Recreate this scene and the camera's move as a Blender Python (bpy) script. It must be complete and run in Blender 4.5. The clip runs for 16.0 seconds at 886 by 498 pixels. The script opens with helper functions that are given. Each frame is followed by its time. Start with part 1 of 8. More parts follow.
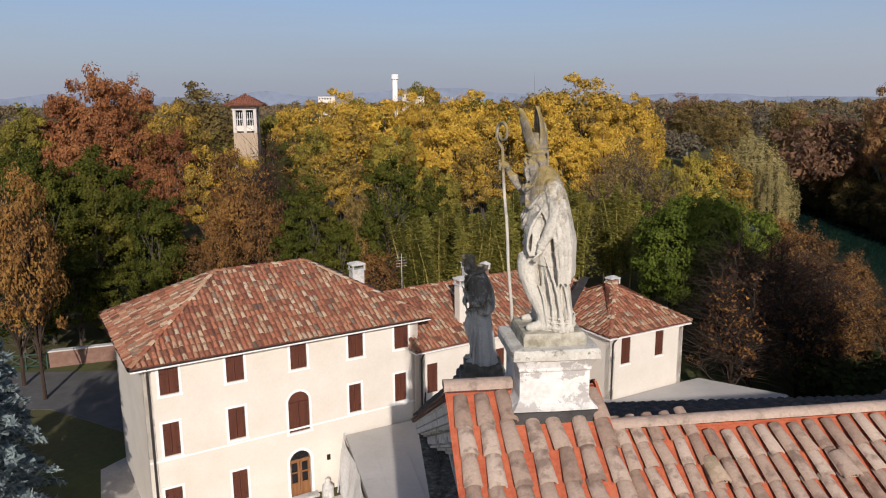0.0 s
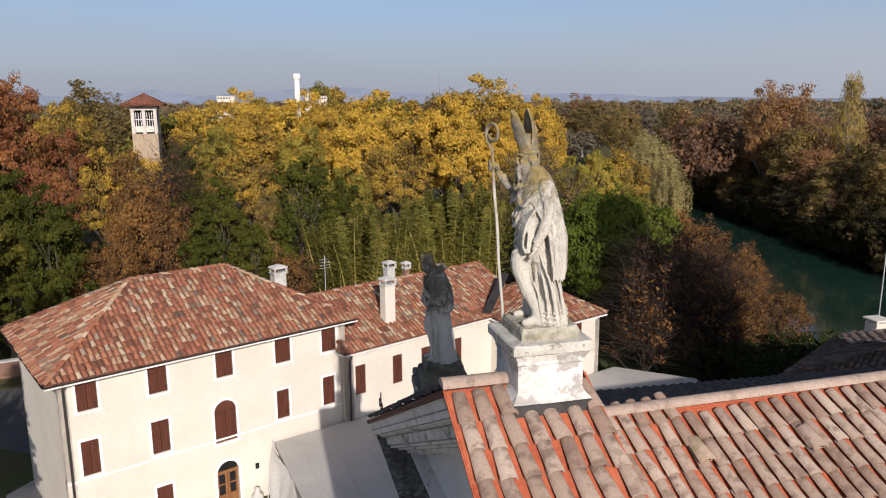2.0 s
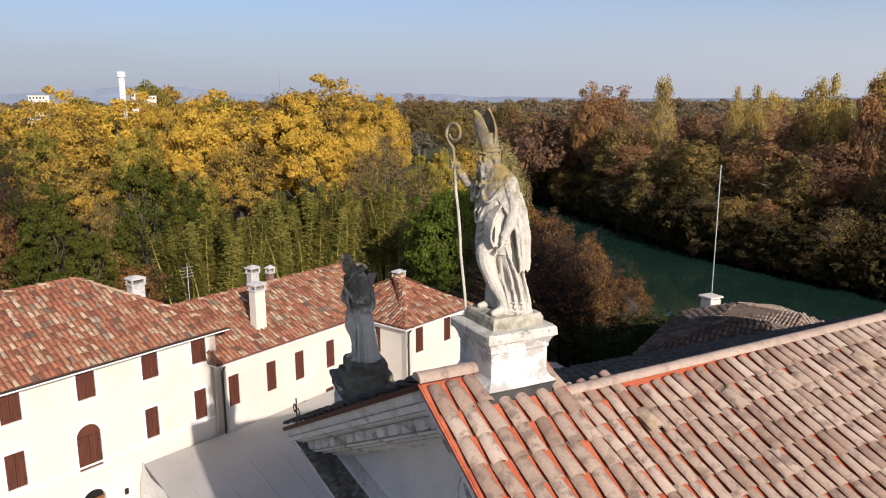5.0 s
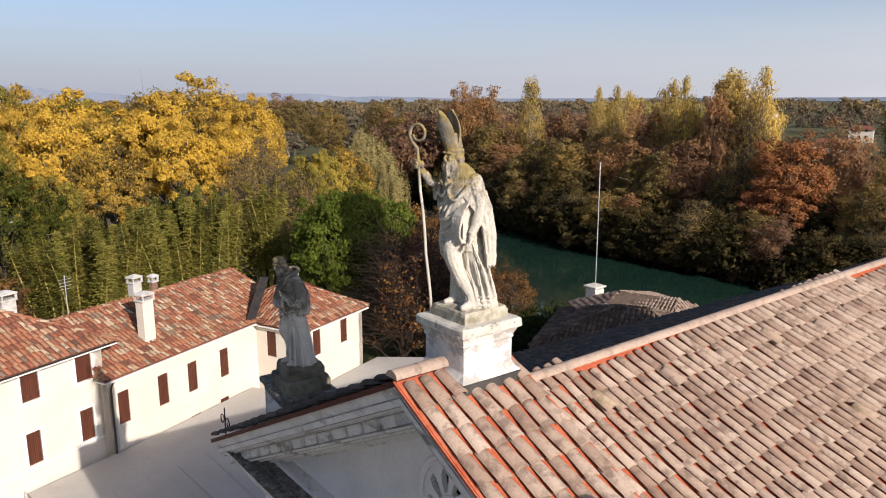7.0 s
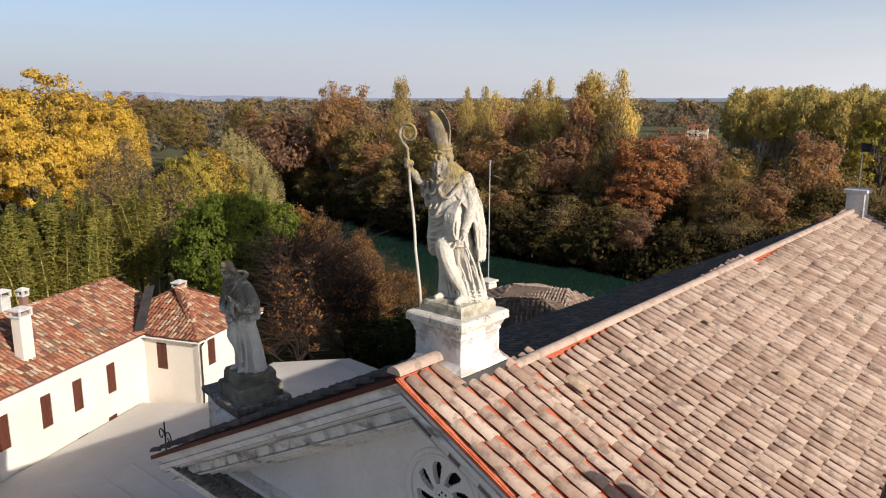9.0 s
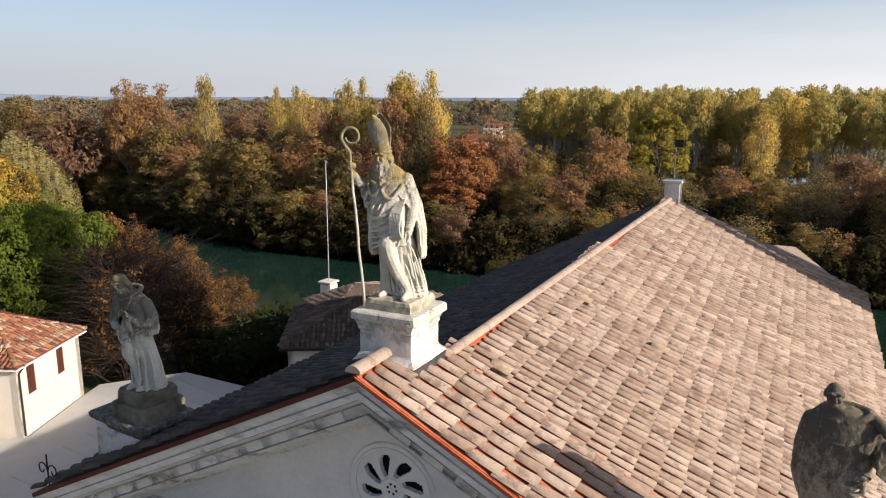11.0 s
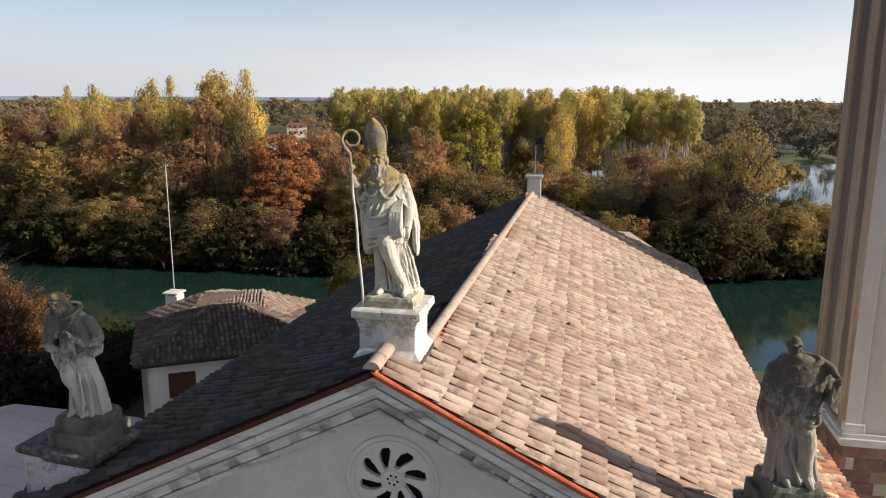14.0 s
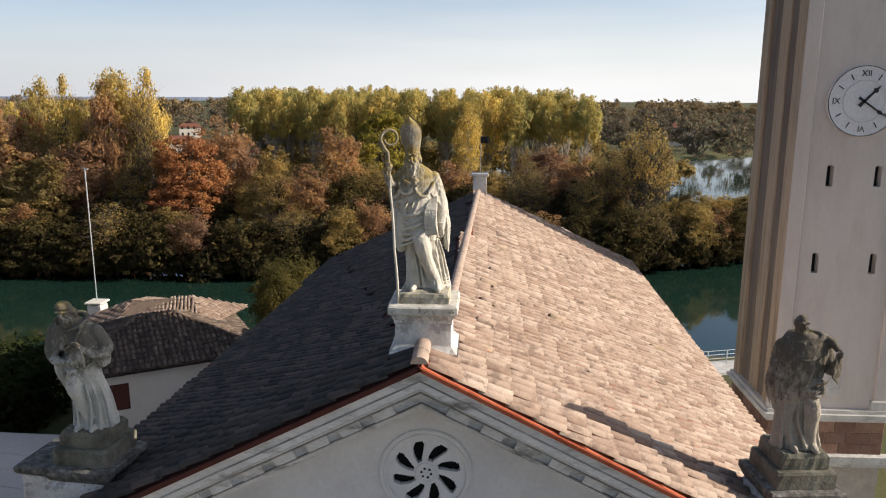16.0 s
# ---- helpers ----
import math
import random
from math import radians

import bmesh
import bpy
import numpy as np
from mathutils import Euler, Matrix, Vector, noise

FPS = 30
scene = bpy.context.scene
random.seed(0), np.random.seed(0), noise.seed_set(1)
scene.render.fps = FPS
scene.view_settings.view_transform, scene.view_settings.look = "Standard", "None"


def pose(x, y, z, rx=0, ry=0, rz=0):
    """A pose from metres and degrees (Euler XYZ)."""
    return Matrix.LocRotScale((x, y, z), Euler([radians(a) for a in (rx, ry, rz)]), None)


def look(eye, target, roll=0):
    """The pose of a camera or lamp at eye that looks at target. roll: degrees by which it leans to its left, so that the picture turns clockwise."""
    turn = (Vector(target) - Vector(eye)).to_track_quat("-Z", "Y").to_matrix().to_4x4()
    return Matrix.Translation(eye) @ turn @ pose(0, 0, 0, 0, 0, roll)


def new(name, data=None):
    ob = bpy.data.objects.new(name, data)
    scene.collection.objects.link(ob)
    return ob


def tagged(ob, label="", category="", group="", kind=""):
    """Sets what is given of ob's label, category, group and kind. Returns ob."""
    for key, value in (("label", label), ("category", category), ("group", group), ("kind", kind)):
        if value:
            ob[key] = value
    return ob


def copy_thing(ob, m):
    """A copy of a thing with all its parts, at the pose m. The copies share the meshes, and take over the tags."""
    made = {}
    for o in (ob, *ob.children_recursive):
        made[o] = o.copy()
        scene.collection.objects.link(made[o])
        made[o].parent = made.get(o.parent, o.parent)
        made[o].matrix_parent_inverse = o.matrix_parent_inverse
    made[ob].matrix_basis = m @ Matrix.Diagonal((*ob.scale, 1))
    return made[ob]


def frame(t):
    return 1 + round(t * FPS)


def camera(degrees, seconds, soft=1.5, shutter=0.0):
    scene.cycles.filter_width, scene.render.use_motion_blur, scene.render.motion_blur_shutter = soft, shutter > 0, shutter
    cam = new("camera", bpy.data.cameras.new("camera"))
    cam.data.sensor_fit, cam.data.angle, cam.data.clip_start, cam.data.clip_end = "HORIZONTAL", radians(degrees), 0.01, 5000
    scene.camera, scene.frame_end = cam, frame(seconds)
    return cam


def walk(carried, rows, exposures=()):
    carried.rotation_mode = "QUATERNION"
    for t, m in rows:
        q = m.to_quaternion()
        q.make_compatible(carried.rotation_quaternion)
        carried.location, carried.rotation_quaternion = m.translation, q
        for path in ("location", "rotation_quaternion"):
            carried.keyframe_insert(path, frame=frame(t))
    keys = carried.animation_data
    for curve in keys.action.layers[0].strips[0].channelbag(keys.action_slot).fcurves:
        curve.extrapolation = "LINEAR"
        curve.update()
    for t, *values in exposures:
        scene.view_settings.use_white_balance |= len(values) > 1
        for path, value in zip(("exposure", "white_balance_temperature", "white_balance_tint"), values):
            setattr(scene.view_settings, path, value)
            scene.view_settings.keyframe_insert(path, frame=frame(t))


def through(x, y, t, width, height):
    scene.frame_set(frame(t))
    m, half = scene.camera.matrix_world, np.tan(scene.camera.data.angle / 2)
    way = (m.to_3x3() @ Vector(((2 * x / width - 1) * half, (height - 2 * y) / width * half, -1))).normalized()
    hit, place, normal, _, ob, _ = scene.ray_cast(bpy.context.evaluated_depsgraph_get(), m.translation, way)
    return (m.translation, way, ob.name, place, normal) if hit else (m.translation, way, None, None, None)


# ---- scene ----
cam = camera(62.2, 16.0, soft=1.1)
METRES, EYE, TURN = 14.0, 18.14, -6.1
ROWS = [
    (0.0, 0.0, 0.0, 0.0, -0.08, -11.38, 0.38),
    (0.5, -0.0229, -0.0028, 0.0009, -2.53, -11.41, 0.37),
    (1.0, -0.0455, -0.0032, 0.0011, -4.48, -11.42, 0.34),
    (1.5, -0.068, -0.0035, 0.0016, -6.31, -11.43, 0.32),
    (2.0, -0.0918, -0.0026, 0.0024, -7.98, -11.45, 0.31),
    (2.5, -0.1156, -0.0017, 0.0023, -9.11, -11.45, 0.29),
    (3.0, -0.1386, -0.0016, 0.0021, -12.06, -11.44, 0.27),
    (5.5, -0.245, 0.0161, 0.0045, -23.16, -11.54, 0.26),
    (6.0, -0.2679, 0.0222, 0.0052, -25.82, -11.56, 0.26),
    (6.5, -0.2933, 0.0303, 0.0055, -28.48, -11.57, 0.24),
    (7.0, -0.3208, 0.0401, 0.0055, -31.2, -11.57, 0.2),
    (7.5, -0.3491, 0.0522, 0.0058, -33.77, -11.59, 0.15),
    (8.0, -0.3791, 0.0676, 0.0053, -36.21, -11.59, 0.09),
    (10.5, -0.5346, 0.1734, 0.0105, -53.09, -11.66, -0.13),
    (11.0, -0.5646, 0.1977, 0.0116, -57.29, -11.65, -0.16),
    (11.5, -0.5911, 0.2236, 0.0118, -60.81, -11.64, -0.18),
    (12.0, -0.6163, 0.2509, 0.0131, -63.74, -11.65, -0.18),
    (12.5, -0.6384, 0.2804, 0.0137, -65.69, -11.65, -0.21),
    (13.0, -0.6584, 0.3114, 0.0138, -67.68, -11.64, -0.21),
    (13.5, -0.6773, 0.3433, 0.0146, -70.39, -11.64, -0.23),
    (14.0, -0.6954, 0.3766, 0.0152, -72.77, -11.64, -0.22),
    (14.5, -0.7119, 0.4116, 0.0155, -74.89, -11.63, -0.24),
    (15.0, -0.7259, 0.449, 0.0153, -76.99, -11.63, -0.23),
    (15.5, -0.74, 0.4864, 0.0155, -79.08, -11.62, -0.24),
    (16.0, -0.754, 0.5245, 0.0145, -80.8, -11.61, -0.25),
]
walk(cam, [(t, pose(-1.038, -9.234, EYE, 0, 0, TURN) @ pose(METRES * x, METRES * y, METRES * z, 90 + pitch, roll, yaw)) for t, x, y, z, yaw, pitch, roll in ROWS],
     [(0.0, -0.1, 6350, 15), (3.0, 0.1, 6350, 15), (7.0, 0.34, 6600, 15), (11.0, 0.47, 6750, 12), (16.0, 0.56, 6850, 11)])

# ---- light ----
SUN_FROM = Vector((0.0, -1.0, 0.442)).normalized()
elev = math.asin(SUN_FROM.z)
world = bpy.data.worlds.new("sky")
scene.world = world
world.use_nodes = True
wn = world.node_tree
sky = wn.nodes.new("ShaderNodeTexSky")
sky.sky_type = "NISHITA"
sky.sun_disc = False
sky.sun_elevation = elev
sky.sun_rotation = math.atan2(SUN_FROM.x, SUN_FROM.y)
sky.altitude = 20
sky.air_density = 0.8
sky.dust_density = 1.4
sky.ozone_density = 3.0
# autumn haze that thickens towards the horizon
tcw = wn.nodes.new("ShaderNodeTexCoord")
sepw = wn.nodes.new("ShaderNodeSeparateXYZ")
wn.links.new(tcw.outputs["Generated"], sepw.inputs[0])
hz = wn.nodes.new("ShaderNodeMapRange")
hz.inputs["From Min"].default_value, hz.inputs["From Max"].default_value = -0.02, 0.20
hz.inputs["To Min"].default_value, hz.inputs["To Max"].default_value = 0.92, 0.08
hz.interpolation_type = "SMOOTHSTEP"
wn.links.new(sepw.outputs["Z"], hz.inputs["Value"])
# thin streaks of high cloud
mp = wn.nodes.new("ShaderNodeMapping")
mp.inputs["Scale"].default_value = (2.0, 2.0, 17.0)
wn.links.new(tcw.outputs["Generated"], mp.inputs[0])
cir = wn.nodes.new("ShaderNodeTexNoise")
cir.inputs["Scale"].default_value, cir.inputs["Detail"].default_value = 1.6, 5.0
wn.links.new(mp.outputs[0], cir.inputs["Vector"])
cirm = wn.nodes.new("ShaderNodeMapRange")
cirm.inputs["From Min"].default_value, cirm.inputs["From Max"].default_value = 0.35, 0.7
cirm.inputs["To Min"].default_value, cirm.inputs["To Max"].default_value = -0.04, 0.07
wn.links.new(cir.outputs[0], cirm.inputs["Value"])
hzs = wn.nodes.new("ShaderNodeMath")
hzs.operation, hzs.use_clamp = "ADD", True
wn.links.new(hz.outputs[0], hzs.inputs[0])
wn.links.new(cirm.outputs[0], hzs.inputs[1])
mw = wn.nodes.new("ShaderNodeMix")
mw.data_type = "RGBA"
wn.links.new(hzs.outputs[0], mw.inputs["Factor"])
wn.links.new(sky.outputs[0], mw.inputs["A"])
# the haze scatters more light on the sun's side
dotw = wn.nodes.new("ShaderNodeVectorMath")
dotw.operation = "DOT_PRODUCT"
wn.links.new(tcw.outputs["Generated"], dotw.inputs[0])
dotw.inputs[1].default_value = SUN_FROM
ph = wn.nodes.new("ShaderNodeMapRange")
ph.inputs["From Min"].default_value, ph.inputs["From Max"].default_value = -1.0, 0.1
wn.links.new(dotw.outputs["Value"], ph.inputs["Value"])
hc = wn.nodes.new("ShaderNodeMix")
hc.data_type = "RGBA"
wn.links.new(ph.outputs[0], hc.inputs["Factor"])
hc.inputs["A"].default_value = (3.05, 3.35, 4.0, 1)
hc.inputs["B"].default_value = (6.1, 6.3, 6.6, 1)
wn.links.new(hc.outputs["Result"], mw.inputs["B"])
wn.links.new(mw.outputs["Result"], wn.nodes["Background"].inputs[0])
wn.nodes["Background"].inputs[1].default_value = 0.11
sun_data = bpy.data.lights.new("sun", "SUN")
sun_data.energy = 5.0
sun_data.angle = radians(0.53)
sun_data.color = (1.0, 0.93, 0.83)
sun = new("sun", sun_data)
sun.matrix_world = look(SUN_FROM * 60, (0, 0, 0))


# ---- materials ----
def mat(name, rough=0.8, metal=0.0):
    m = bpy.data.materials.new(name)
    m.use_nodes = True
    nt = m.node_tree
    b = nt.nodes["Principled BSDF"]
    b.inputs["Roughness"].default_value = rough
    b.inputs["Metallic"].default_value = metal
    return m, nt, b


def ramp(nt, fac, stops):
    r = nt.nodes.new("ShaderNodeValToRGB")
    els = r.color_ramp.elements
    while len(els) < len(stops):
        els.new(0.5)
    for e, (p, c) in zip(els, stops):
        e.position = p
        e.color = (*c, 1)
    nt.links.new(fac, r.inputs[0])
    return r.outputs[0]


def mix(nt, fac, a, b, how="MIX"):
    m = nt.nodes.new("ShaderNodeMix")
    m.data_type = "RGBA"
    m.blend_type = how
    for sock, v in ((m.inputs["Factor"], fac), (m.inputs["A"], a), (m.inputs["B"], b)):
        if isinstance(v, bpy.types.NodeSocket):
            nt.links.new(v, sock)
        elif isinstance(v, tuple):
            sock.default_value = (*v, 1)
        else:
            sock.default_value = v
    return m.outputs["Result"]


def world_noise(nt, scale, detail=4.0, rough=0.6, stretch=None):
    g = nt.nodes.new("ShaderNodeNewGeometry")
    n = nt.nodes.new("ShaderNodeTexNoise")
    n.inputs["Scale"].default_value = scale
    n.inputs["Detail"].default_value = detail
    n.inputs["Roughness"].default_value = rough
    src = g.outputs["Position"]
    if stretch:
        mp = nt.nodes.new("ShaderNodeMapping")
        mp.inputs["Scale"].default_value = stretch
        nt.links.new(src, mp.inputs[0])
        src = mp.outputs[0]
    nt.links.new(src, n.inputs["Vector"])
    return n.outputs["Fac"]


def bump(nt, b, height, strength=0.3, dist=0.02):
    bp = nt.nodes.new("ShaderNodeBump")
    bp.inputs["Strength"].default_value = strength
    bp.inputs["Distance"].default_value = dist
    nt.links.new(height, bp.inputs["Height"])
    nt.links.new(bp.outputs[0], b.inputs["Normal"])


def surface(name, stops, scale=1.2, fine=14.0, rough=0.85, stain=None, stain_at=(0.55, 0.75), stain_scale=0.6,
            bumps=0.3, bump_dist=0.02, metal=0.0, stretch=None, grain_mix=0.35, random_by=None, random_amount=0.5):
    """A weathered surface: broad variation along stops, fine grain, stains, and a per-piece change of tone."""
    m, nt, b = mat(name, rough, metal)
    broad = world_noise(nt, scale, 5, 0.65, stretch)
    col = ramp(nt, broad, stops)
    grain = world_noise(nt, fine, 3, 0.6, stretch)
    col = mix(nt, grain_mix, col, ramp(nt, grain, [(0.3, (0.55, 0.55, 0.55)), (0.7, (1.15, 1.15, 1.15))]), "MULTIPLY")
    if random_by:
        if random_by == "island":
            r = nt.nodes.new("ShaderNodeNewGeometry").outputs["Random Per Island"]
        else:
            r = nt.nodes.new("ShaderNodeObjectInfo").outputs["Random"]
        lo, hi = 1 - random_amount, 1 + random_amount * 0.5
        col = mix(nt, 1.0, col, ramp(nt, r, [(0.0, (lo, lo * 0.97, lo * 0.94)), (0.5, (1, 1, 1)), (1.0, (hi, hi * 0.98, hi * 0.93))]), "MULTIPLY")
    if stain:
        s = world_noise(nt, stain_scale, 6, 0.7, stretch)
        f = ramp(nt, s, [(stain_at[0], (0, 0, 0)), (stain_at[1], (1, 1, 1))])
        col = mix(nt, f, col, stain)
    nt.links.new(col, b.inputs["Base Color"])
    b.inputs["Specular IOR Level"].default_value = 0.25
    if bumps:
        bump(nt, b, grain, bumps, bump_dist)
    return m


def tile_material(name, by, stops, stain, amount):
    """Fired clay tiles, each with a tone of its own, and dark lichen blotches."""
    m, nt, b = mat(name, 0.9)
    if by == "island":
        r = nt.nodes.new("ShaderNodeNewGeometry").outputs["Random Per Island"]
    else:
        r = nt.nodes.new("ShaderNodeObjectInfo").outputs["Random"]
    col = ramp(nt, r, stops)
    n1 = world_noise(nt, 4.2, 4, 0.6)
    col = mix(nt, ramp(nt, n1, [(0.50, (0, 0, 0)), (0.64, (amount, amount, amount))]), col, stain)
    n2 = world_noise(nt, 22.0, 4, 0.7)
    col = mix(nt, 0.5, col, ramp(nt, n2, [(0.25, (0.55, 0.55, 0.55)), (0.75, (1.2, 1.2, 1.2))]), "MULTIPLY")
    n3 = world_noise(nt, 0.45, 3, 0.6)
    col = mix(nt, 0.5, col, ramp(nt, n3, [(0.3, (0.78, 0.74, 0.72)), (0.7, (1.12, 1.1, 1.08))]), "MULTIPLY")
    nt.links.new(col, b.inputs["Base Color"])
    b.inputs["Specular IOR Level"].default_value = 0.2
    bump(nt, b, n2, 0.4, 0.01)
    return m


CLAY = [(0.0, (0.245, 0.165, 0.124)), (0.3, (0.31, 0.226, 0.174)), (0.7, (0.355, 0.270, 0.212)), (1.0, (0.405, 0.320, 0.257))]
OLD_CLAY = [(0.0, (0.13, 0.06, 0.04)), (0.2, (0.27, 0.10, 0.06)), (0.42, (0.36, 0.15, 0.085)), (0.62, (0.31, 0.165, 0.10)),
            (0.78, (0.42, 0.29, 0.185)), (0.88, (0.48, 0.38, 0.27)), (1.0, (0.10, 0.07, 0.055))]
# outbuilding clay made darker to hold the church's shadow on that roof
BROWN_CLAY = [(0.0, (0.07, 0.05, 0.038)), (0.5, (0.12, 0.088, 0.066)), (1.0, (0.19, 0.145, 0.11))]
M_TILE = tile_material("church_tile", "object", CLAY, (0.16, 0.11, 0.085), 0.8)
# moss tone, with the north slope's shade also put into the colour
M_SHADED_NORTH_TILE = tile_material("mossy_shaded_north_tile", "island", [(0.0, (0.05, 0.045, 0.04)), (0.5, (0.08, 0.068, 0.06)), (1.0, (0.13, 0.10, 0.085))], (0.035, 0.035, 0.03), 0.8)
M_TILE_FAR = tile_material("church_tile_joined", "island", CLAY, (0.16, 0.11, 0.085), 0.8)
M_VENT_TILE = tile_material("mossy_vent_tile", "island", [(0.0, (0.32, 0.235, 0.17)), (1.0, (0.40, 0.30, 0.22))], (0.21, 0.17, 0.10), 0.7)
M_RIDGE = tile_material("mortared_ridge_tile", "island", [(0.0, (0.35, 0.255, 0.20)), (0.5, (0.41, 0.31, 0.245)), (1.0, (0.47, 0.375, 0.305))], (0.24, 0.185, 0.145), 0.7)
# flashing red darkened for the edges turned from the sun
M_SHADED_FLASH = surface("shaded_red_flashing", [(0.3, (0.06, 0.018, 0.013)), (0.7, (0.115, 0.032, 0.022))], 2.0, 18, 0.7)
M_OLD_TILE = tile_material("house_tile", "island", OLD_CLAY, (0.10, 0.07, 0.05), 0.6)
M_HUT_TILE = tile_material("hut_tile", "island", BROWN_CLAY, (0.05, 0.04, 0.035), 0.6)
M_PAN = surface("red_pan_tile", [(0.3, (0.38, 0.085, 0.04)), (0.6, (0.50, 0.135, 0.065)), (0.8, (0.42, 0.15, 0.09))], 2.5, 20, 0.85)
M_OLD_PAN = surface("old_pan_tile", [(0.3, (0.12, 0.05, 0.035)), (0.7, (0.26, 0.10, 0.06))], 2.0, 14, 0.9)
M_PLASTER = surface("cream_plaster", [(0.3, (0.60, 0.535, 0.445)), (0.55, (0.645, 0.585, 0.50)), (0.8, (0.68, 0.625, 0.545))], 0.5, 9, 0.9,
                    stain=(0.62, 0.55, 0.45), stain_at=(0.62, 0.85), stain_scale=0.35, bumps=0.06, bump_dist=0.006, grain_mix=0.1)
M_WHITE = surface("white_lime_trim", [(0.3, (0.76, 0.74, 0.70)), (0.7, (0.84, 0.82, 0.78))], 1.0, 10, 0.9, bumps=0.1)
M_STUCCO = surface("grey_stucco", [(0.3, (0.60, 0.57, 0.55)), (0.55, (0.67, 0.645, 0.625)), (0.8, (0.72, 0.695, 0.675))], 0.7, 12, 0.9,
                   stain=(0.40, 0.36, 0.33), stain_at=(0.64, 0.82), grain_mix=0.15, stain_scale=0.5, bumps=0.15)
M_CORNICE_DARK = surface("dark_cornice_fillet", [(0.35, (0.20, 0.18, 0.155)), (0.55, (0.34, 0.315, 0.285)), (0.75, (0.56, 0.53, 0.49))], 2.2, 12, 0.95)
M_CORNICE = surface("weathered_stone_cornice", [(0.3, (0.56, 0.53, 0.50)), (0.55, (0.68, 0.66, 0.63)), (0.8, (0.74, 0.72, 0.69))], 1.2, 14, 0.9,
                    stain=(0.19, 0.175, 0.155), stain_at=(0.53, 0.66), stain_scale=0.9, bumps=0.25, stretch=(1, 0.6, 2.2))
M_PEDESTAL = surface("flaking_white_plaster", [(0.3, (0.54, 0.51, 0.46)), (0.6, (0.68, 0.655, 0.61))], 1.6, 16, 0.9,
                     stain=(0.38, 0.355, 0.325), stain_at=(0.51, 0.55), stain_scale=2.6, bumps=0.3)
M_LEDGE = surface("lichened_ledge_stone", [(0.35, (0.40, 0.37, 0.31)), (0.6, (0.60, 0.57, 0.50)), (0.8, (0.68, 0.64, 0.56))], 3.0, 22, 0.95,
                  stain=(0.13, 0.12, 0.09), stain_at=(0.55, 0.66), stain_scale=6.0, bumps=0.5)
M_MOSS = surface("mossy_plinth_stone", [(0.35, (0.22, 0.195, 0.14)), (0.55, (0.40, 0.37, 0.29)), (0.8, (0.54, 0.50, 0.42))], 4.0, 26, 0.95,
                 stain=(0.28, 0.245, 0.10), stain_at=(0.58, 0.74), stain_scale=3.0, bumps=0.5)
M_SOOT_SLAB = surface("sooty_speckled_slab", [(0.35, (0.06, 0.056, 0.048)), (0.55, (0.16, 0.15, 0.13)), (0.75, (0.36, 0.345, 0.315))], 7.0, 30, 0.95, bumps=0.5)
M_DARKBASE = surface("blackened_plinth_stone", [(0.35, (0.085, 0.08, 0.06)), (0.6, (0.20, 0.185, 0.14)), (0.8, (0.34, 0.32, 0.26))], 2.5, 22, 0.95, bumps=0.5)
M_LEAD = surface("dark_lead_flashing", [(0.3, (0.035, 0.033, 0.032)), (0.7, (0.07, 0.065, 0.06))], 3, 20, 0.7)
M_SHUTTER = surface("brown_painted_shutter", [(0.3, (0.075, 0.024, 0.014)), (0.7, (0.115, 0.038, 0.022))], 2.0, 18, 0.6, bumps=0.15, stretch=(3, 3, 0.4))
M_DOOR = surface("varnished_wood_door", [(0.3, (0.17, 0.075, 0.03)), (0.7, (0.28, 0.13, 0.055))], 2.0, 22, 0.5, stretch=(4, 4, 0.4))
M_GUTTER = surface("dark_metal_gutter", [(0.3, (0.035, 0.032, 0.03)), (0.7, (0.07, 0.06, 0.055))], 2, 16, 0.5, metal=0.4)
M_MEMBRANE = surface("pale_roof_membrane", [(0.3, (0.40, 0.375, 0.34)), (0.6, (0.46, 0.435, 0.40)), (0.8, (0.52, 0.495, 0.45))], 0.3, 6, 0.7,
                     stain=(0.36, 0.33, 0.28), stain_at=(0.58, 0.8), stain_scale=0.5, bumps=0.03, grain_mix=0.1)
M_TARP = surface("white_tarpaulin", [(0.3, (0.66, 0.65, 0.62)), (0.7, (0.76, 0.75, 0.72))], 0.8, 5, 0.55, bumps=0.3, bump_dist=0.05)
M_VOID = surface("dark_opening", [(0.3, (0.008, 0.008, 0.008)), (0.7, (0.015, 0.014, 0.013))], 2, 8, 0.8, bumps=0)
M_BRICK = surface("red_brick_wall", [(0.3, (0.19, 0.105, 0.078)), (0.6, (0.26, 0.155, 0.115)), (0.8, (0.32, 0.21, 0.16))], 2.2, 18, 0.95, bumps=0.3, random_by="object", random_amount=0.4)
M_MORTAR = surface("lime_mortar", [(0.3, (0.36, 0.31, 0.26)), (0.7, (0.46, 0.41, 0.35))], 2, 20, 0.95)
# tower recess between pilasters, its shade put into the colour
M_TOWER_RECESS_SHADE = surface("tower_shaded_recess", [(0.3, (0.12, 0.095, 0.075)), (0.55, (0.18, 0.145, 0.115)), (0.8, (0.25, 0.205, 0.165))], 0.9, 10, 0.92, bumps=0.2, stretch=(2.2, 2.2, 0.18))
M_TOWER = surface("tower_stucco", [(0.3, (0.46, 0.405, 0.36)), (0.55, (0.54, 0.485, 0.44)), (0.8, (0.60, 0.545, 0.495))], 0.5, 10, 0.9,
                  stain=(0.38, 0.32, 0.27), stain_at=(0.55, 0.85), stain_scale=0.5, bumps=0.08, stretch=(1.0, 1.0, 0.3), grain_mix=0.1)
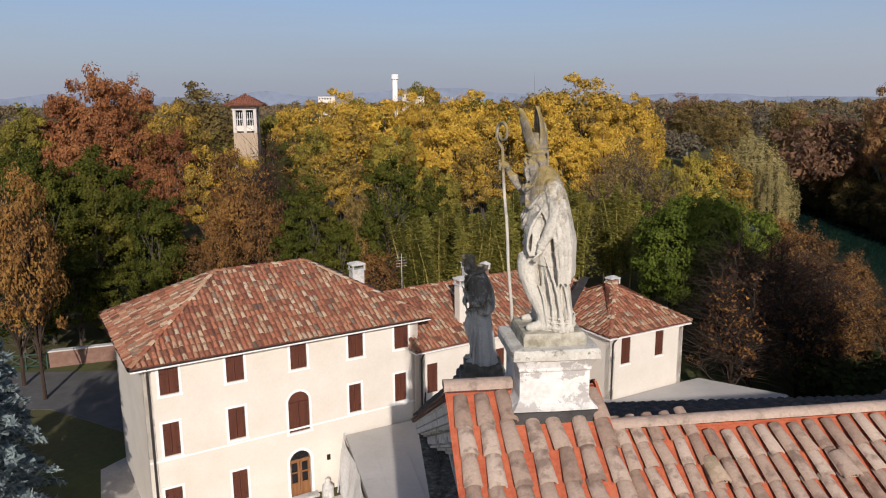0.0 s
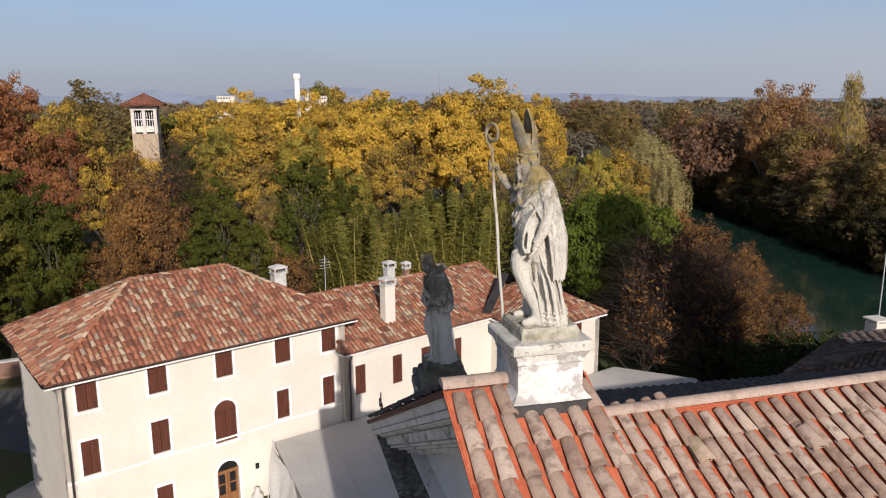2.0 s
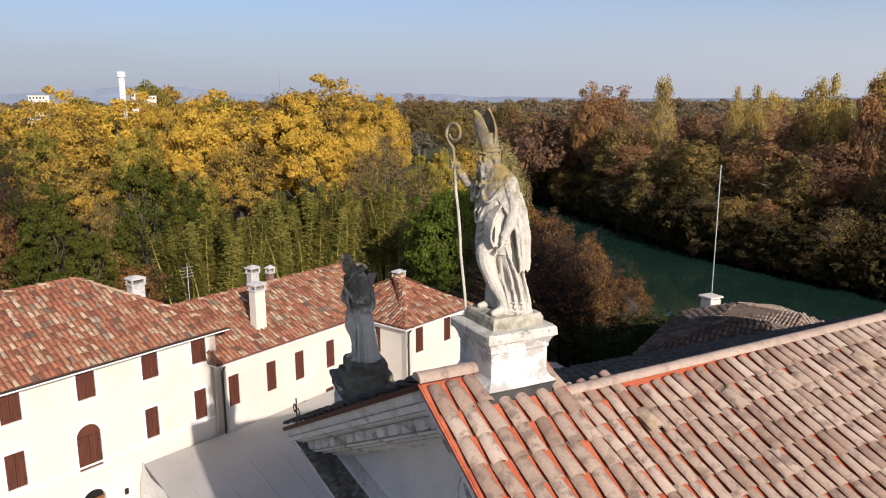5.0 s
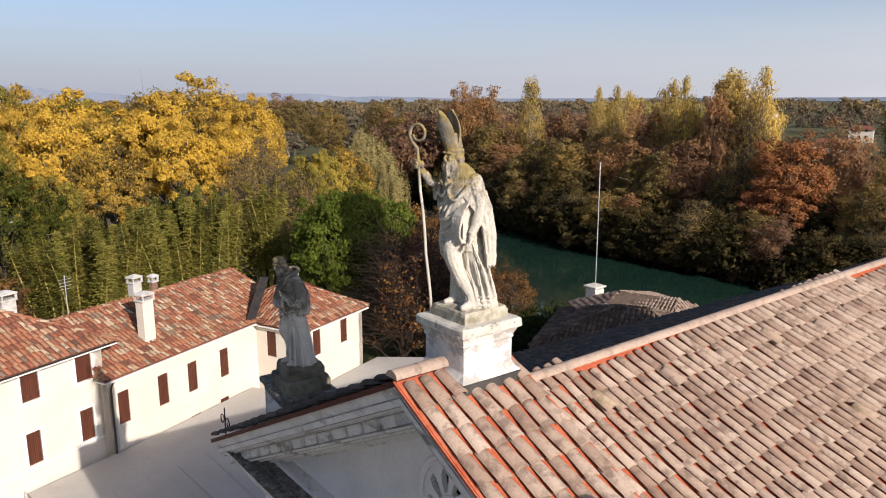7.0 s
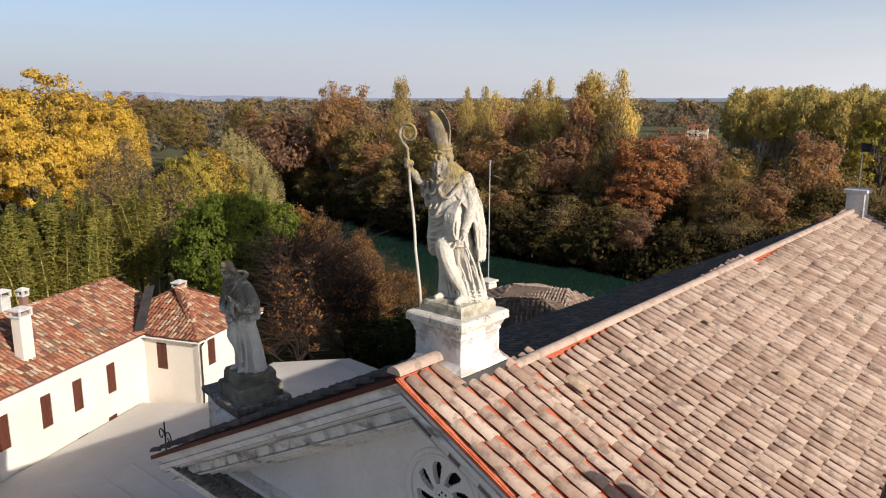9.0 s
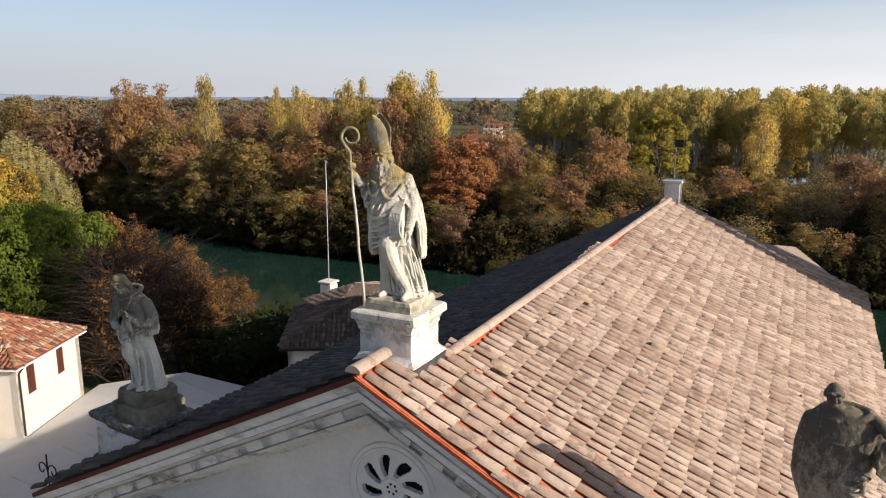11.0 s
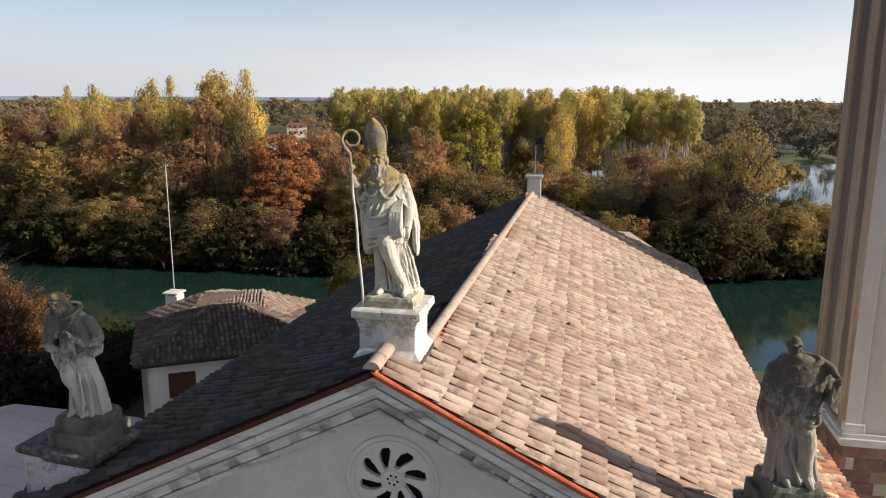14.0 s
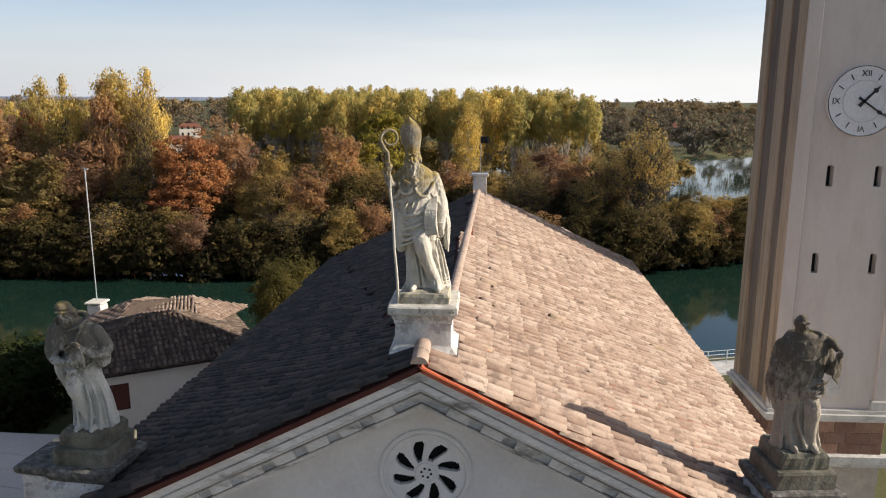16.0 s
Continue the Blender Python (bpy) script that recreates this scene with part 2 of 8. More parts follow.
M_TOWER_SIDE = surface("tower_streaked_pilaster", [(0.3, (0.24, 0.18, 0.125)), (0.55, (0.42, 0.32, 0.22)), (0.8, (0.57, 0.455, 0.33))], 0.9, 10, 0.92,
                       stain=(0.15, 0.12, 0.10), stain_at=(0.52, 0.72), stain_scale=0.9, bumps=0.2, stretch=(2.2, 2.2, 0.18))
M_STONE = surface("pale_ledge_stone", [(0.3, (0.42, 0.40, 0.37)), (0.7, (0.62, 0.60, 0.56))], 1.4, 14, 0.9, stain=(0.2, 0.19, 0.17), stain_at=(0.56, 0.72), stain_scale=1.2)
M_IRON = surface("black_iron", [(0.3, (0.012, 0.011, 0.01)), (0.7, (0.03, 0.025, 0.02))], 3, 20, 0.5, metal=0.3)
M_STEEL = surface("pale_steel_mast", [(0.3, (0.50, 0.50, 0.50)), (0.7, (0.62, 0.62, 0.62))], 3, 20, 0.45, metal=0.5)
M_CLOCK = surface("white_clock_face", [(0.3, (0.56, 0.56, 0.56)), (0.7, (0.66, 0.66, 0.66))], 0.8, 10, 0.6, bumps=0.05)
M_BLACK = surface("black_paint", [(0.3, (0.015, 0.015, 0.016)), (0.7, (0.03, 0.03, 0.03))], 3, 12, 0.5, bumps=0)
M_ASPHALT = surface("asphalt", [(0.3, (0.075, 0.072, 0.07)), (0.7, (0.12, 0.115, 0.11))], 0.6, 30, 0.9, bumps=0.2)
M_PAVING = surface("stone_paving", [(0.3, (0.36, 0.33, 0.29)), (0.7, (0.48, 0.44, 0.39))], 0.9, 12, 0.9, random_by="island", random_amount=0.4)
M_BARK = surface("bark", [(0.3, (0.05, 0.04, 0.03)), (0.7, (0.13, 0.105, 0.08))], 2, 14, 0.95, bumps=0.5, stretch=(2, 2, 0.4))
# bark darkened to stand for the shade thrown by church and tower
M_DARK_BARK = surface("shade_darkened_twigs", [(0.3, (0.026, 0.018, 0.013)), (0.7, (0.060, 0.040, 0.028))], 2, 14, 0.95, stretch=(2, 2, 0.4))
M_PALE_BARK = surface("pale_bark", [(0.3, (0.24, 0.21, 0.17)), (0.7, (0.42, 0.38, 0.32))], 2, 14, 0.95, bumps=0.4, stretch=(2, 2, 0.4))
M_CANE = surface("bamboo_cane", [(0.3, (0.26, 0.21, 0.05)), (0.7, (0.44, 0.36, 0.11))], 1.5, 12, 0.6, stretch=(2, 2, 0.4))
M_BASKET = surface("rusty_fence_paint", [(0.3, (0.02, 0.045, 0.03)), (0.7, (0.035, 0.07, 0.05))], 2, 14, 0.6)


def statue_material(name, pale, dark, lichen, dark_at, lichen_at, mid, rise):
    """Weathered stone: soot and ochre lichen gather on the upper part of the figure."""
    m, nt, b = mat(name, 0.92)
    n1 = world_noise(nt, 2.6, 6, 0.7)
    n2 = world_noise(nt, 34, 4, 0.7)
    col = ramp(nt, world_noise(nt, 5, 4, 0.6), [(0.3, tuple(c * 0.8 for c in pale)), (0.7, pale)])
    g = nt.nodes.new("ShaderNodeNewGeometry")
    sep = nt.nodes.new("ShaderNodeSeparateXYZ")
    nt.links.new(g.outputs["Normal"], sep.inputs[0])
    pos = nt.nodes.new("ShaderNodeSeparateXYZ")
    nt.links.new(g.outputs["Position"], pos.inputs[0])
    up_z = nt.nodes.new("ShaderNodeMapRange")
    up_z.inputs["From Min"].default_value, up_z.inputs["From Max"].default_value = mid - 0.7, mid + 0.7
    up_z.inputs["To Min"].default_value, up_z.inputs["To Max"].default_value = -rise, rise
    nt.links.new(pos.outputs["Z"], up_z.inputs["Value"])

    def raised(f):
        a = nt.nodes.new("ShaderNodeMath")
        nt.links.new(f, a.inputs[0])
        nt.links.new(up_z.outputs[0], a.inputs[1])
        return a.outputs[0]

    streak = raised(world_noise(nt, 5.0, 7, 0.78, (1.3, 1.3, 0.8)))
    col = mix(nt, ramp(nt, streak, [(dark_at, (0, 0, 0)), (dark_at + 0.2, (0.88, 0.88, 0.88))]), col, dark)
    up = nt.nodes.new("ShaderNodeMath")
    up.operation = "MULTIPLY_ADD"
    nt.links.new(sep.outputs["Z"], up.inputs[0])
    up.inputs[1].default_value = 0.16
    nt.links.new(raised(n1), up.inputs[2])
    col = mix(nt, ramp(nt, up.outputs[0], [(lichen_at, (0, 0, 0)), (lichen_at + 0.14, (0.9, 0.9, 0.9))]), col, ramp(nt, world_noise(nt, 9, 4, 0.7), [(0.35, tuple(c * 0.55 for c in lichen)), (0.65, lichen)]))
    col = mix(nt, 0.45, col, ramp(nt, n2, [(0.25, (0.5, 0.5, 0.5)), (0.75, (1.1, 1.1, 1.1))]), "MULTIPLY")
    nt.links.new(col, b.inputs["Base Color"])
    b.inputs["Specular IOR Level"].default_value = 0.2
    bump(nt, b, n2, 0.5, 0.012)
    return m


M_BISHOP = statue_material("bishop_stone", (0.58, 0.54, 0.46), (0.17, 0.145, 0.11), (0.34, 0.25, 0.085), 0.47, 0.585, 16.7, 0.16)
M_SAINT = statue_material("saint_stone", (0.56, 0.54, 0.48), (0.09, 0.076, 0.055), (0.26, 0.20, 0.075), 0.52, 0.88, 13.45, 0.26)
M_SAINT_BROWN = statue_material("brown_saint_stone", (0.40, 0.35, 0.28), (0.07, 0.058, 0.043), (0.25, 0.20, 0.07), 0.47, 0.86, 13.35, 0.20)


def leaf_material(name, stops, scale=0.35, through=0.36):
    """Leaves: tone by tree, by clump and by leaf, with light passing through."""
    m = bpy.data.materials.new(name)
    m.use_nodes = True
    nt = m.node_tree
    nt.nodes.remove(nt.nodes["Principled BSDF"])
    out = nt.nodes["Material Output"]
    isl = nt.nodes.new("ShaderNodeNewGeometry").outputs["Random Per Island"]
    obj = nt.nodes.new("ShaderNodeObjectInfo").outputs["Random"]
    n = world_noise(nt, scale, 3, 0.6)
    a = nt.nodes.new("ShaderNodeMath")
    a.operation = "MULTIPLY_ADD"
    nt.links.new(isl, a.inputs[0])
    a.inputs[1].default_value = 0.32
    nt.links.new(n, a.inputs[2])
    a2 = nt.nodes.new("ShaderNodeMath")
    a2.operation = "MULTIPLY_ADD"
    nt.links.new(obj, a2.inputs[0])
    a2.inputs[1].default_value = 0.35
    nt.links.new(a.outputs[0], a2.inputs[2])
    a3 = nt.nodes.new("ShaderNodeMath")
    a3.operation = "SUBTRACT"
    nt.links.new(a2.outputs[0], a3.inputs[0])
    a3.inputs[1].default_value = 0.335
    col = ramp(nt, a3.outputs[0], stops)
    d = nt.nodes.new("ShaderNodeBsdfDiffuse")
    tr = nt.nodes.new("ShaderNodeBsdfTranslucent")
    ms = nt.nodes.new("ShaderNodeMixShader")
    ms.inputs[0].default_value = through
    for s in (d, tr):
        nt.links.new(col, s.inputs[0])
    nt.links.new(d.outputs[0], ms.inputs[1])
    nt.links.new(tr.outputs[0], ms.inputs[2])
    nt.links.new(ms.outputs[0], out.inputs[0])
    return m


LEAF = {
    "yellow": leaf_material("yellow_leaves", [(0.0, (0.085, 0.062, 0.030)), (0.22, (0.21, 0.145, 0.045)), (0.45, (0.44, 0.285, 0.052)), (0.75, (0.68, 0.445, 0.066)), (1.0, (0.74, 0.54, 0.12))]),
    "yellow_green": leaf_material("yellow_green_leaves", [(0.0, (0.066, 0.061, 0.024)), (0.3, (0.176, 0.154, 0.036)), (0.6, (0.363, 0.286, 0.054)), (1.0, (0.583, 0.440, 0.096))]),
    "rust": leaf_material("rust_leaves", [(0.0, (0.092, 0.044, 0.029)), (0.4, (0.253, 0.103, 0.048)), (0.75, (0.414, 0.189, 0.073)), (1.0, (0.529, 0.304, 0.097))]),
    "orange": leaf_material("orange_leaves", [(0.0, (0.060, 0.038, 0.024)), (0.35, (0.162, 0.090, 0.039)), (0.7, (0.315, 0.162, 0.050)), (1.0, (0.425, 0.270, 0.077))]),
    "green": leaf_material("green_leaves", [(0.0, (0.030, 0.037, 0.010)), (0.4, (0.061, 0.073, 0.016)), (0.75, (0.121, 0.116, 0.022)), (1.0, (0.257, 0.182, 0.036))]),
    "ivy": leaf_material("ivy_leaves", [(0.0, (0.050, 0.068, 0.014)), (0.5, (0.125, 0.155, 0.026)), (1.0, (0.24, 0.27, 0.045))]),
    "bare": leaf_material("withered_leaves", [(0.0, (0.05, 0.030, 0.022)), (0.5, (0.11, 0.058, 0.034)), (0.75, (0.19, 0.09, 0.036)), (1.0, (0.36, 0.19, 0.045))]),
    "bush": leaf_material("dusky_bush_leaves", [(0.0, (0.045, 0.042, 0.016)), (0.4, (0.09, 0.08, 0.028)), (0.75, (0.16, 0.13, 0.042)), (1.0, (0.26, 0.19, 0.06))], 0.35, 0.6),
    "olive": leaf_material("olive_brown_leaves", [(0.0, (0.112, 0.090, 0.046)), (0.35, (0.223, 0.168, 0.073)), (0.6, (0.350, 0.256, 0.091)), (0.85, (0.48, 0.31, 0.108)), (1.0, (0.62, 0.39, 0.125))], 0.35, 0.6),
    # olive leaves darkened for the shade low on the far bank
    "thicket": leaf_material("shaded_thicket_leaves", [(0.0, (0.026, 0.022, 0.013)), (0.4, (0.056, 0.046, 0.021)), (0.7, (0.098, 0.074, 0.028)), (1.0, (0.165, 0.112, 0.041))]),
    "brown": leaf_material("brown_leaves", [(0.0, (0.112, 0.069, 0.055)), (0.3, (0.235, 0.143, 0.094)), (0.6, (0.418, 0.233, 0.113)), (0.85, (0.52, 0.335, 0.125)), (1.0, (0.56, 0.46, 0.175))], 0.35, 0.6),
    "willow": leaf_material("willow_leaves", [(0.0, (0.153, 0.130, 0.068)), (0.5, (0.327, 0.273, 0.114)), (1.0, (0.522, 0.391, 0.160))]),
    "poplar": leaf_material("poplar_leaves", [(0.0, (0.241, 0.179, 0.081)), (0.4, (0.467, 0.345, 0.114)), (0.75, (0.750, 0.538, 0.148)), (1.0, (0.750, 0.718, 0.202))], 0.35, 0.48),
    "grove": leaf_material("grove_leaves", [(0.0, (0.22, 0.23, 0.09)), (0.3, (0.34, 0.31, 0.12)), (0.5, (0.50, 0.38, 0.12)), (0.7, (0.64, 0.45, 0.13)), (1.0, (0.72, 0.52, 0.15))], 0.13, 0.5),
    "bamboo": leaf_material("bamboo_leaves", [(0.0, (0.07, 0.075, 0.020)), (0.5, (0.18, 0.17, 0.040)), (1.0, (0.38, 0.31, 0.072))], 0.5),
    "spruce": leaf_material("blue_spruce_needles", [(0.0, (0.095, 0.121, 0.115)), (0.5, (0.176, 0.216, 0.209)), (1.0, (0.297, 0.351, 0.338))], 0.8, 0.1),
    "woods": leaf_material("distant_wood_leaves", [(0.0, (0.085, 0.072, 0.064)), (0.25, (0.165, 0.118, 0.085)), (0.45, (0.135, 0.135, 0.088)), (0.6, (0.23, 0.150, 0.094)), (0.8, (0.25, 0.20, 0.096)), (1.0, (0.29, 0.175, 0.11))], 0.03),
    # hedge green taken down to stand for the church's shade
    "hedge": leaf_material("shade_darkened_hedge_leaves", [(0.0, (0.014, 0.020, 0.009)), (0.5, (0.026, 0.034, 0.012)), (1.0, (0.05, 0.055, 0.018))]),
}


# ---- mesh tools ----
class Geo:
    """Vertices and faces collected for one mesh, in world places."""

    def __init__(self):
        self.v, self.f = [], []

    def add(self, verts, faces):
        o = len(self.v)
        self.v += [tuple(p) for p in verts]
        self.f += [tuple(i + o for i in q) for q in faces]
        return self

    def obox(self, o, a, b, c):
        """A box from its corner o and three edge vectors."""
        o, a, b, c = (Vector(q) for q in (o, a, b, c))
        p = [o, o + a, o + a + b, o + b, o + c, o + a + c, o + a + b + c, o + b + c]
        return self.add(p, [(0, 3, 2, 1), (4, 5, 6, 7), (0, 1, 5, 4), (1, 2, 6, 5), (2, 3, 7, 6), (3, 0, 4, 7)])

    def box(self, x0, y0, z0, x1, y1, z1):
        return self.obox((x0, y0, z0), (x1 - x0, 0, 0), (0, y1 - y0, 0), (0, 0, z1 - z0))

    def chamfer(self, x0, y0, z0, x1, y1, z1, c=0.02):
        """A box with its upright and upper edges cut off."""
        def ring(d, z):
            return [(x0 + d + c, y0 + d, z), (x1 - d - c, y0 + d, z), (x1 - d, y0 + d + c, z), (x1 - d, y1 - d - c, z),
                    (x1 - d - c, y1 - d, z), (x0 + d + c, y1 - d, z), (x0 + d, y1 - d - c, z), (x0 + d, y0 + d + c, z)]
        return self.rings([ring(c * 0.5, z0), ring(0, z0 + c), ring(0, z1 - c), ring(c * 0.8, z1)])

    def rings(self, rr, cap=True):
        n = len(rr[0])
        fs = [(i * n + j, i * n + (j + 1) % n, (i + 1) * n + (j + 1) % n, (i + 1) * n + j) for i in range(len(rr) - 1) for j in range(n)]
        if cap:
            fs += [tuple(range(n - 1, -1, -1)), tuple((len(rr) - 1) * n + j for j in range(n))]
        return self.add([p for r in rr for p in r], fs)

    def tube(self, pts, radii, n=8, cap=True):
        pts = [Vector(p) for p in pts]
        rr, side = [], None
        for i, p in enumerate(pts):
            d = (pts[min(i + 1, len(pts) - 1)] - pts[max(i - 1, 0)]).normalized()
            if side is None:
                side = d.orthogonal().normalized()
            side = (side - d * side.dot(d)).normalized()
            up = d.cross(side)
            r = radii[i] if isinstance(radii, (list, tuple)) else radii
            rr.append([p + (side * math.cos(k * math.tau / n) + up * math.sin(k * math.tau / n)) * r for k in range(n)])
        return self.rings(rr, cap)

    def weld(self):
        """Corners that meet become one."""
        seen, new_v, idx = {}, [], []
        for p in self.v:
            k = tuple(round(c, 4) for c in p)
            if k not in seen:
                seen[k] = len(new_v)
                new_v.append(p)
            idx.append(seen[k])
        self.v, self.f = new_v, [tuple(idx[i] for i in q) for q in self.f]
        return self

    def prism(self, poly, ext):
        """A flat outline (world places, in order) pushed along ext."""
        n, e = len(poly), Vector(ext)
        return self.rings([[Vector(p) for p in poly], [Vector(p) + e for p in poly]])

    def ball(self, c, r, n=12, m=8):
        c = Vector(c)
        r = Vector(r) if isinstance(r, (tuple, Vector)) else Vector((r, r, r))
        rr = []
        for i in range(m + 1):
            a = -math.pi / 2 + math.pi * (i + 0.02) / (m + 0.04)
            rr.append([c + Vector((math.cos(a) * math.cos(k * math.tau / n) * r.x, math.cos(a) * math.sin(k * math.tau / n) * r.y, math.sin(a) * r.z)) for k in range(n)])
        return self.rings(rr)


def root_place(ob):
    while ob.parent:
        ob = ob.parent
    return ob.matrix_basis.translation.copy()


def thing(name, place=(0, 0, 0), label="", category="", group="", kind=""):
    ob = new(name)
    ob.empty_display_size = 0.2
    ob.location = place
    return tagged(ob, label, category, group, kind)


def part(name, geo, material, parent=None, label="", smooth=False):
    """One mesh object out of world places, under a thing or a part."""
    off = root_place(parent) if parent else Vector((0, 0, 0))
    me = bpy.data.meshes.new(name)
    if isinstance(geo, Geo):
        me.from_pydata([Vector(p) - off for p in geo.v], [], geo.f)
    else:
        verts, faces = geo
        me.from_pydata((np.asarray(verts) - np.array(off)).tolist(), [], np.asarray(faces).tolist())
    me.materials.append(material)
    if smooth:
        me.polygons.foreach_set("use_smooth", [True] * len(me.polygons))
    me.update()
    ob = new(name, me)
    if parent:
        ob.parent = parent
    if label:
        ob["label"] = label
    return ob


def solo(name, geo, material, label="", category="", group="", kind="", smooth=False):
    return tagged(part(name, geo, material, None, "", smooth), label, category, group, kind)


UP = Vector((0, 0, 1))
rng = random.Random(7)
nrng = np.random.default_rng(11)


# ---- roof tiles ----
def coppo(width, length):
    """A curved cover tile: across, up the slope, out of the roof; wide end low."""
    v, f = [], []
    n = 6
    for b, r, lift in ((0.0, 0.40 * width, 0.018), (0.0, 0.5 * width, 0.03), (length, 0.41 * width, 0.0)):
        for k in range(n + 1):
            a = math.pi * k / n
            v.append((-math.cos(a) * r, b, math.sin(a) * r * 0.62 + lift))
    for i in range(2):
        for k in range(n):
            q = i * (n + 1) + k
            f.append((q, q + 1, q + n + 2, q + n + 1))
    return np.array(v), np.array(f)


def inside(poly, x, y):
    ok = False
    j = len(poly) - 1
    for i in range(len(poly)):
        (xi, yi), (xj, yj) = poly[i], poly[j]
        if (yi > y) != (yj > y) and x < (xj - xi) * (y - yi) / (yj - yi) + xi:
            ok = not ok
        j = i
    return ok


def slope_frame(low_a, low_b, high):
    """The frame of a roof slope: along the eave, up the slope, out of it."""
    o, b, h = Vector(low_a), Vector(low_b), Vector(high)
    u = (b - o).normalized()
    n = u.cross(h - o).normalized()
    if n.z < 0:
        n = -n
    v = n.cross(u).normalized()
    if v.z < 0:
        v = -v
    return o, u, v, n


def slope_places(frame_, corners, spacing, pitch):
    """Rows and columns of tiles whose middle falls on the slope."""
    o, u, v, n = frame_
    poly = [((Vector(c) - o).dot(u), (Vector(c) - o).dot(v)) for c in corners]
    us, vs = [p[0] for p in poly], [p[1] for p in poly]
    out = []
    a = min(us) + spacing * 0.5
    while a < max(us):
        b = min(vs) - 0.06
        while b < max(vs):
            if inside(poly, a, b + pitch * 0.5):
                out.append((a, b))
            b += pitch
        a += spacing
    return out


def joined_tiles(frame_, places, spacing, pitch, wobble=1.0):
    o, u, v, n = (np.array(q) for q in frame_)
    tv, tf = coppo(spacing * 0.78, pitch * 1.18)
    vs, fs = [], []
    for i, (a, b) in enumerate(places):
        tw, da, db, dc = (rng.gauss(0, 1) * wobble for _ in range(4))
        t = tv.copy()
        t[:, 0] += tw * 0.035 * t[:, 1] + da * 0.012
        t[:, 1] += db * 0.022
        t[:, 2] += abs(dc) * 0.006 - 0.05 * (t[:, 1] / pitch - 0.5) * 0.5
        vs.append(o + (a + t[:, :1]) * u + (b + t[:, 1:2]) * v + t[:, 2:] * n)
        fs.append(tf + i * len(tv))
    return np.concatenate(vs), np.concatenate(fs)


def pan_sheet(frame_, corners, thick=0.1, drop=0.03):
    """The bed of channel tiles below the covers, as a slab."""
    n = frame_[3]
    return Geo().prism([Vector(c) - n * (drop + thick) for c in corners], n * thick)


def tiled_slope(parent, low_a, low_b, high, corners, spacing, pitch, tile_mat, pan_mat, label=""):
    fr = slope_frame(low_a, low_b, high)
    part("tile_bed", pan_sheet(fr, corners), pan_mat, parent)
    pl = slope_places(fr, corners, spacing, pitch)
    t = part("roof_tiles", joined_tiles(fr, pl, spacing, pitch), tile_mat, parent, label, smooth=True)
    t["kind"] = "stuff"
    return fr


def ridge_tiles(parent, a, b, material, width=0.3, length=0.5, lift=0.0):
    """A line of cap tiles along a ridge or hip."""
    a, b = Vector(a), Vector(b)
    d = (b - a).normalized()
    u = d.cross(UP).normalized()
    n = u.cross(d)
    count = max(1, int((b - a).length / (length * 0.85)))
    pl = [(0, i * (b - a).length / count) for i in range(count)]
    tv = joined_tiles((a + n * lift, u, d, n), pl, width / 0.86, length, 0.5)
    t = part("ridge_tiles", tv, material, parent, "", smooth=True)
    t["kind"] = "stuff"


# ---- ground and river ----
def near_bank(y):
    return np.interp(y, [-400, -120, -60, -22, 0, 20, 40, 60, 90, 115, 150, 220, 400], [60, 58, 54, 50, 49, 47, 45, 49, 58, 66, 60, 20, -150])


def far_bank(y):
    return np.interp(y, [-400, -120, -60, -33, -14, 10, 35, 60, 95, 120, 150, 220, 400], [150, 118, 98, 82, 75, 72, 70.5, 70, 78, 84, 82, 45, -110])


def side_near(y):
    return np.interp(y, [-400, -120, -75, -45, -20, 10, 60], [210, 158, 140, 134, 150, 175, 200])


def side_far(y):
    return np.interp(y, [-400, -140, -90, -60, -20, 10, 60], [380, 300, 260, 235, 225, 222, 210])


LAND = -0.75


def ground_height(x, y):
    d = np.minimum(x - near_bank(y), far_bank(y) - x)
    d2 = np.minimum(np.minimum(x - side_near(y), side_far(y) - x), 55 - y)
    d = np.maximum(d, d2)
    z = np.clip(-d * 0.55, -4.0, 0.0)
    z = np.where(d > -3, -1.2 - (d + 3) * 0.55, np.where(d > -9, -1.2 * (d + 9) / 6, 0.0))
    z = np.maximum(z, -4.2)
    far = np.hypot(x - 20, y - 20)
    bumps = 0.25 * np.sin(x * 0.07 + 1.3) * np.sin(y * 0.06) * np.clip((far - 45) / 30, 0, 1)
    return z + LAND + np.where(d < -9, bumps, 0)


gx = np.unique(np.concatenate([np.linspace(-4500, -140, 14), np.arange(-140, 40, 4.0), np.arange(40, 100, 1.5), np.arange(100, 320, 4.0), np.linspace(320, 4500, 14)]))
gy = np.unique(np.concatenate([np.linspace(-4500, -200, 12), np.arange(-200, 260, 4.0), np.linspace(260, 4500, 14)]))
GX, GY = np.meshgrid(gx, gy)
GZ = ground_height(GX, GY)
gv = np.stack([GX.ravel(), GY.ravel(), GZ.ravel()], 1)
nx = len(gx)
gi = (np.arange(len(gy) - 1)[:, None] * nx + np.arange(nx - 1)[None, :]).ravel()
gf = np.stack([gi, gi + 1, gi + nx + 1, gi + nx], 1)
M_GROUND = surface("leaf_strewn_grass", [(0.25, (0.05, 0.04, 0.022)), (0.45, (0.085, 0.075, 0.03)), (0.6, (0.075, 0.085, 0.028)), (0.8, (0.14, 0.11, 0.05))], 0.12, 2.5, 0.95, bumps=0.5, bump_dist=0.1)
solo("ground", (gv, gf), M_GROUND, "grassy ground strewn with fallen leaves, sloping to the river", "ground", kind="structure", smooth=True)


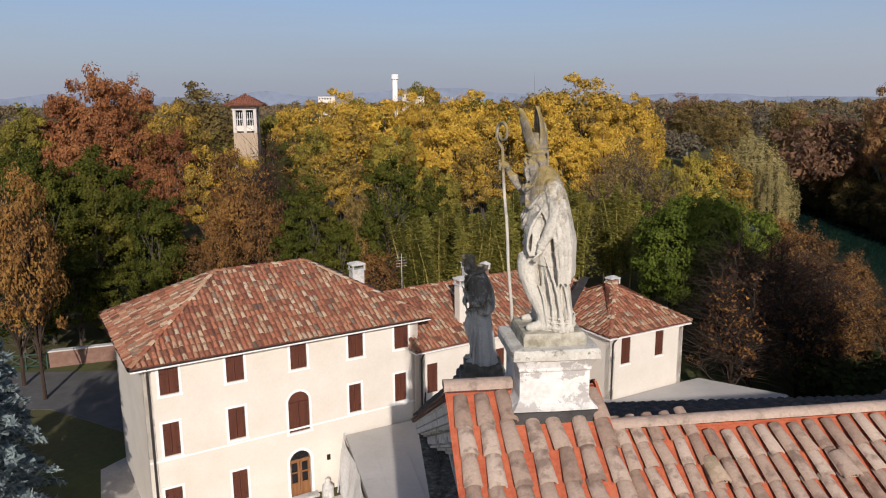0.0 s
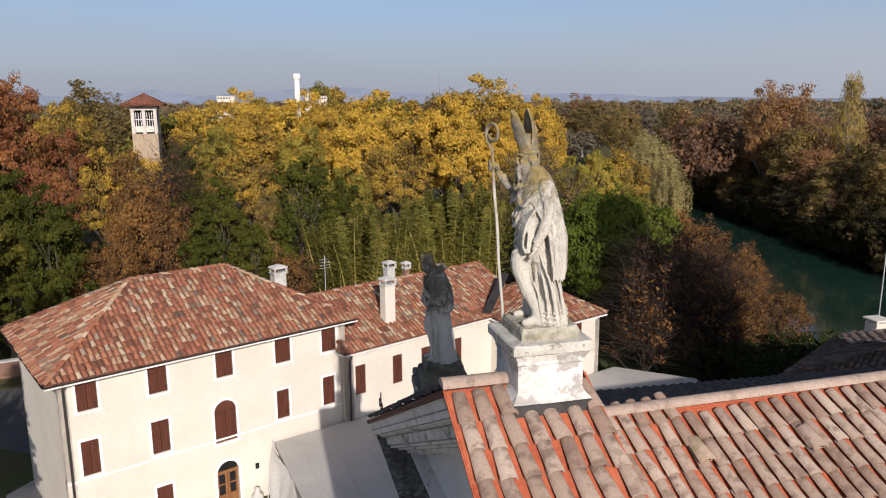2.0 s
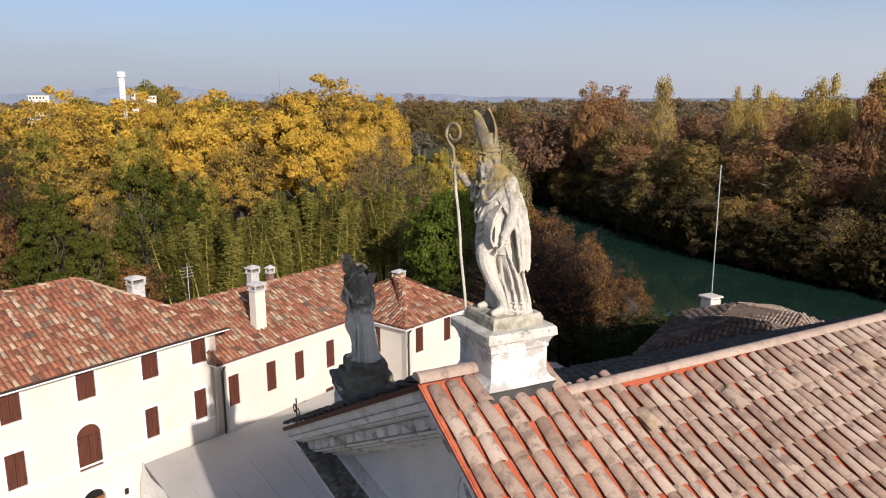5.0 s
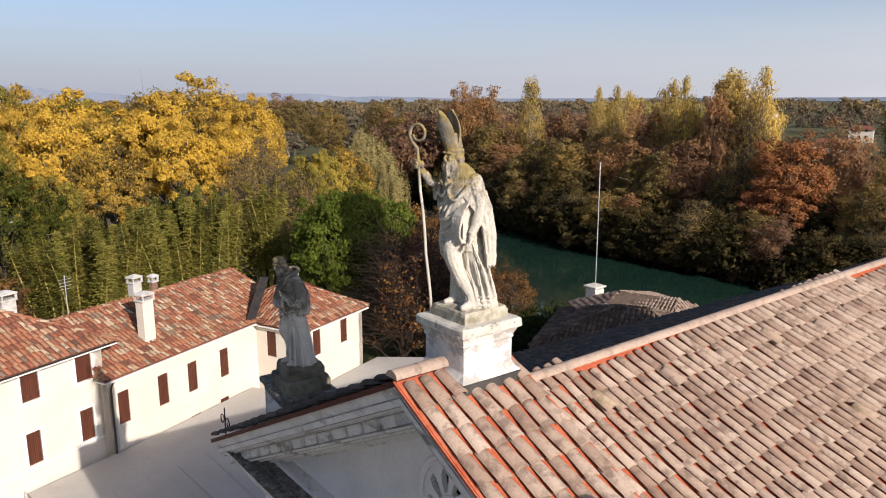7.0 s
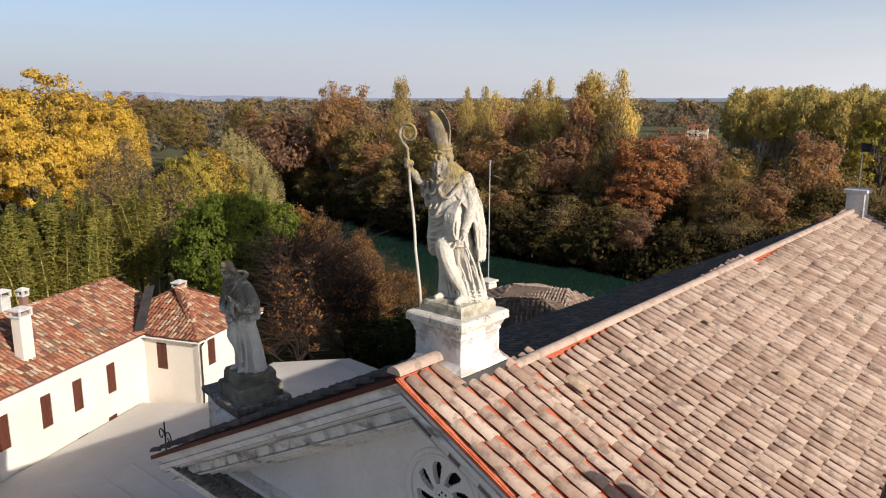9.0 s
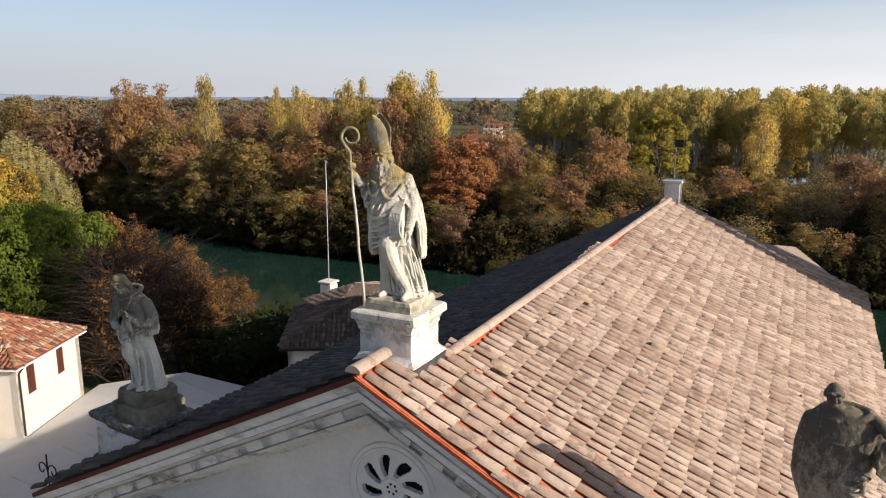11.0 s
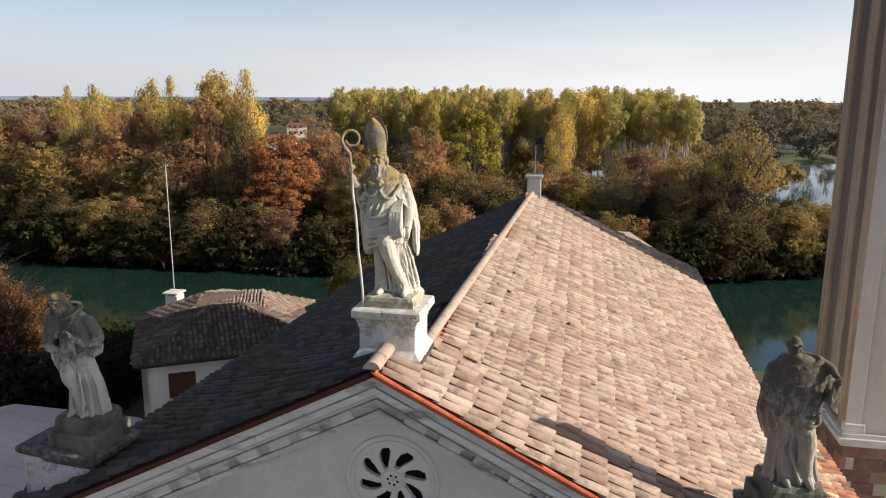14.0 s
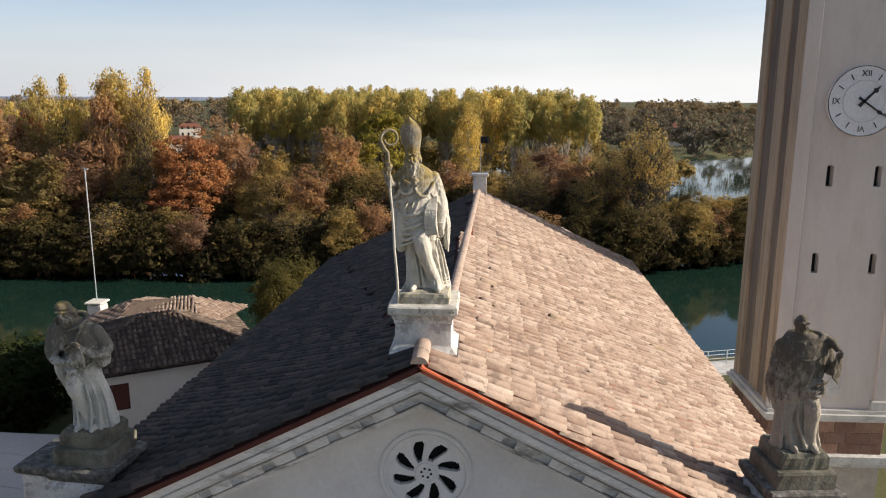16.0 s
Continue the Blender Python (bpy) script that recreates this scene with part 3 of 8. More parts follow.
def water_material():
    m, nt, b = mat("green_river_water", 0.06)
    n = world_noise(nt, 0.06, 3, 0.6)
    col = ramp(nt, n, [(0.3, (0.007, 0.022, 0.016)), (0.7, (0.012, 0.034, 0.024))])
    nt.links.new(col, b.inputs["Base Color"])
    b.inputs["Specular IOR Level"].default_value = 0.5
    bump(nt, b, world_noise(nt, 0.9, 4, 0.6, (0.5, 1.5, 1)), 0.06, 0.06)
    return m


solo("water", Geo().add([(-400, -600, -2.2), (700, -600, -2.2), (700, 500, -2.2), (-400, 500, -2.2)], [(0, 1, 2, 3)]), water_material(),
     "still green river water reflecting sky and trees", "river", kind="structure")


def sheet_on_ground(name, pts, material, z, label, category, kind="structure"):
    return solo(name, Geo().prism([(x, y, z - 0.08) for x, y in pts], (0, 0, 0.08)), material, label, category, kind=kind)


sheet_on_ground("road", [(-62, 45), (-62, 38), (-35, 38), (-21, 36.5), (-14.5, 32), (-10, 38), (-16, 43), (-33, 44)], M_ASPHALT, LAND + 0.03, "grey asphalt lane beside the house", "road")
# the forecourt before the church is unseen, added to bounce sunlight onto the gable
sheet_on_ground("pavement", [(-15.2, 28), (-12.0, 18.5), (-13.0, 5), (-13.0, -22), (1.2, -22), (1.2, 10), (2, 10), (2, 26), (-10.4, 20.6), (-14.2, 29.5)], M_PAVING, LAND + 0.04, "worn stone paving round the house, with an added forecourt before the church", "pavement")

# ---- the church ----
church = thing("church", (12, 0, 0), "grey stuccoed church with a clay-tiled gable roof", "church")


def ridge_y(x):
    return 0.03 - 0.03 * x


def right_z(x, y):
    return 13.60 + 0.044 * x + 0.511 * y


def strip_z(y):
    return 14.32 - 0.5 * abs(y - 0.12)


COL, ROW = 0.305, 0.47
COL2, ROW2 = 0.245, 0.43
X0, X1 = 0.0, 2.06
# walls
w = Geo()
w.box(0.98, -7.5, -1, 1.5, 7.4, 9.9)
part("front_wall", w, M_STUCCO, church)
w = Geo()
w.prism([(1.5, -7.7, -1), (24.6, -7.7, -1), (24.6, -7.7, 10.2), (1.5, -7.7, 9.2)], (0, 0.5, 0))
part("side_wall", w, M_STUCCO, church)
w = Geo()
w.prism([(1.5, 6.5, -1), (23.6, 5.4, -1), (23.6, 5.4, 10.9), (1.5, 6.5, 10.9)], (0, 0.3, 0))
part("side_wall", w, M_STUCCO, church)
w = Geo()
w.prism([(22.3, 5.6, -1), (22.0, -0.63, -1), (24.2, -7.4, -1), (24.2, -7.4, 10.4), (22.0, -0.63, 13.9), (22.3, 5.6, 10.8)], (0.45, 0, 0))
part("rear_wall", w, M_STUCCO, church)

# gable wall with the round window's opening
ROSE_Y, ROSE_Z, ROSE_R = 0.09, 11.93, 0.70
apex = Vector((0.98, 0.12, 13.55))
lowl, lowr = Vector((0.98, 7.4, 9.9)), Vector((0.98, -7.3, 9.9))


def gable_hit(a):
    """Where a ray from the round window meets the gable's outline."""
    d = Vector((0, math.cos(a), math.sin(a)))
    best = 99
    for p, q in ((apex, lowl), (lowl, lowr), (lowr, apex)):
        e = q - p
        den = d.y * e.z - d.z * e.y
        if abs(den) > 1e-6:
            ry, rz = p.y - ROSE_Y, p.z - ROSE_Z
            s = (ry * e.z - rz * e.y) / den
            k = (ry * d.z - rz * d.y) / den
            if s > 0 and -1e-4 <= k <= 1.0001:
                best = min(best, s)
    return (0.98, ROSE_Y + d.y * best, ROSE_Z + d.z * best)


angles = sorted([i * math.tau / 72 for i in range(72)] + [math.atan2(p.z - ROSE_Z, p.y - ROSE_Y) % math.tau for p in (apex, lowl, lowr)])
g = Geo()
rim = [(0.98, ROSE_Y + math.cos(a) * ROSE_R, ROSE_Z + math.sin(a) * ROSE_R) for a in angles]
outl = [gable_hit(a) for a in angles]
back = [(1.4, y, z) for _, y, z in rim]
g.rings([outl, rim, back], cap=False)
part("gable_wall", g, M_STUCCO, church)

rose = part("round_window", Geo().rings([[(x, ROSE_Y + math.cos(k * math.tau / 72) * r, ROSE_Z + math.sin(k * math.tau / 72) * r) for k in range(72)]
            for x, r in ((0.985, 0.84), (0.955, 0.83), (0.945, 0.80), (0.96, 0.775), (0.965, 0.75), (0.945, 0.735), (0.955, 0.70), (1.1, 0.70))], cap=False), M_STUCCO, church, smooth=False)
g = Geo()
NA, NR = 192, 14
r_in, r_out = 0.19, 0.71


def petal(r, a):
    """True inside one of the eight curved openings."""
    s = (r - 0.24) / (0.60 - 0.24)
    if not 0 <= s <= 1:
        return False
    c = 0.28 * (s - 0.2) + 0.35
    half = (0.045 + 0.062 * math.sin(min(1.0, s * 1.02) * math.pi * 0.62)) * math.sqrt(max(0.0, 1 - max(0, (s - 0.75) / 0.26) ** 2)) / max(r, 0.2)
    d = (a - c + math.pi / 8) % (math.pi / 4) - math.pi / 8
    return abs(d) < half


def pol(x, r, a):
    return (x, ROSE_Y + math.cos(a) * r, ROSE_Z + math.sin(a) * r)


for i in range(NR):
    ra, rb = r_in + (r_out - r_in) * i / NR, r_in + (r_out - r_in) * (i + 1) / NR
    for k in range(NA):
        a0, a1 = k * math.tau / NA, (k + 1) * math.tau / NA
        if not petal((ra + rb) / 2, (a0 + a1) / 2):
            g.add([pol(0.99, ra, a0), pol(0.99, rb, a0), pol(0.99, rb, a1), pol(0.99, ra, a1), pol(1.09, ra, a0), pol(1.09, rb, a0), pol(1.09, rb, a1), pol(1.09, ra, a1)],
                  [(0, 1, 2, 3), (0, 4, 5, 1), (1, 5, 6, 2), (2, 6, 7, 3), (3, 7, 4, 0)])
part("tracery", g.weld(), M_STUCCO, rose)
part("hub", Geo().rings([[pol(x, r, k * math.tau / 40) for k in range(40)] for x, r in ((1.08, 0.2), (0.985, 0.2), (0.965, 0.185), (0.965, 0.155), (0.985, 0.14), (0.985, 0.03), (0.955, 0.02))]), M_STUCCO, rose)
for k in range(6):
    a = k * math.tau / 6 + 0.2
    part("hub_hole", Geo().ball(pol(0.985, 0.085, a), (0.006, 0.024, 0.024), 10, 6), M_VOID, rose)
# near-black disc stands in for the unlit inside behind the tracery
part("dark_glass", Geo().rings([[pol(x, 0.72, k * math.tau / 40) for k in range(40)] for x in (1.16, 1.2)]), M_VOID, rose)

# raking cornices of the gable, in stepped courses, with brackets
for side in (1, -1):
    top = Vector((0, 0.12, 14.32))
    end = 8.15 if side > 0 else 7.9
    low = Vector((0, 0.12 + side * (end - side * 0.12), 14.32 - 0.5 * (end - side * 0.12)))
    along = low - top
    out = Vector((0, 0.4472 * side, 0.8944))
    for name, x0, n0, n1 in (("coping", 0.06, -0.17, -0.105), ("fascia", 0.10, -0.42, -0.17), ("cornice_moulding", 0.16, -0.47, -0.42), ("cornice_moulding", 0.22, -0.51, -0.47), ("bracket_bed", 0.37, -0.72, -0.51),
                             ("lower_moulding", 0.33, -0.78, -0.72), ("lower_moulding", 0.47, -0.85, -0.78), ("lower_moulding", 0.64, -0.93, -0.85), ("lower_moulding", 0.82, -1.0, -0.93)):
        g = Geo()
        # mitred at the apex
        q0, q1 = low + out * n0 - along.normalized() * 0.05, low + out * n1
        g.prism([(x0, 0.12, 14.32 + n0 / 0.8944), (x0, 0.12, 14.32 + n1 / 0.8944), (x0, q1.y, q1.z), (x0, q0.y, q0.z)], (1.25 - x0, 0, 0))
        part(name, g, M_CORNICE, church)
    # dark fillets between the courses
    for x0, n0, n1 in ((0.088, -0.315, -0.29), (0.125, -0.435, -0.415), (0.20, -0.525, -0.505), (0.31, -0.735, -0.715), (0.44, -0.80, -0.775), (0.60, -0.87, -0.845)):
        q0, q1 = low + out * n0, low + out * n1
        part("fillet", Geo().prism([(x0, 0.12, 14.32 + n0 / 0.8944), (x0, 0.12, 14.32 + n1 / 0.8944), (x0, q1.y, q1.z), (x0, q0.y, q0.z)], (1.2 - x0, 0, 0)), M_CORNICE_DARK, church)
    s = 0.8
    while s < along.length - 0.5:
        p = top + along.normalized() * s + out * -0.70
        part("bracket", Geo().obox((0.29, p.y, p.z), (0.12, 0, 0), along.normalized() * 0.38, out * 0.17), M_CORNICE, church)
        s += 0.62

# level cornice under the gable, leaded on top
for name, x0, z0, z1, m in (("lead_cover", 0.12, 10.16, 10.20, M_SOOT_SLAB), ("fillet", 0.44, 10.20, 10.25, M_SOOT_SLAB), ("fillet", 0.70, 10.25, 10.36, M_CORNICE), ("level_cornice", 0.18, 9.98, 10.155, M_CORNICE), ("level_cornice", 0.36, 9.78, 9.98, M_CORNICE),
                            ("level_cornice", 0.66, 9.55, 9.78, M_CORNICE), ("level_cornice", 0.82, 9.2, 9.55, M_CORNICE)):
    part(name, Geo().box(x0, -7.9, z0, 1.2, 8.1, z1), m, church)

# roof beds
roof = church
RC = [(X1, ridge_y(X1), right_z(X1, ridge_y(X1))), (22.4, ridge_y(22.4), right_z(22.4, ridge_y(22.4))), (24.9, -8.05, right_z(24.9, -8.05)), (X1, -8.3, right_z(X1, -8.3))]
NR, FR = Vector((X1, ridge_y(X1), right_z(X1, ridge_y(X1)) - 0.02)), Vector((22.4, ridge_y(22.4), right_z(22.4, ridge_y(22.4)) - 0.02))
NE, FE = Vector((X1, 7.25, 10.80)), Vector((24.2, 6.05, 10.80))
LC = [NR, FE, NE.lerp(FE, 0.5), NE]
SR = [(X0, 0.12, 14.32), (X1, 0.12, 14.32), (X1, -8.0, strip_z(-8.0)), (X0, -8.0, strip_z(-8.0))]
SL = [(X0, 0.12, 14.32), (X1, 0.12, 14.32), (X1, 8.2, strip_z(8.2)), (X0, 8.2, strip_z(8.2))]
SLOPES = []
for cs, name in ((RC, "main"), (LC, "main"), (SR, "front"), (SL, "front")):
    fr = slope_frame(cs[3], cs[2], cs[0])
    part("tile_bed", pan_sheet(fr, cs, 0.09, 0.045), M_SHADED_FLASH if cs in (LC, SL) else M_PAN, church)
    SLOPES.append((fr, cs))
# the north slope twists, so its upper half is a plane of its own
LC2 = [NR, FR, FE]
level = FR.lerp(FE, (FR.z - NR.z) / (FR.z - FE.z)) - NR
fr = slope_frame(FE - level, FE, NR)
part("tile_bed", pan_sheet(fr, LC2, 0.09, 0.045), M_SHADED_FLASH, church)
SLOPES.append((fr, LC2))
# step between the raised front roof and the nave roof
g = Geo()
g.prism([(X1 - 0.12, 0.12, 14.2), (X1 - 0.12, -8.0, 10.1), (X1 - 0.12, -8.0, 9.2), (X1 - 0.12, 0.12, 13.3)], (0.1, 0, 0))
g.prism([(X1 - 0.12, 0.12, 14.2), (X1 - 0.12, 8.1, 10.15), (X1 - 0.12, 8.1, 9.2), (X1 - 0.12, 0.12, 13.3)], (0.1, 0, 0))
part("roof_step", g, M_PAN, church)
# red edge flashings; the north ones carry their shade in the colour
for side in (1, -1):
    for xs in (-0.025, X1 - 0.01):
        a = Vector((xs, 0.12, 14.27))
        e = Vector((xs, 0.12 + side * 8.0, 14.27 - 4.0))
        n = Vector((0, 0.4472 * side, 0.8944))
        part("red_flashing", Geo().obox(a - n * 0.04, (0.035, 0, 0), e - a, n * (0.028 if xs < 1 else 0.115)), M_PAN if side < 0 else M_SHADED_FLASH, church, "red edge flashing")

# rear lower roof and little chimney
g = Geo().prism([(22.9, -3.2, 12.6), (29.8, -5.3, 11.35), (29.8, -5.6, 11.0), (24.6, -7.5, 10.7)], (0, 0, -0.3))
part("apse_roof", g, M_TILE_FAR, church)
part("apse_wall", Geo().box(22.5, -5.4, -1, 29.4, 3.6, 9.4), M_STUCCO, church)
solo("roof_chimney", Geo().chamfer(21.9, -1.0, 13.5, 22.5, -0.4, 14.95).chamfer(21.82, -1.08, 14.95, 22.58, -0.32, 15.07), M_STONE, "small stuccoed chimney at the end of the church ridge", "chimney")


# ---- statues and pedestals ----
def fold_rings(levels, cx, cy, z0, seed, n=96, folds=11, amp=0.05, bend=0.0):
    """A draped body: ellipses up the figure, with pleats that drift as they rise."""
    r = random.Random(seed)
    waves = [(folds + r.randint(-3, 4), r.random() * 6.3, r.uniform(-1.5, 1.5), r.uniform(0.4, 1)) for _ in range(4)]
    out = []
    zs = np.linspace(levels[0][0], levels[-1][0], 70)
    cols = list(zip(*levels))
    for z in zs:
        dx, dy, rx, ry, am = (float(np.interp(z, cols[0], c)) for c in cols[1:])
        ring = []
        for k in range(n):
            a = k * math.tau / n
            f = sum(wt * math.sin(m * a + ph + tw * z * 2) for m, ph, tw, wt in waves) / 2.4
            f = 1 + amp * am * (f - 0.4 * abs(f))
            ring.append((cx + dx + math.cos(a) * rx * f, cy + dy + math.sin(a) * ry * f, z0 + z))
        out.append(ring)
    return out


def limb(g, pts, radii, n=14):
    """A rounded sleeve or fold along a smooth line through the points."""
    q = [Vector(p) for p in pts]
    q = [q[0] * 2 - q[1]] + q + [q[-1] * 2 - q[-2]]
    ps, rs = [], []
    for i in range(len(pts) - 1):
        a, b, c, d = q[i:i + 4]
        for k in range(6):
            t = k / 6
            ps.append(0.5 * (2 * b + (c - a) * t + (2 * a - 5 * b + 4 * c - d) * t * t + (3 * b - a - 3 * c + d) * t ** 3))
            t = t * t * (3 - 2 * t)
            rs.append(radii[i] * (1 - t) + radii[i + 1] * t)
    ps.append(Vector(pts[-1]))
    rs.append(radii[-1])
    g.tube(ps, rs, n)
    g.ball(pts[0], radii[0])
    g.ball(pts[-1], radii[-1])


def fused(name, geo, voxel, extra, material):
    """One closed, carved-looking skin over all the pieces, with thin extras joined on."""
    me = bpy.data.meshes.new(name)
    me.from_pydata([Vector(p) for p in geo.v], [], geo.f)
    bm = bmesh.new()
    bm.from_mesh(me)
    bmesh.ops.recalc_face_normals(bm, faces=bm.faces)
    bm.to_mesh(me)
    bm.free()
    tmp = new("carving", me)
    mod = tmp.modifiers.new("skin", "REMESH")
    mod.mode = "VOXEL"
    mod.voxel_size = voxel
    sm = tmp.modifiers.new("soft", "SMOOTH")
    sm.factor = 0.5
    sm.iterations = 1
    dg = bpy.context.evaluated_depsgraph_get()
    done = bpy.data.meshes.new_from_object(tmp.evaluated_get(dg))
    bpy.data.objects.remove(tmp)
    # chisel marks and weathering
    vs = [v.co.copy() for v in done.vertices]
    ns = [v.normal.copy() for v in done.vertices]
    pts = [p + nn * (0.003 * noise.noise(p * 9) + 0.003 * noise.noise(p * 24) - 0.006 * max(0.0, noise.noise(p * 4.5 + Vector((7, 1, 3))))) for p, nn in zip(vs, ns)]
    # narrow chiselled grooves that follow the fall of the cloth
    low, high = min(p.z for p in vs), max(p.z for p in vs)
    for i, (p, nn) in enumerate(zip(vs, ns)):
        k = (p.z - low) / (high - low)
        slant = 0.9 if 0.36 < k < 0.62 else 0.12
        w = Vector((p.x * 5.5, (p.y + slant * p.z) * 5.5, p.z * 1.3)) + Vector((0.5, 0.4, 0.2)) * noise.noise(p * 3.0)
        a = abs(noise.noise(w))
        b = abs(noise.noise(w * 2.1 + Vector((4, 9, 2))))
        fade = min(1.0, max(0.0, (0.86 - k) * 9)) * min(1.0, k * 30)
        pts[i] = pts[i] - nn * (fade * (0.006 * max(0.0, 1 - a / 0.12) + 0.004 * max(0.0, 1 - b / 0.14)))
    faces = [tuple(q.vertices) for q in done.polygons]
    o = len(pts)
    pts = [tuple(p) for p in pts] + [tuple(p) for p in extra.v]
    faces += [tuple(i + o for i in q) for q in extra.f]
    fin = Geo()
    fin.v, fin.f = pts, faces
    return solo(name, fin, material, smooth=True)


def hollow_shell(levels, cx, cy, z0, thick, seed, n=72, folds=10, amp=0.05):
    """An open mantle: rows of (z, dx, dy, rx, ry, pleat, first angle, last angle), angles in degrees from the figure's back."""
    r = random.Random(seed)
    waves = [(folds + r.randint(-2, 3), r.random() * 6.3, r.uniform(-0.5, 0.5), r.uniform(0.5, 1)) for _ in range(3)]
    cols = list(zip(*levels))
    rr = []
    for z in np.linspace(levels[0][0], levels[-1][0], 64):
        dx, dy, rx, ry, am, a0, a1 = (float(np.interp(z, cols[0], c)) for c in cols[1:])
        outer, inner = [], []
        for k in range(n + 1):
            a = radians(a0 + (a1 - a0) * k / n)
            f = 1 + amp * am * sum(wt * math.sin(m * a + ph + tw * z) for m, ph, tw, wt in waves) / 2.0
            outer.append((cx + dx + math.cos(a) * rx * f, cy + dy + math.sin(a) * ry * f, z0 + z))
            inner.append((cx + dx + math.cos(a) * (rx * f - thick), cy + dy + math.sin(a) * (ry * f - thick), z0 + z))
        rr.append(outer + inner[::-1])
    return rr


def bearded_face(g, hx, hy, hz, turn, nod, beard=True):
    """A carved head: skull, brow, nose, cheeks, ears and a curling beard, turned and bowed."""
    h = Geo()
    h.ball((0.01, 0, 0.02), (0.118, 0.102, 0.135))
    h.ball((-0.050, 0, -0.075), (0.070, 0.074, 0.080))
    limb(h, [(-0.102, 0, 0.050), (-0.150, 0, -0.008), (-0.142, 0, -0.030)], [0.014, 0.022, 0.026], 8)
    for e in (-1, 1):
        limb(h, [(-0.116, e * 0.014, 0.058), (-0.116, e * 0.050, 0.068), (-0.084, e * 0.086, 0.050)], [0.017, 0.022, 0.014], 8)
        h.ball((-0.098, e * 0.054, -0.028), (0.030, 0.030, 0.030))
        h.ball((0.005, e * 0.106, -0.005), (0.028, 0.018, 0.044))
    h.ball((-0.122, 0, -0.082), (0.020, 0.036, 0.012))
    if beard:
        for k in range(13):
            a = -1.35 + k * 0.225
            w = math.cos(a)
            limb(h, [(-0.086 * w - 0.012, 0.090 * math.sin(a), -0.055), (-0.150 * w - 0.008, 0.108 * math.sin(a) + 0.016 * math.sin(k * 2.2), -0.135), (-0.125 * w - 0.025, 0.070 * math.sin(a), -0.185 - 0.105 * w)], [0.023, 0.029, 0.012], 8)
        for e in (-1, 1):
            limb(h, [(-0.140, e * 0.010, -0.055), (-0.142, e * 0.050, -0.080), (-0.118, e * 0.075, -0.125)], [0.015, 0.020, 0.012], 7)
            for k in range(3):
                limb(h, [(0.02 + 0.03 * k, e * 0.094, 0.05), (0.025 + 0.035 * k, e * 0.124, -0.05), (0.03 + 0.035 * k, e * 0.105, -0.15)], [0.026, 0.029, 0.018], 7)
    m = Matrix.Rotation(turn, 3, "Z") @ Matrix.Rotation(nod, 3, "Y")
    g.add([m @ Vector(p) + Vector((hx, hy, hz)) for p in h.v], h.f)


def grip(g, c, axis, out, scale=1.0):
    """A closed fist round a line."""
    c, axis, out = Vector(c), Vector(axis).normalized(), Vector(out).normalized()
    side = axis.cross(out)
    g.ball(tuple(c - out * 0.012), 0.050 * scale)
    for k in range(4):
        q = c + axis * (-0.048 + 0.032 * k) * scale
        limb(g, [q - side * 0.045 * scale, q + out * 0.048 * scale - side * 0.012 * scale, q + out * 0.040 * scale + side * 0.036 * scale], [0.017 * scale, 0.019 * scale, 0.015 * scale], 7)


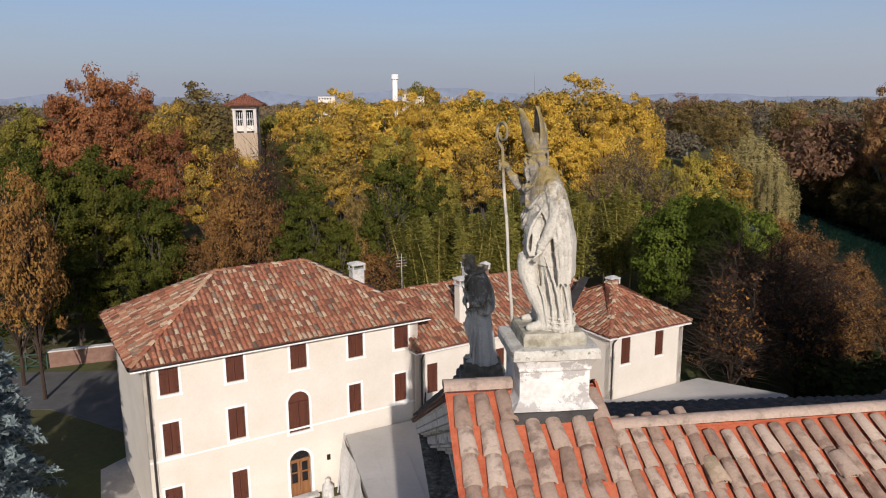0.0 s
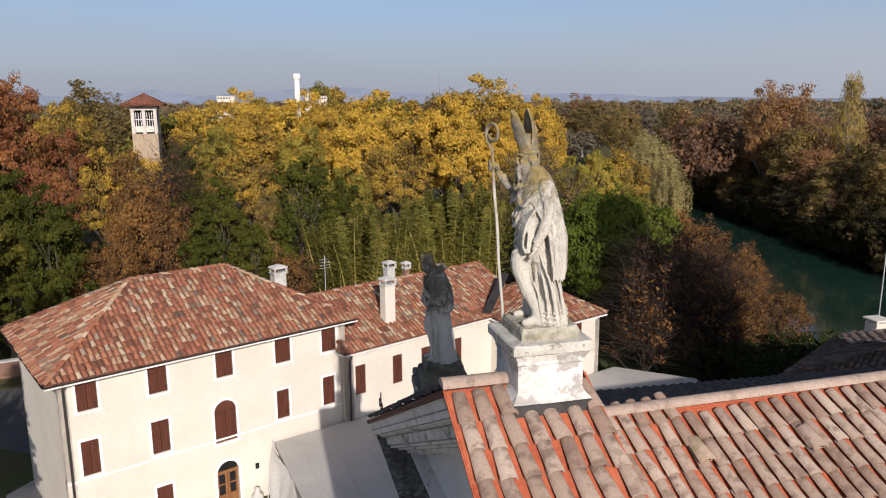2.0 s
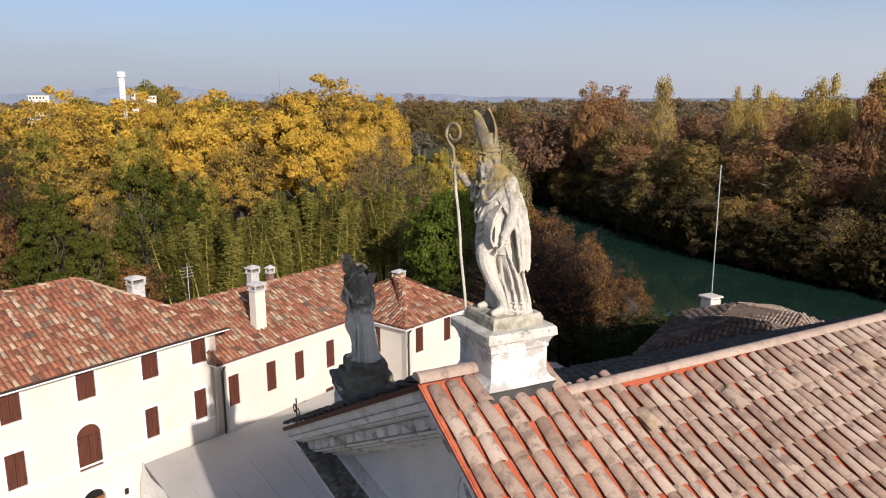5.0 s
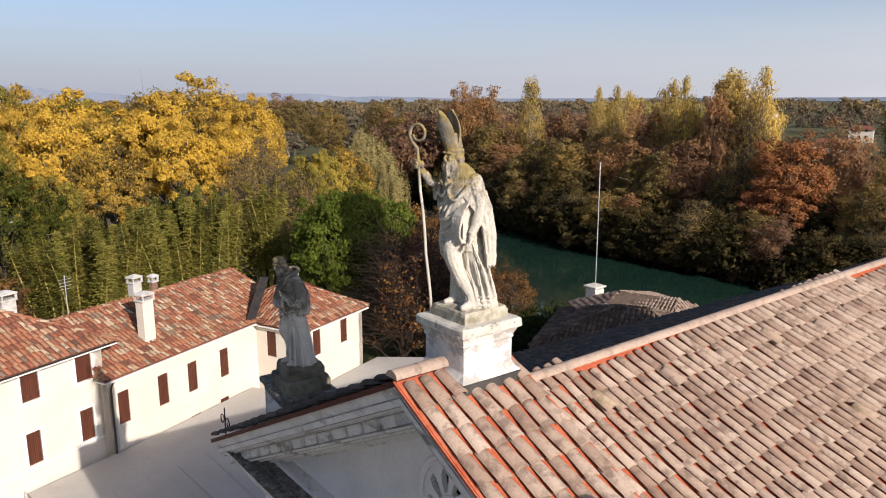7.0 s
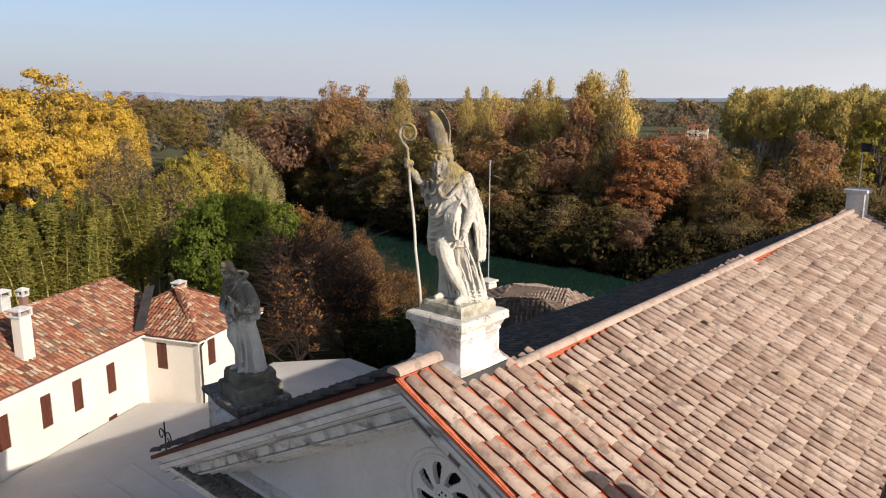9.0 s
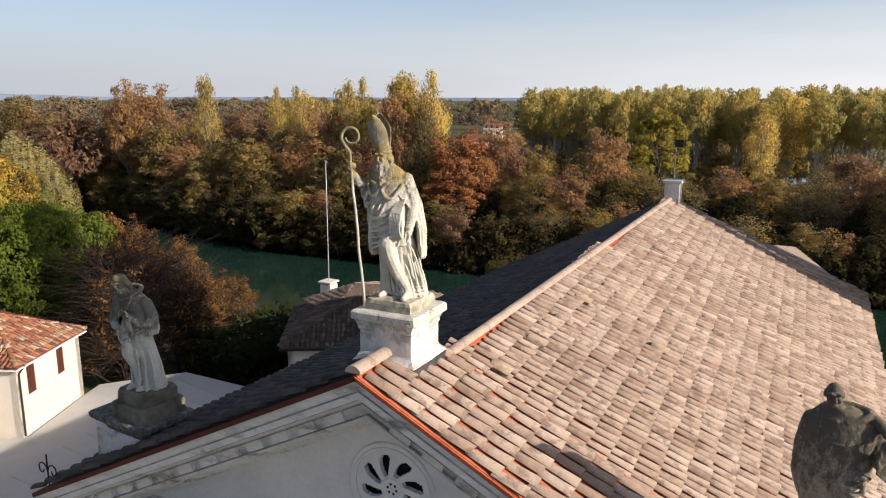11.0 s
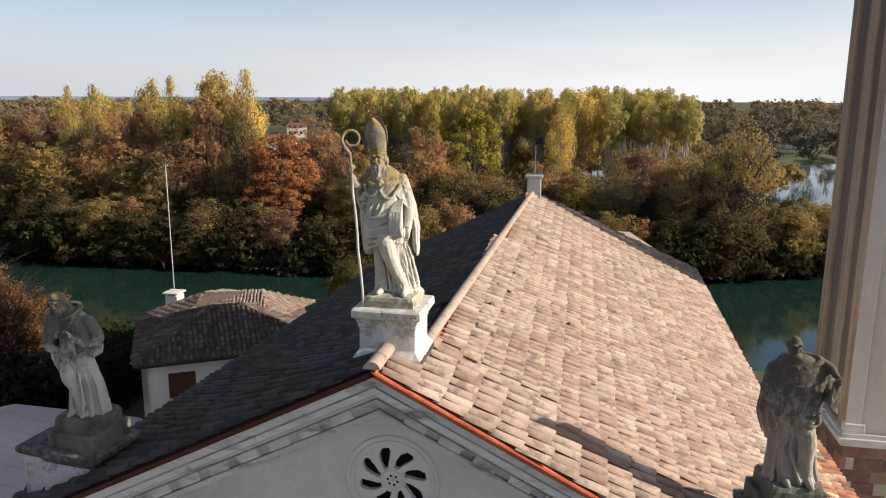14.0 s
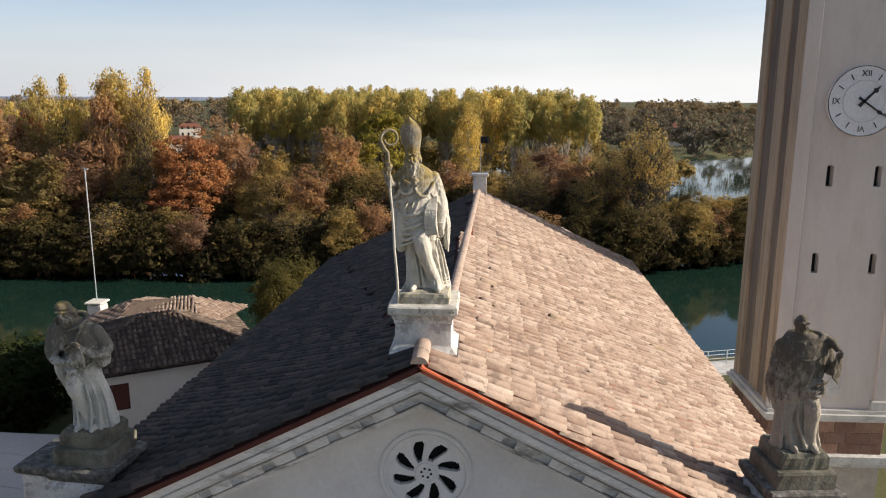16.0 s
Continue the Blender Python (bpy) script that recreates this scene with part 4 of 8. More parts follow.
def bishop():
    cx, cy, z0 = 1.38, 0.13, 15.16
    P = lambda x, y, z: (cx + x, cy + y, z0 + z)
    g = Geo()
    # alb below the waist, set back from the forward shin, in long upright pleats
    g.rings(fold_rings([(0.0, 0.10, -0.06, 0.235, 0.345, 1.2), (0.05, 0.10, -0.06, 0.225, 0.335, 1.3), (0.4, 0.10, 0.0, 0.205, 0.27, 1.3), (0.75, 0.06, 0.05, 0.20, 0.28, 0.7), (1.05, 0.0, 0.10, 0.21, 0.31, 0.3)], cx, cy, z0, 3, n=120, folds=12, amp=0.13))
    # trunk and chest
    g.rings(fold_rings([(0.85, 0.0, 0.10, 0.21, 0.32, 0.3), (1.05, -0.03, 0.13, 0.25, 0.34, 0.4), (1.3, -0.04, 0.15, 0.255, 0.34, 0.5), (1.55, -0.04, 0.16, 0.24, 0.32, 0.4), (1.8, -0.03, 0.165, 0.22, 0.30, 0.2), (1.98, -0.03, 0.17, 0.17, 0.24, 0), (2.08, -0.06, 0.19, 0.11, 0.13, 0), (2.18, -0.09, 0.205, 0.085, 0.085, 0)], cx, cy, z0, 8, folds=8, amp=0.05))
    # cope: closed over the shoulders, parting in front, long behind and at both sides
    g.rings(hollow_shell([(0.70, 0.06, 0.08, 0.30, 0.46, 1.2, -72, 112), (0.85, 0.06, 0.08, 0.31, 0.475, 1.0, -86, 118), (1.2, 0.05, 0.10, 0.32, 0.485, 0.8, -104, 126), (1.45, 0.03, 0.135, 0.29, 0.445, 0.6, -118, 132), (1.62, 0.02, 0.155, 0.27, 0.40, 0.4, -136, 140), (1.80, 0.0, 0.165, 0.245, 0.36, 0.3, -150, 148), (1.95, -0.02, 0.17, 0.205, 0.315, 0.15, -160, 152), (2.04, -0.03, 0.18, 0.165, 0.25, 0.1, -165, 156), (2.13, -0.06, 0.195, 0.12, 0.13, 0, -168, 160)],
                         cx, cy, z0, 0.045, 12, folds=9, amp=0.045))
    # its two rolled front edges hang in loops on the breast, caught by a clasp
    limb(g, [P(-0.20, 0.42, 1.97), P(-0.235, 0.42, 1.82), P(-0.265, 0.375, 1.68), P(-0.285, 0.29, 1.645), P(-0.285, 0.215, 1.70), P(-0.275, 0.185, 1.80)], [0.026, 0.028, 0.030, 0.030, 0.028, 0.024], 10)
    limb(g, [P(-0.275, 0.165, 1.81), P(-0.285, 0.135, 1.70), P(-0.285, 0.055, 1.62), P(-0.265, -0.03, 1.62), P(-0.22, -0.09, 1.70), P(-0.15, -0.145, 1.82)], [0.024, 0.028, 0.030, 0.030, 0.028, 0.026], 10)
    g.rings([[P(-0.270 + dx + 0.02 * math.cos(k * math.tau / 14), 0.165 + math.cos(k * math.tau / 14) * r, 1.835 + math.sin(k * math.tau / 14) * r * 0.9) for k in range(14)] for dx, r in ((0.04, 0.085), (-0.02, 0.085), (-0.035, 0.07), (-0.04, 0.045), (-0.06, 0.035), (-0.065, 0.01))])
    for e in (-1, 1):
        limb(g, [P(-0.30, 0.165 + e * 0.075, 1.83), P(-0.285, 0.165 + e * 0.15, 1.86), P(-0.25, 0.165 + e * 0.22, 1.90)], [0.030, 0.024, 0.014], 8)
    g.rings(hollow_shell([(1.66, -0.02, 0.17, 0.252, 0.335, 0.3, -150, -100), (1.72, -0.02, 0.17, 0.25, 0.335, 0.3, -172, -100), (1.9, -0.03, 0.175, 0.215, 0.30, 0.2, -178, -100), (2.06, -0.05, 0.19, 0.15, 0.20, 0.1, -180, -100)], cx, cy, z0, 0.04, 19, n=30, folds=5, amp=0.02))
    g.rings(hollow_shell([(1.70, -0.02, 0.17, 0.252, 0.335, 0.3, 100, 168), (1.8, -0.02, 0.17, 0.245, 0.325, 0.3, 100, 174), (2.06, -0.05, 0.19, 0.15, 0.20, 0.1, 100, 178)], cx, cy, z0, 0.04, 20, n=30, folds=5, amp=0.02))
    # neck band
    g.rings([[P(-0.075 + math.cos(k * math.tau / 24) * r, 0.20 + math.sin(k * math.tau / 24) * r * 1.05, z) for k in range(24)] for z, r in ((2.02, 0.13), (2.04, 0.15), (2.07, 0.145), (2.10, 0.10))])
    # girdle and the overfold of the alb, drawn up slantwise to the hip
    limb(g, [P(-0.16, 0.44, 1.36), P(-0.275, 0.33, 1.30), P(-0.315, 0.17, 1.31), P(-0.285, 0.02, 1.38), P(-0.20, -0.10, 1.46)], [0.016, 0.028, 0.030, 0.028, 0.018], 9)
    for k, (za, zb, r_) in enumerate(((1.24, 1.30, 0.024), (1.14, 1.22, 0.032), (1.05, 1.13, 0.026), (0.95, 1.05, 0.034))):
        limb(g, [P(-0.12, 0.45, za), P(-0.25, 0.35, za - 0.07), P(-0.305 + 0.01 * k, 0.18, za - 0.05 + 0.02 * (k % 2)), P(-0.295, 0.03, (za + zb) / 2), P(-0.22, -0.08, zb)], [r_ * 0.4, r_ * 0.8, r_, r_ * 0.8, r_ * 0.4], 8)
    limb(g, [P(-0.25, 0.24, 1.60), P(-0.31, 0.30, 1.46), P(-0.29, 0.34, 1.34)], [0.012, 0.022, 0.014], 8)
    limb(g, [P(-0.26, 0.08, 1.56), P(-0.31, 0.13, 1.42), P(-0.315, 0.20, 1.32)], [0.012, 0.022, 0.014], 8)
    limb(g, [P(-0.27, 0.16, 1.58), P(-0.315, 0.20, 1.44)], [0.012, 0.018], 8)
    # tunic falling in a corner at the far hip, its hem scalloped
    g.rings(fold_rings([(0.66, -0.08, 0.40, 0.09, 0.06, 1.3), (0.74, -0.09, 0.40, 0.13, 0.09, 1.3), (0.95, -0.10, 0.38, 0.16, 0.12, 1.0), (1.3, -0.08, 0.34, 0.16, 0.13, 0.3)], cx, cy, z0, 5, n=48, folds=7, amp=0.12))
    limb(g, [P(-0.16, 0.46, 0.72), P(-0.26, 0.34, 0.80), P(-0.34, 0.20, 0.86), P(-0.38, 0.06, 0.97), P(-0.30, -0.06, 1.05)], [0.014, 0.020, 0.022, 0.020, 0.014], 8)
    # forward thigh, knee and shin under smooth cloth, the shin drawn back to the foot
    limb(g, [P(-0.08, 0.06, 1.08), P(-0.24, 0.05, 0.90), P(-0.285, 0.03, 0.78), P(-0.22, -0.05, 0.50), P(-0.10, -0.15, 0.22), P(-0.08, -0.19, 0.05)], [0.17, 0.155, 0.14, 0.11, 0.10, 0.115])
    # the standing leg beside it
    limb(g, [P(-0.02, 0.24, 1.0), P(-0.06, 0.22, 0.55), P(-0.05, 0.18, 0.06)], [0.14, 0.105, 0.105])
    # feet
    limb(g, [P(-0.10, -0.19, 0.08), P(-0.22, -0.22, 0.055), P(-0.31, -0.235, 0.045)], [0.075, 0.065, 0.045], 10)
    limb(g, [P(-0.06, 0.16, 0.08), P(-0.18, 0.19, 0.06), P(-0.28, 0.21, 0.045)], [0.075, 0.062, 0.042], 10)
    # folds that spring from the knee and fall between and beside the legs
    for pts, r_ in ((((-0.24, -0.13, 0.72), (-0.14, -0.22, 0.46), (-0.08, -0.30, 0.04)), 0.024), (((-0.12, -0.20, 0.86), (-0.05, -0.28, 0.50), (0.0, -0.36, 0.03)), 0.028), (((-0.12, -0.20, 0.98), (0.02, -0.31, 0.55), (0.10, -0.40, 0.03)), 0.034),
                    (((0.05, -0.22, 0.95), (0.16, -0.29, 0.5), (0.22, -0.37, 0.03)), 0.034), (((-0.27, 0.12, 0.72), (-0.19, 0.07, 0.45), (-0.15, 0.02, 0.04)), 0.028), (((-0.22, 0.20, 0.76), (-0.16, 0.13, 0.42), (-0.14, 0.09, 0.04)), 0.022),
                    (((-0.14, 0.31, 0.72), (-0.13, 0.27, 0.4), (-0.14, 0.27, 0.03)), 0.030), (((-0.04, 0.35, 0.75), (-0.02, 0.31, 0.4), (-0.02, 0.31, 0.03)), 0.032), (((-0.33, -0.02, 0.70), (-0.22, -0.12, 0.40), (-0.16, -0.16, 0.16)), 0.016), (((-0.29, 0.08, 0.66), (-0.20, 0.0, 0.38), (-0.15, -0.05, 0.10)), 0.018)):
        limb(g, [P(q[0] + 0.012, q[1], q[2]) for q in pts], [r_ * 0.2, r_ * 0.72, r_ * 1.1], 9)
    # lace border round the hem
    for k in range(34):
        a = radians(70 + k * 8.4)
        for zz, w in ((0.055, 0.024), (0.125, 0.018), (0.185, 0.014)):
            g.ball(P(0.10 + math.cos(a + zz) * 0.240, -0.06 + math.sin(a + zz) * 0.335, zz), (w, w, w * 1.1), 7, 5)
    # raised arm: bare wrist from a close sleeve, the wide outer sleeve dropping open at the elbow
    limb(g, [P(-0.02, 0.40, 1.90), P(-0.20, 0.53, 1.80), P(-0.34, 0.575, 1.90), P(-0.455, 0.61, 2.06)], [0.11, 0.085, 0.064, 0.045])
    for k in range(5):
        t = 0.10 + 0.16 * k
        q = Vector(P(-0.25 - 0.17 * t, 0.55 + 0.055 * t, 1.83 + 0.20 * t))
        g.ball(tuple(q), (0.078 - 0.02 * t, 0.074 - 0.02 * t, 0.030))
    limb(g, [P(-0.22, 0.54, 1.84), P(-0.23, 0.52, 1.66), P(-0.26, 0.47, 1.60), P(-0.28, 0.42, 1.70)], [0.034, 0.042, 0.042, 0.030], 9)
    limb(g, [P(-0.10, 0.53, 1.84), P(-0.12, 0.54, 1.60), P(-0.16, 0.50, 1.46), P(-0.20, 0.44, 1.52)], [0.04, 0.048, 0.048, 0.034], 9)
    staff = Vector((0.842 - 0.985, 0.685 - 0.55, 2.5)).normalized()
    s_at = Vector((0.985, 0.55, 15.0)) + staff * ((z0 + 2.12 - 15.0) / staff.z)
    limb(g, [P(-0.44, 0.605, 2.05), tuple(s_at + Vector((0.045, -0.02, 0.0)))], [0.045, 0.042], 9)
    grip(g, tuple(s_at), staff, (-0.94, 0.25, 0), 1.15)
    # lowered arm: fur-cuffed forearm and open hand before the hip
    limb(g, [P(0.0, -0.13, 1.88), P(0.02, -0.25, 1.55), P(-0.06, -0.275, 1.36), P(-0.17, -0.285, 1.13)], [0.12, 0.10, 0.082, 0.058])
    for k in range(5):
        g.ball(P(-0.085 - 0.018 * k, -0.277, 1.31 - 0.036 * k), (0.076, 0.072, 0.024))
    g.ball(P(-0.195, -0.285, 1.075), (0.048, 0.045, 0.062))
    for k, (dx, dz) in enumerate(((-0.085, -0.075), (-0.065, -0.105), (-0.035, -0.115), (-0.005, -0.105))):
        limb(g, [P(-0.205, -0.305 + 0.016 * k, 1.05), P(-0.205 + dx * 0.6, -0.315 + 0.020 * k, 1.05 + dz * 0.6), P(-0.205 + dx, -0.305 + 0.020 * k, 1.05 + dz)], [0.018, 0.017, 0.012], 7)
    # gathered cloth over that arm: a sheaf of long hanging folds
    for k in range(7):
        t = k / 6
        limb(g, [P(-0.16 - 0.03 * t, -0.20 + 0.11 * t, 1.60 - 0.05 * t), P(-0.285 - 0.02 * t, -0.19 + 0.17 * t, 1.38), P(-0.335 + 0.01 * t, -0.19 + 0.17 * t, 1.14), P(-0.31, -0.22 + 0.17 * t, 0.985 + 0.05 * abs(t - 0.4))], [0.016, 0.026, 0.024, 0.014], 8)
    g.obox(P(-0.30, -0.22, 1.00), (0.10, 0.0, 0.0), (0.0, 0.20, 0.0), (0.05, 0.03, 0.50))
    # wide sleeve of the cope hanging behind the hand to a ragged end
    g.rings(fold_rings([(0.66, 0.13, -0.35, 0.055, 0.03, 1.4), (0.76, 0.12, -0.35, 0.095, 0.05, 1.2), (1.1, 0.10, -0.35, 0.125, 0.065, 1.0), (1.5, 0.07, -0.28, 0.13, 0.08, 0.5), (1.75, 0.04, -0.2, 0.11, 0.08, 0.2)], cx, cy, z0, 17, n=48, folds=6, amp=0.16))
    for k in range(6):
        limb(g, [P(0.19 - 0.030 * k, -0.375, 0.82), P(0.19 - 0.030 * k, -0.375, 0.665 - 0.03 * (k % 2))], [0.024, 0.016], 7)
    # head, mitre and its two lappets
    hx, hy, hz = cx - 0.12, cy + 0.205, z0 + 2.24
    bearded_face(g, hx - 0.03, hy, hz - 0.01, 0.0, -0.10)
    for sx in (-1, 1):
        rr = []
        for i in range(21):
            s = i / 20
            half = (0.118 + 0.056 * math.sin(min(1.0, s * 1.5) * math.pi * 0.5)) * max(0.10, 1 - max(0.0, (s - 0.45) / 0.57) ** 2.4)
            th = 0.040 * (1 - s) + 0.020
            mx = hx + sx * (0.070 + 0.055 * math.sin(s * 1.9)) - 0.12 * s - 0.01
            zz = hz + 0.08 + s * (0.57 if sx < 0 else 0.585)
            curve = 0.075 * sx * (1 - 0.45 * s)
            rr.append([(mx + math.cos(k * math.tau / 24) * th - curve * (math.sin(k * math.tau / 24) ** 2), hy + 0.03 * s + math.sin(k * math.tau / 24) * half, zz) for k in range(24)])
        g.rings(rr)
        limb(g, [(hx + sx * 0.115, hy, hz + 0.15), (hx - 0.05 + sx * 0.15, hy + 0.012, hz + 0.38), (hx - 0.115 + sx * 0.14, hy + 0.026, hz + 0.60)], [0.012, 0.014, 0.008], 6)
    g.rings([[(hx + math.cos(k * math.tau / 28) * r, hy + math.sin(k * math.tau / 28) * r * 0.94, hz + z) for k in range(28)] for z, r in ((0.05, 0.115), (0.06, 0.136), (0.085, 0.139), (0.095, 0.126), (0.115, 0.126), (0.125, 0.136), (0.145, 0.134), (0.155, 0.123), (0.33, 0.10))])
    for s in (-1, 1):
        g.obox((hx + 0.10, hy + s * 0.06 - 0.025, hz - 0.24), (0.028, 0, 0), (0, 0.05, 0), (0.0, 0, 0.34))
    # crozier: staff and crook
    x = Geo()
    foot, head = Vector((0.985, 0.55, 15.0)), Vector((0.842, 0.685, 17.50))
    pts = [foot.lerp(head, i / 8) + Vector((0.006 * math.sin(i * 1.7), 0.006 * math.cos(i * 2.1), 0)) for i in range(9)]
    side = Vector((0.34, -0.94, 0)).normalized()
    c = Vector((0.84, 0.65, 17.72))
    pts.append(head + UP * 0.06 - side * 0.05)
    for k in range(22):
        a = radians(196 - k * 17.5)
        r = 0.152 - 0.0030 * k
        pts.append(c + side * (math.cos(a) * r) + UP * (math.sin(a) * r))
    x.tube(pts, [0.022] * 9 + [0.027 - 0.0004 * k for k in range(23)], 12)
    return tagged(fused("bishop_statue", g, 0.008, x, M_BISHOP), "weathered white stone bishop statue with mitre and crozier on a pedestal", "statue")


def leaned(g, cx, cy, z0, rows):
    """Carry each height of the figure sideways along its stance: rows of (z, dx, dy)."""
    zs, xs, ys = zip(*rows)
    g.v = [(x + float(np.interp(z - z0, zs, xs)), y + float(np.interp(z - z0, zs, ys)), z) for x, y, z in g.v]


def bowed_saint():
    """The saint of the north gable end: bowed capped head, hooded short cape, hands gathering cloth to the breast."""
    cx, cy, z0 = 1.50, 6.24, 12.43
    P = lambda x, y, z: (cx + x, cy + y, z0 + z)
    g = Geo()
    g.rings(fold_rings([(0.0, 0.03, -0.02, 0.29, 0.36, 1.1), (0.06, 0.03, -0.02, 0.27, 0.34, 1.3), (0.5, 0.02, 0.0, 0.23, 0.29, 1.0), (1.0, 0.0, 0.0, 0.22, 0.28, 0.4), (1.3, 0.0, 0.0, 0.22, 0.30, 0.3), (1.7, 0.0, 0.0, 0.21, 0.30, 0.2), (1.95, 0.0, 0.0, 0.16, 0.22, 0.1), (2.1, -0.03, 0.0, 0.09, 0.10, 0)], cx, cy, z0, 21, n=120, folds=11, amp=0.09))
    # cape, open below the breast and drawn over both elbows
    g.rings(hollow_shell([(1.16, 0.02, 0.0, 0.27, 0.42, 1.0, -120, 112), (1.3, 0.02, 0.0, 0.29, 0.455, 0.8, -132, 124), (1.5, 0.01, 0.0, 0.29, 0.465, 0.5, -150, 150), (1.72, 0.0, 0.0, 0.26, 0.43, 0.4, -182, 182), (1.9, 0.0, 0.0, 0.21, 0.355, 0.2, -182, 182), (2.02, -0.01, 0.0, 0.16, 0.23, 0.1, -182, 182), (2.1, -0.03, 0.0, 0.12, 0.13, 0, -182, 182)], cx, cy, z0, 0.05, 22, folds=7, amp=0.05))
    # hood lying thick round the neck
    limb(g, [P(-0.20, 0.16, 2.00), P(-0.05, 0.24, 2.06), P(0.14, 0.14, 2.10), P(0.18, 0.0, 2.11), P(0.14, -0.16, 2.10), P(-0.05, -0.26, 2.05), P(-0.22, -0.15, 1.96), P(-0.27, 0.0, 1.90)], [0.025, 0.036, 0.048, 0.052, 0.048, 0.040, 0.028, 0.022], 10)
    limb(g, [P(-0.24, 0.08, 1.92), P(-0.29, 0.03, 1.72), P(-0.27, -0.04, 1.52)], [0.022, 0.026, 0.016], 8)
    limb(g, [P(-0.18, -0.22, 1.96), P(-0.28, -0.14, 1.78), P(-0.30, 0.02, 1.62), P(-0.26, 0.16, 1.54)], [0.02, 0.026, 0.026, 0.014], 8)
    # one arm across the belly, the other with raised hand
    limb(g, [P(0.0, 0.34, 1.82), P(-0.10, 0.44, 1.50), P(-0.24, 0.30, 1.33), P(-0.30, 0.12, 1.34)], [0.13, 0.11, 0.085, 0.05])
    g.ball(P(-0.32, 0.06, 1.34), (0.05, 0.07, 0.05))
    for k in range(4):
        limb(g, [P(-0.33, 0.02, 1.375 - 0.022 * k), P(-0.35, -0.05, 1.365 - 0.024 * k)], [0.017, 0.012], 7)
    limb(g, [P(0.0, -0.34, 1.82), P(-0.06, -0.47, 1.52), P(-0.20, -0.36, 1.46), P(-0.31, -0.20, 1.60)], [0.13, 0.12, 0.09, 0.052])
    g.ball(P(-0.335, -0.17, 1.64), (0.048, 0.055, 0.062))
    for k in range(4):
        limb(g, [P(-0.35, -0.20 + 0.026 * k, 1.67), P(-0.375, -0.17 + 0.026 * k, 1.73), P(-0.36, -0.13 + 0.02 * k, 1.71)], [0.017, 0.016, 0.012], 7)
    # cloth held up in that hand, falling in a sheaf
    for k in range(6):
        limb(g, [P(-0.34, -0.19 + 0.025 * k, 1.62), P(-0.345 + 0.008 * k, -0.22 + 0.05 * k, 1.42), P(-0.30, -0.20 + 0.055 * k, 1.22 + 0.01 * k)], [0.016, 0.028, 0.018], 8)
    # girdle with its knot
    limb(g, [P(-0.10, 0.27, 1.18), P(-0.215, 0.14, 1.14), P(-0.24, -0.02, 1.17), P(-0.20, -0.18, 1.24), P(-0.08, -0.27, 1.28)], [0.024, 0.032, 0.034, 0.032, 0.024], 9)
    limb(g, [P(-0.25, 0.02, 1.16), P(-0.28, -0.07, 1.06), P(-0.26, -0.12, 1.00)], [0.022, 0.028, 0.012], 8)
    limb(g, [P(-0.25, 0.04, 1.16), P(-0.28, 0.12, 1.06), P(-0.25, 0.18, 1.0)], [0.022, 0.026, 0.012], 8)
    # long sleeve hanging at the outer side
    g.rings(fold_rings([(0.60, 0.0, 0.30, 0.05, 0.03, 1.2), (0.72, -0.02, 0.33, 0.10, 0.05, 1.2), (1.0, -0.04, 0.36, 0.14, 0.08, 1.0), (1.35, -0.02, 0.36, 0.15, 0.10, 0.4)], cx, cy, z0, 24, n=48, folds=6, amp=0.15))
    # knee pressed forward, long folds from hip and knee
    limb(g, [P(-0.06, 0.10, 1.05), P(-0.22, 0.11, 0.80), P(-0.20, 0.06, 0.48), P(-0.13, 0.0, 0.10)], [0.15, 0.135, 0.10, 0.09])
    for pts, r_ in ((((-0.20, -0.06, 1.02), (-0.27, -0.10, 0.60), (-0.30, -0.08, 0.04)), 0.026), (((-0.16, -0.14, 1.05), (-0.22, -0.20, 0.55), (-0.25, -0.22, 0.04)), 0.032), (((-0.08, -0.22, 1.08), (-0.12, -0.28, 0.55), (-0.12, -0.34, 0.04)), 0.036), (((0.05, -0.26, 1.0), (0.06, -0.30, 0.5), (0.06, -0.36, 0.04)), 0.034),
                    (((-0.30, 0.10, 0.74), (-0.25, 0.0, 0.42), (-0.26, -0.02, 0.05)), 0.024), (((-0.27, 0.18, 0.72), (-0.24, 0.17, 0.40), (-0.25, 0.15, 0.04)), 0.026), (((-0.12, 0.27, 0.85), (-0.13, 0.26, 0.45), (-0.13, 0.29, 0.04)), 0.032), (((-0.31, 0.05, 0.66), (-0.27, -0.06, 0.52), (-0.27, -0.13, 0.24)), 0.018)):
        limb(g, [P(q[0] + 0.015, q[1], q[2]) for q in pts], [r_ * 0.25, r_ * 0.75, r_ * 1.2], 9)
    for fy in (-0.12, 0.14):
        limb(g, [P(-0.14, fy, 0.07), P(-0.27, fy + 0.01, 0.055), P(-0.34, fy + 0.015, 0.04)], [0.07, 0.06, 0.04], 10)
    # bowed bearded head under a close cap
    hx, hy, hz = cx - 0.16, cy + 0.0, z0 + 2.24
    limb(g, [P(-0.02, 0.0, 1.98), (hx + 0.03, hy, hz - 0.06)], [0.12, 0.09], 10)
    bearded_face(g, hx, hy, hz, -0.12, -0.42)
    g.rings([[(hx + 0.015 + math.cos(k * math.tau / 24) * r * 0.135 - 0.10 * z, hy + math.sin(k * math.tau / 24) * r * 0.12, hz + z) for k in range(24)] for z, r in ((0.055, 0.94), (0.06, 1.06), (0.10, 1.04), (0.14, 0.92), (0.175, 0.62), (0.19, 0.15))])
    leaned(g, cx, cy, z0, ((0, 0, 0), (0.5, 0, 0), (1.1, -0.05, 0.09), (1.6, -0.05, 0.11), (2.0, -0.10, 0.16), (2.5, -0.14, 0.21)))
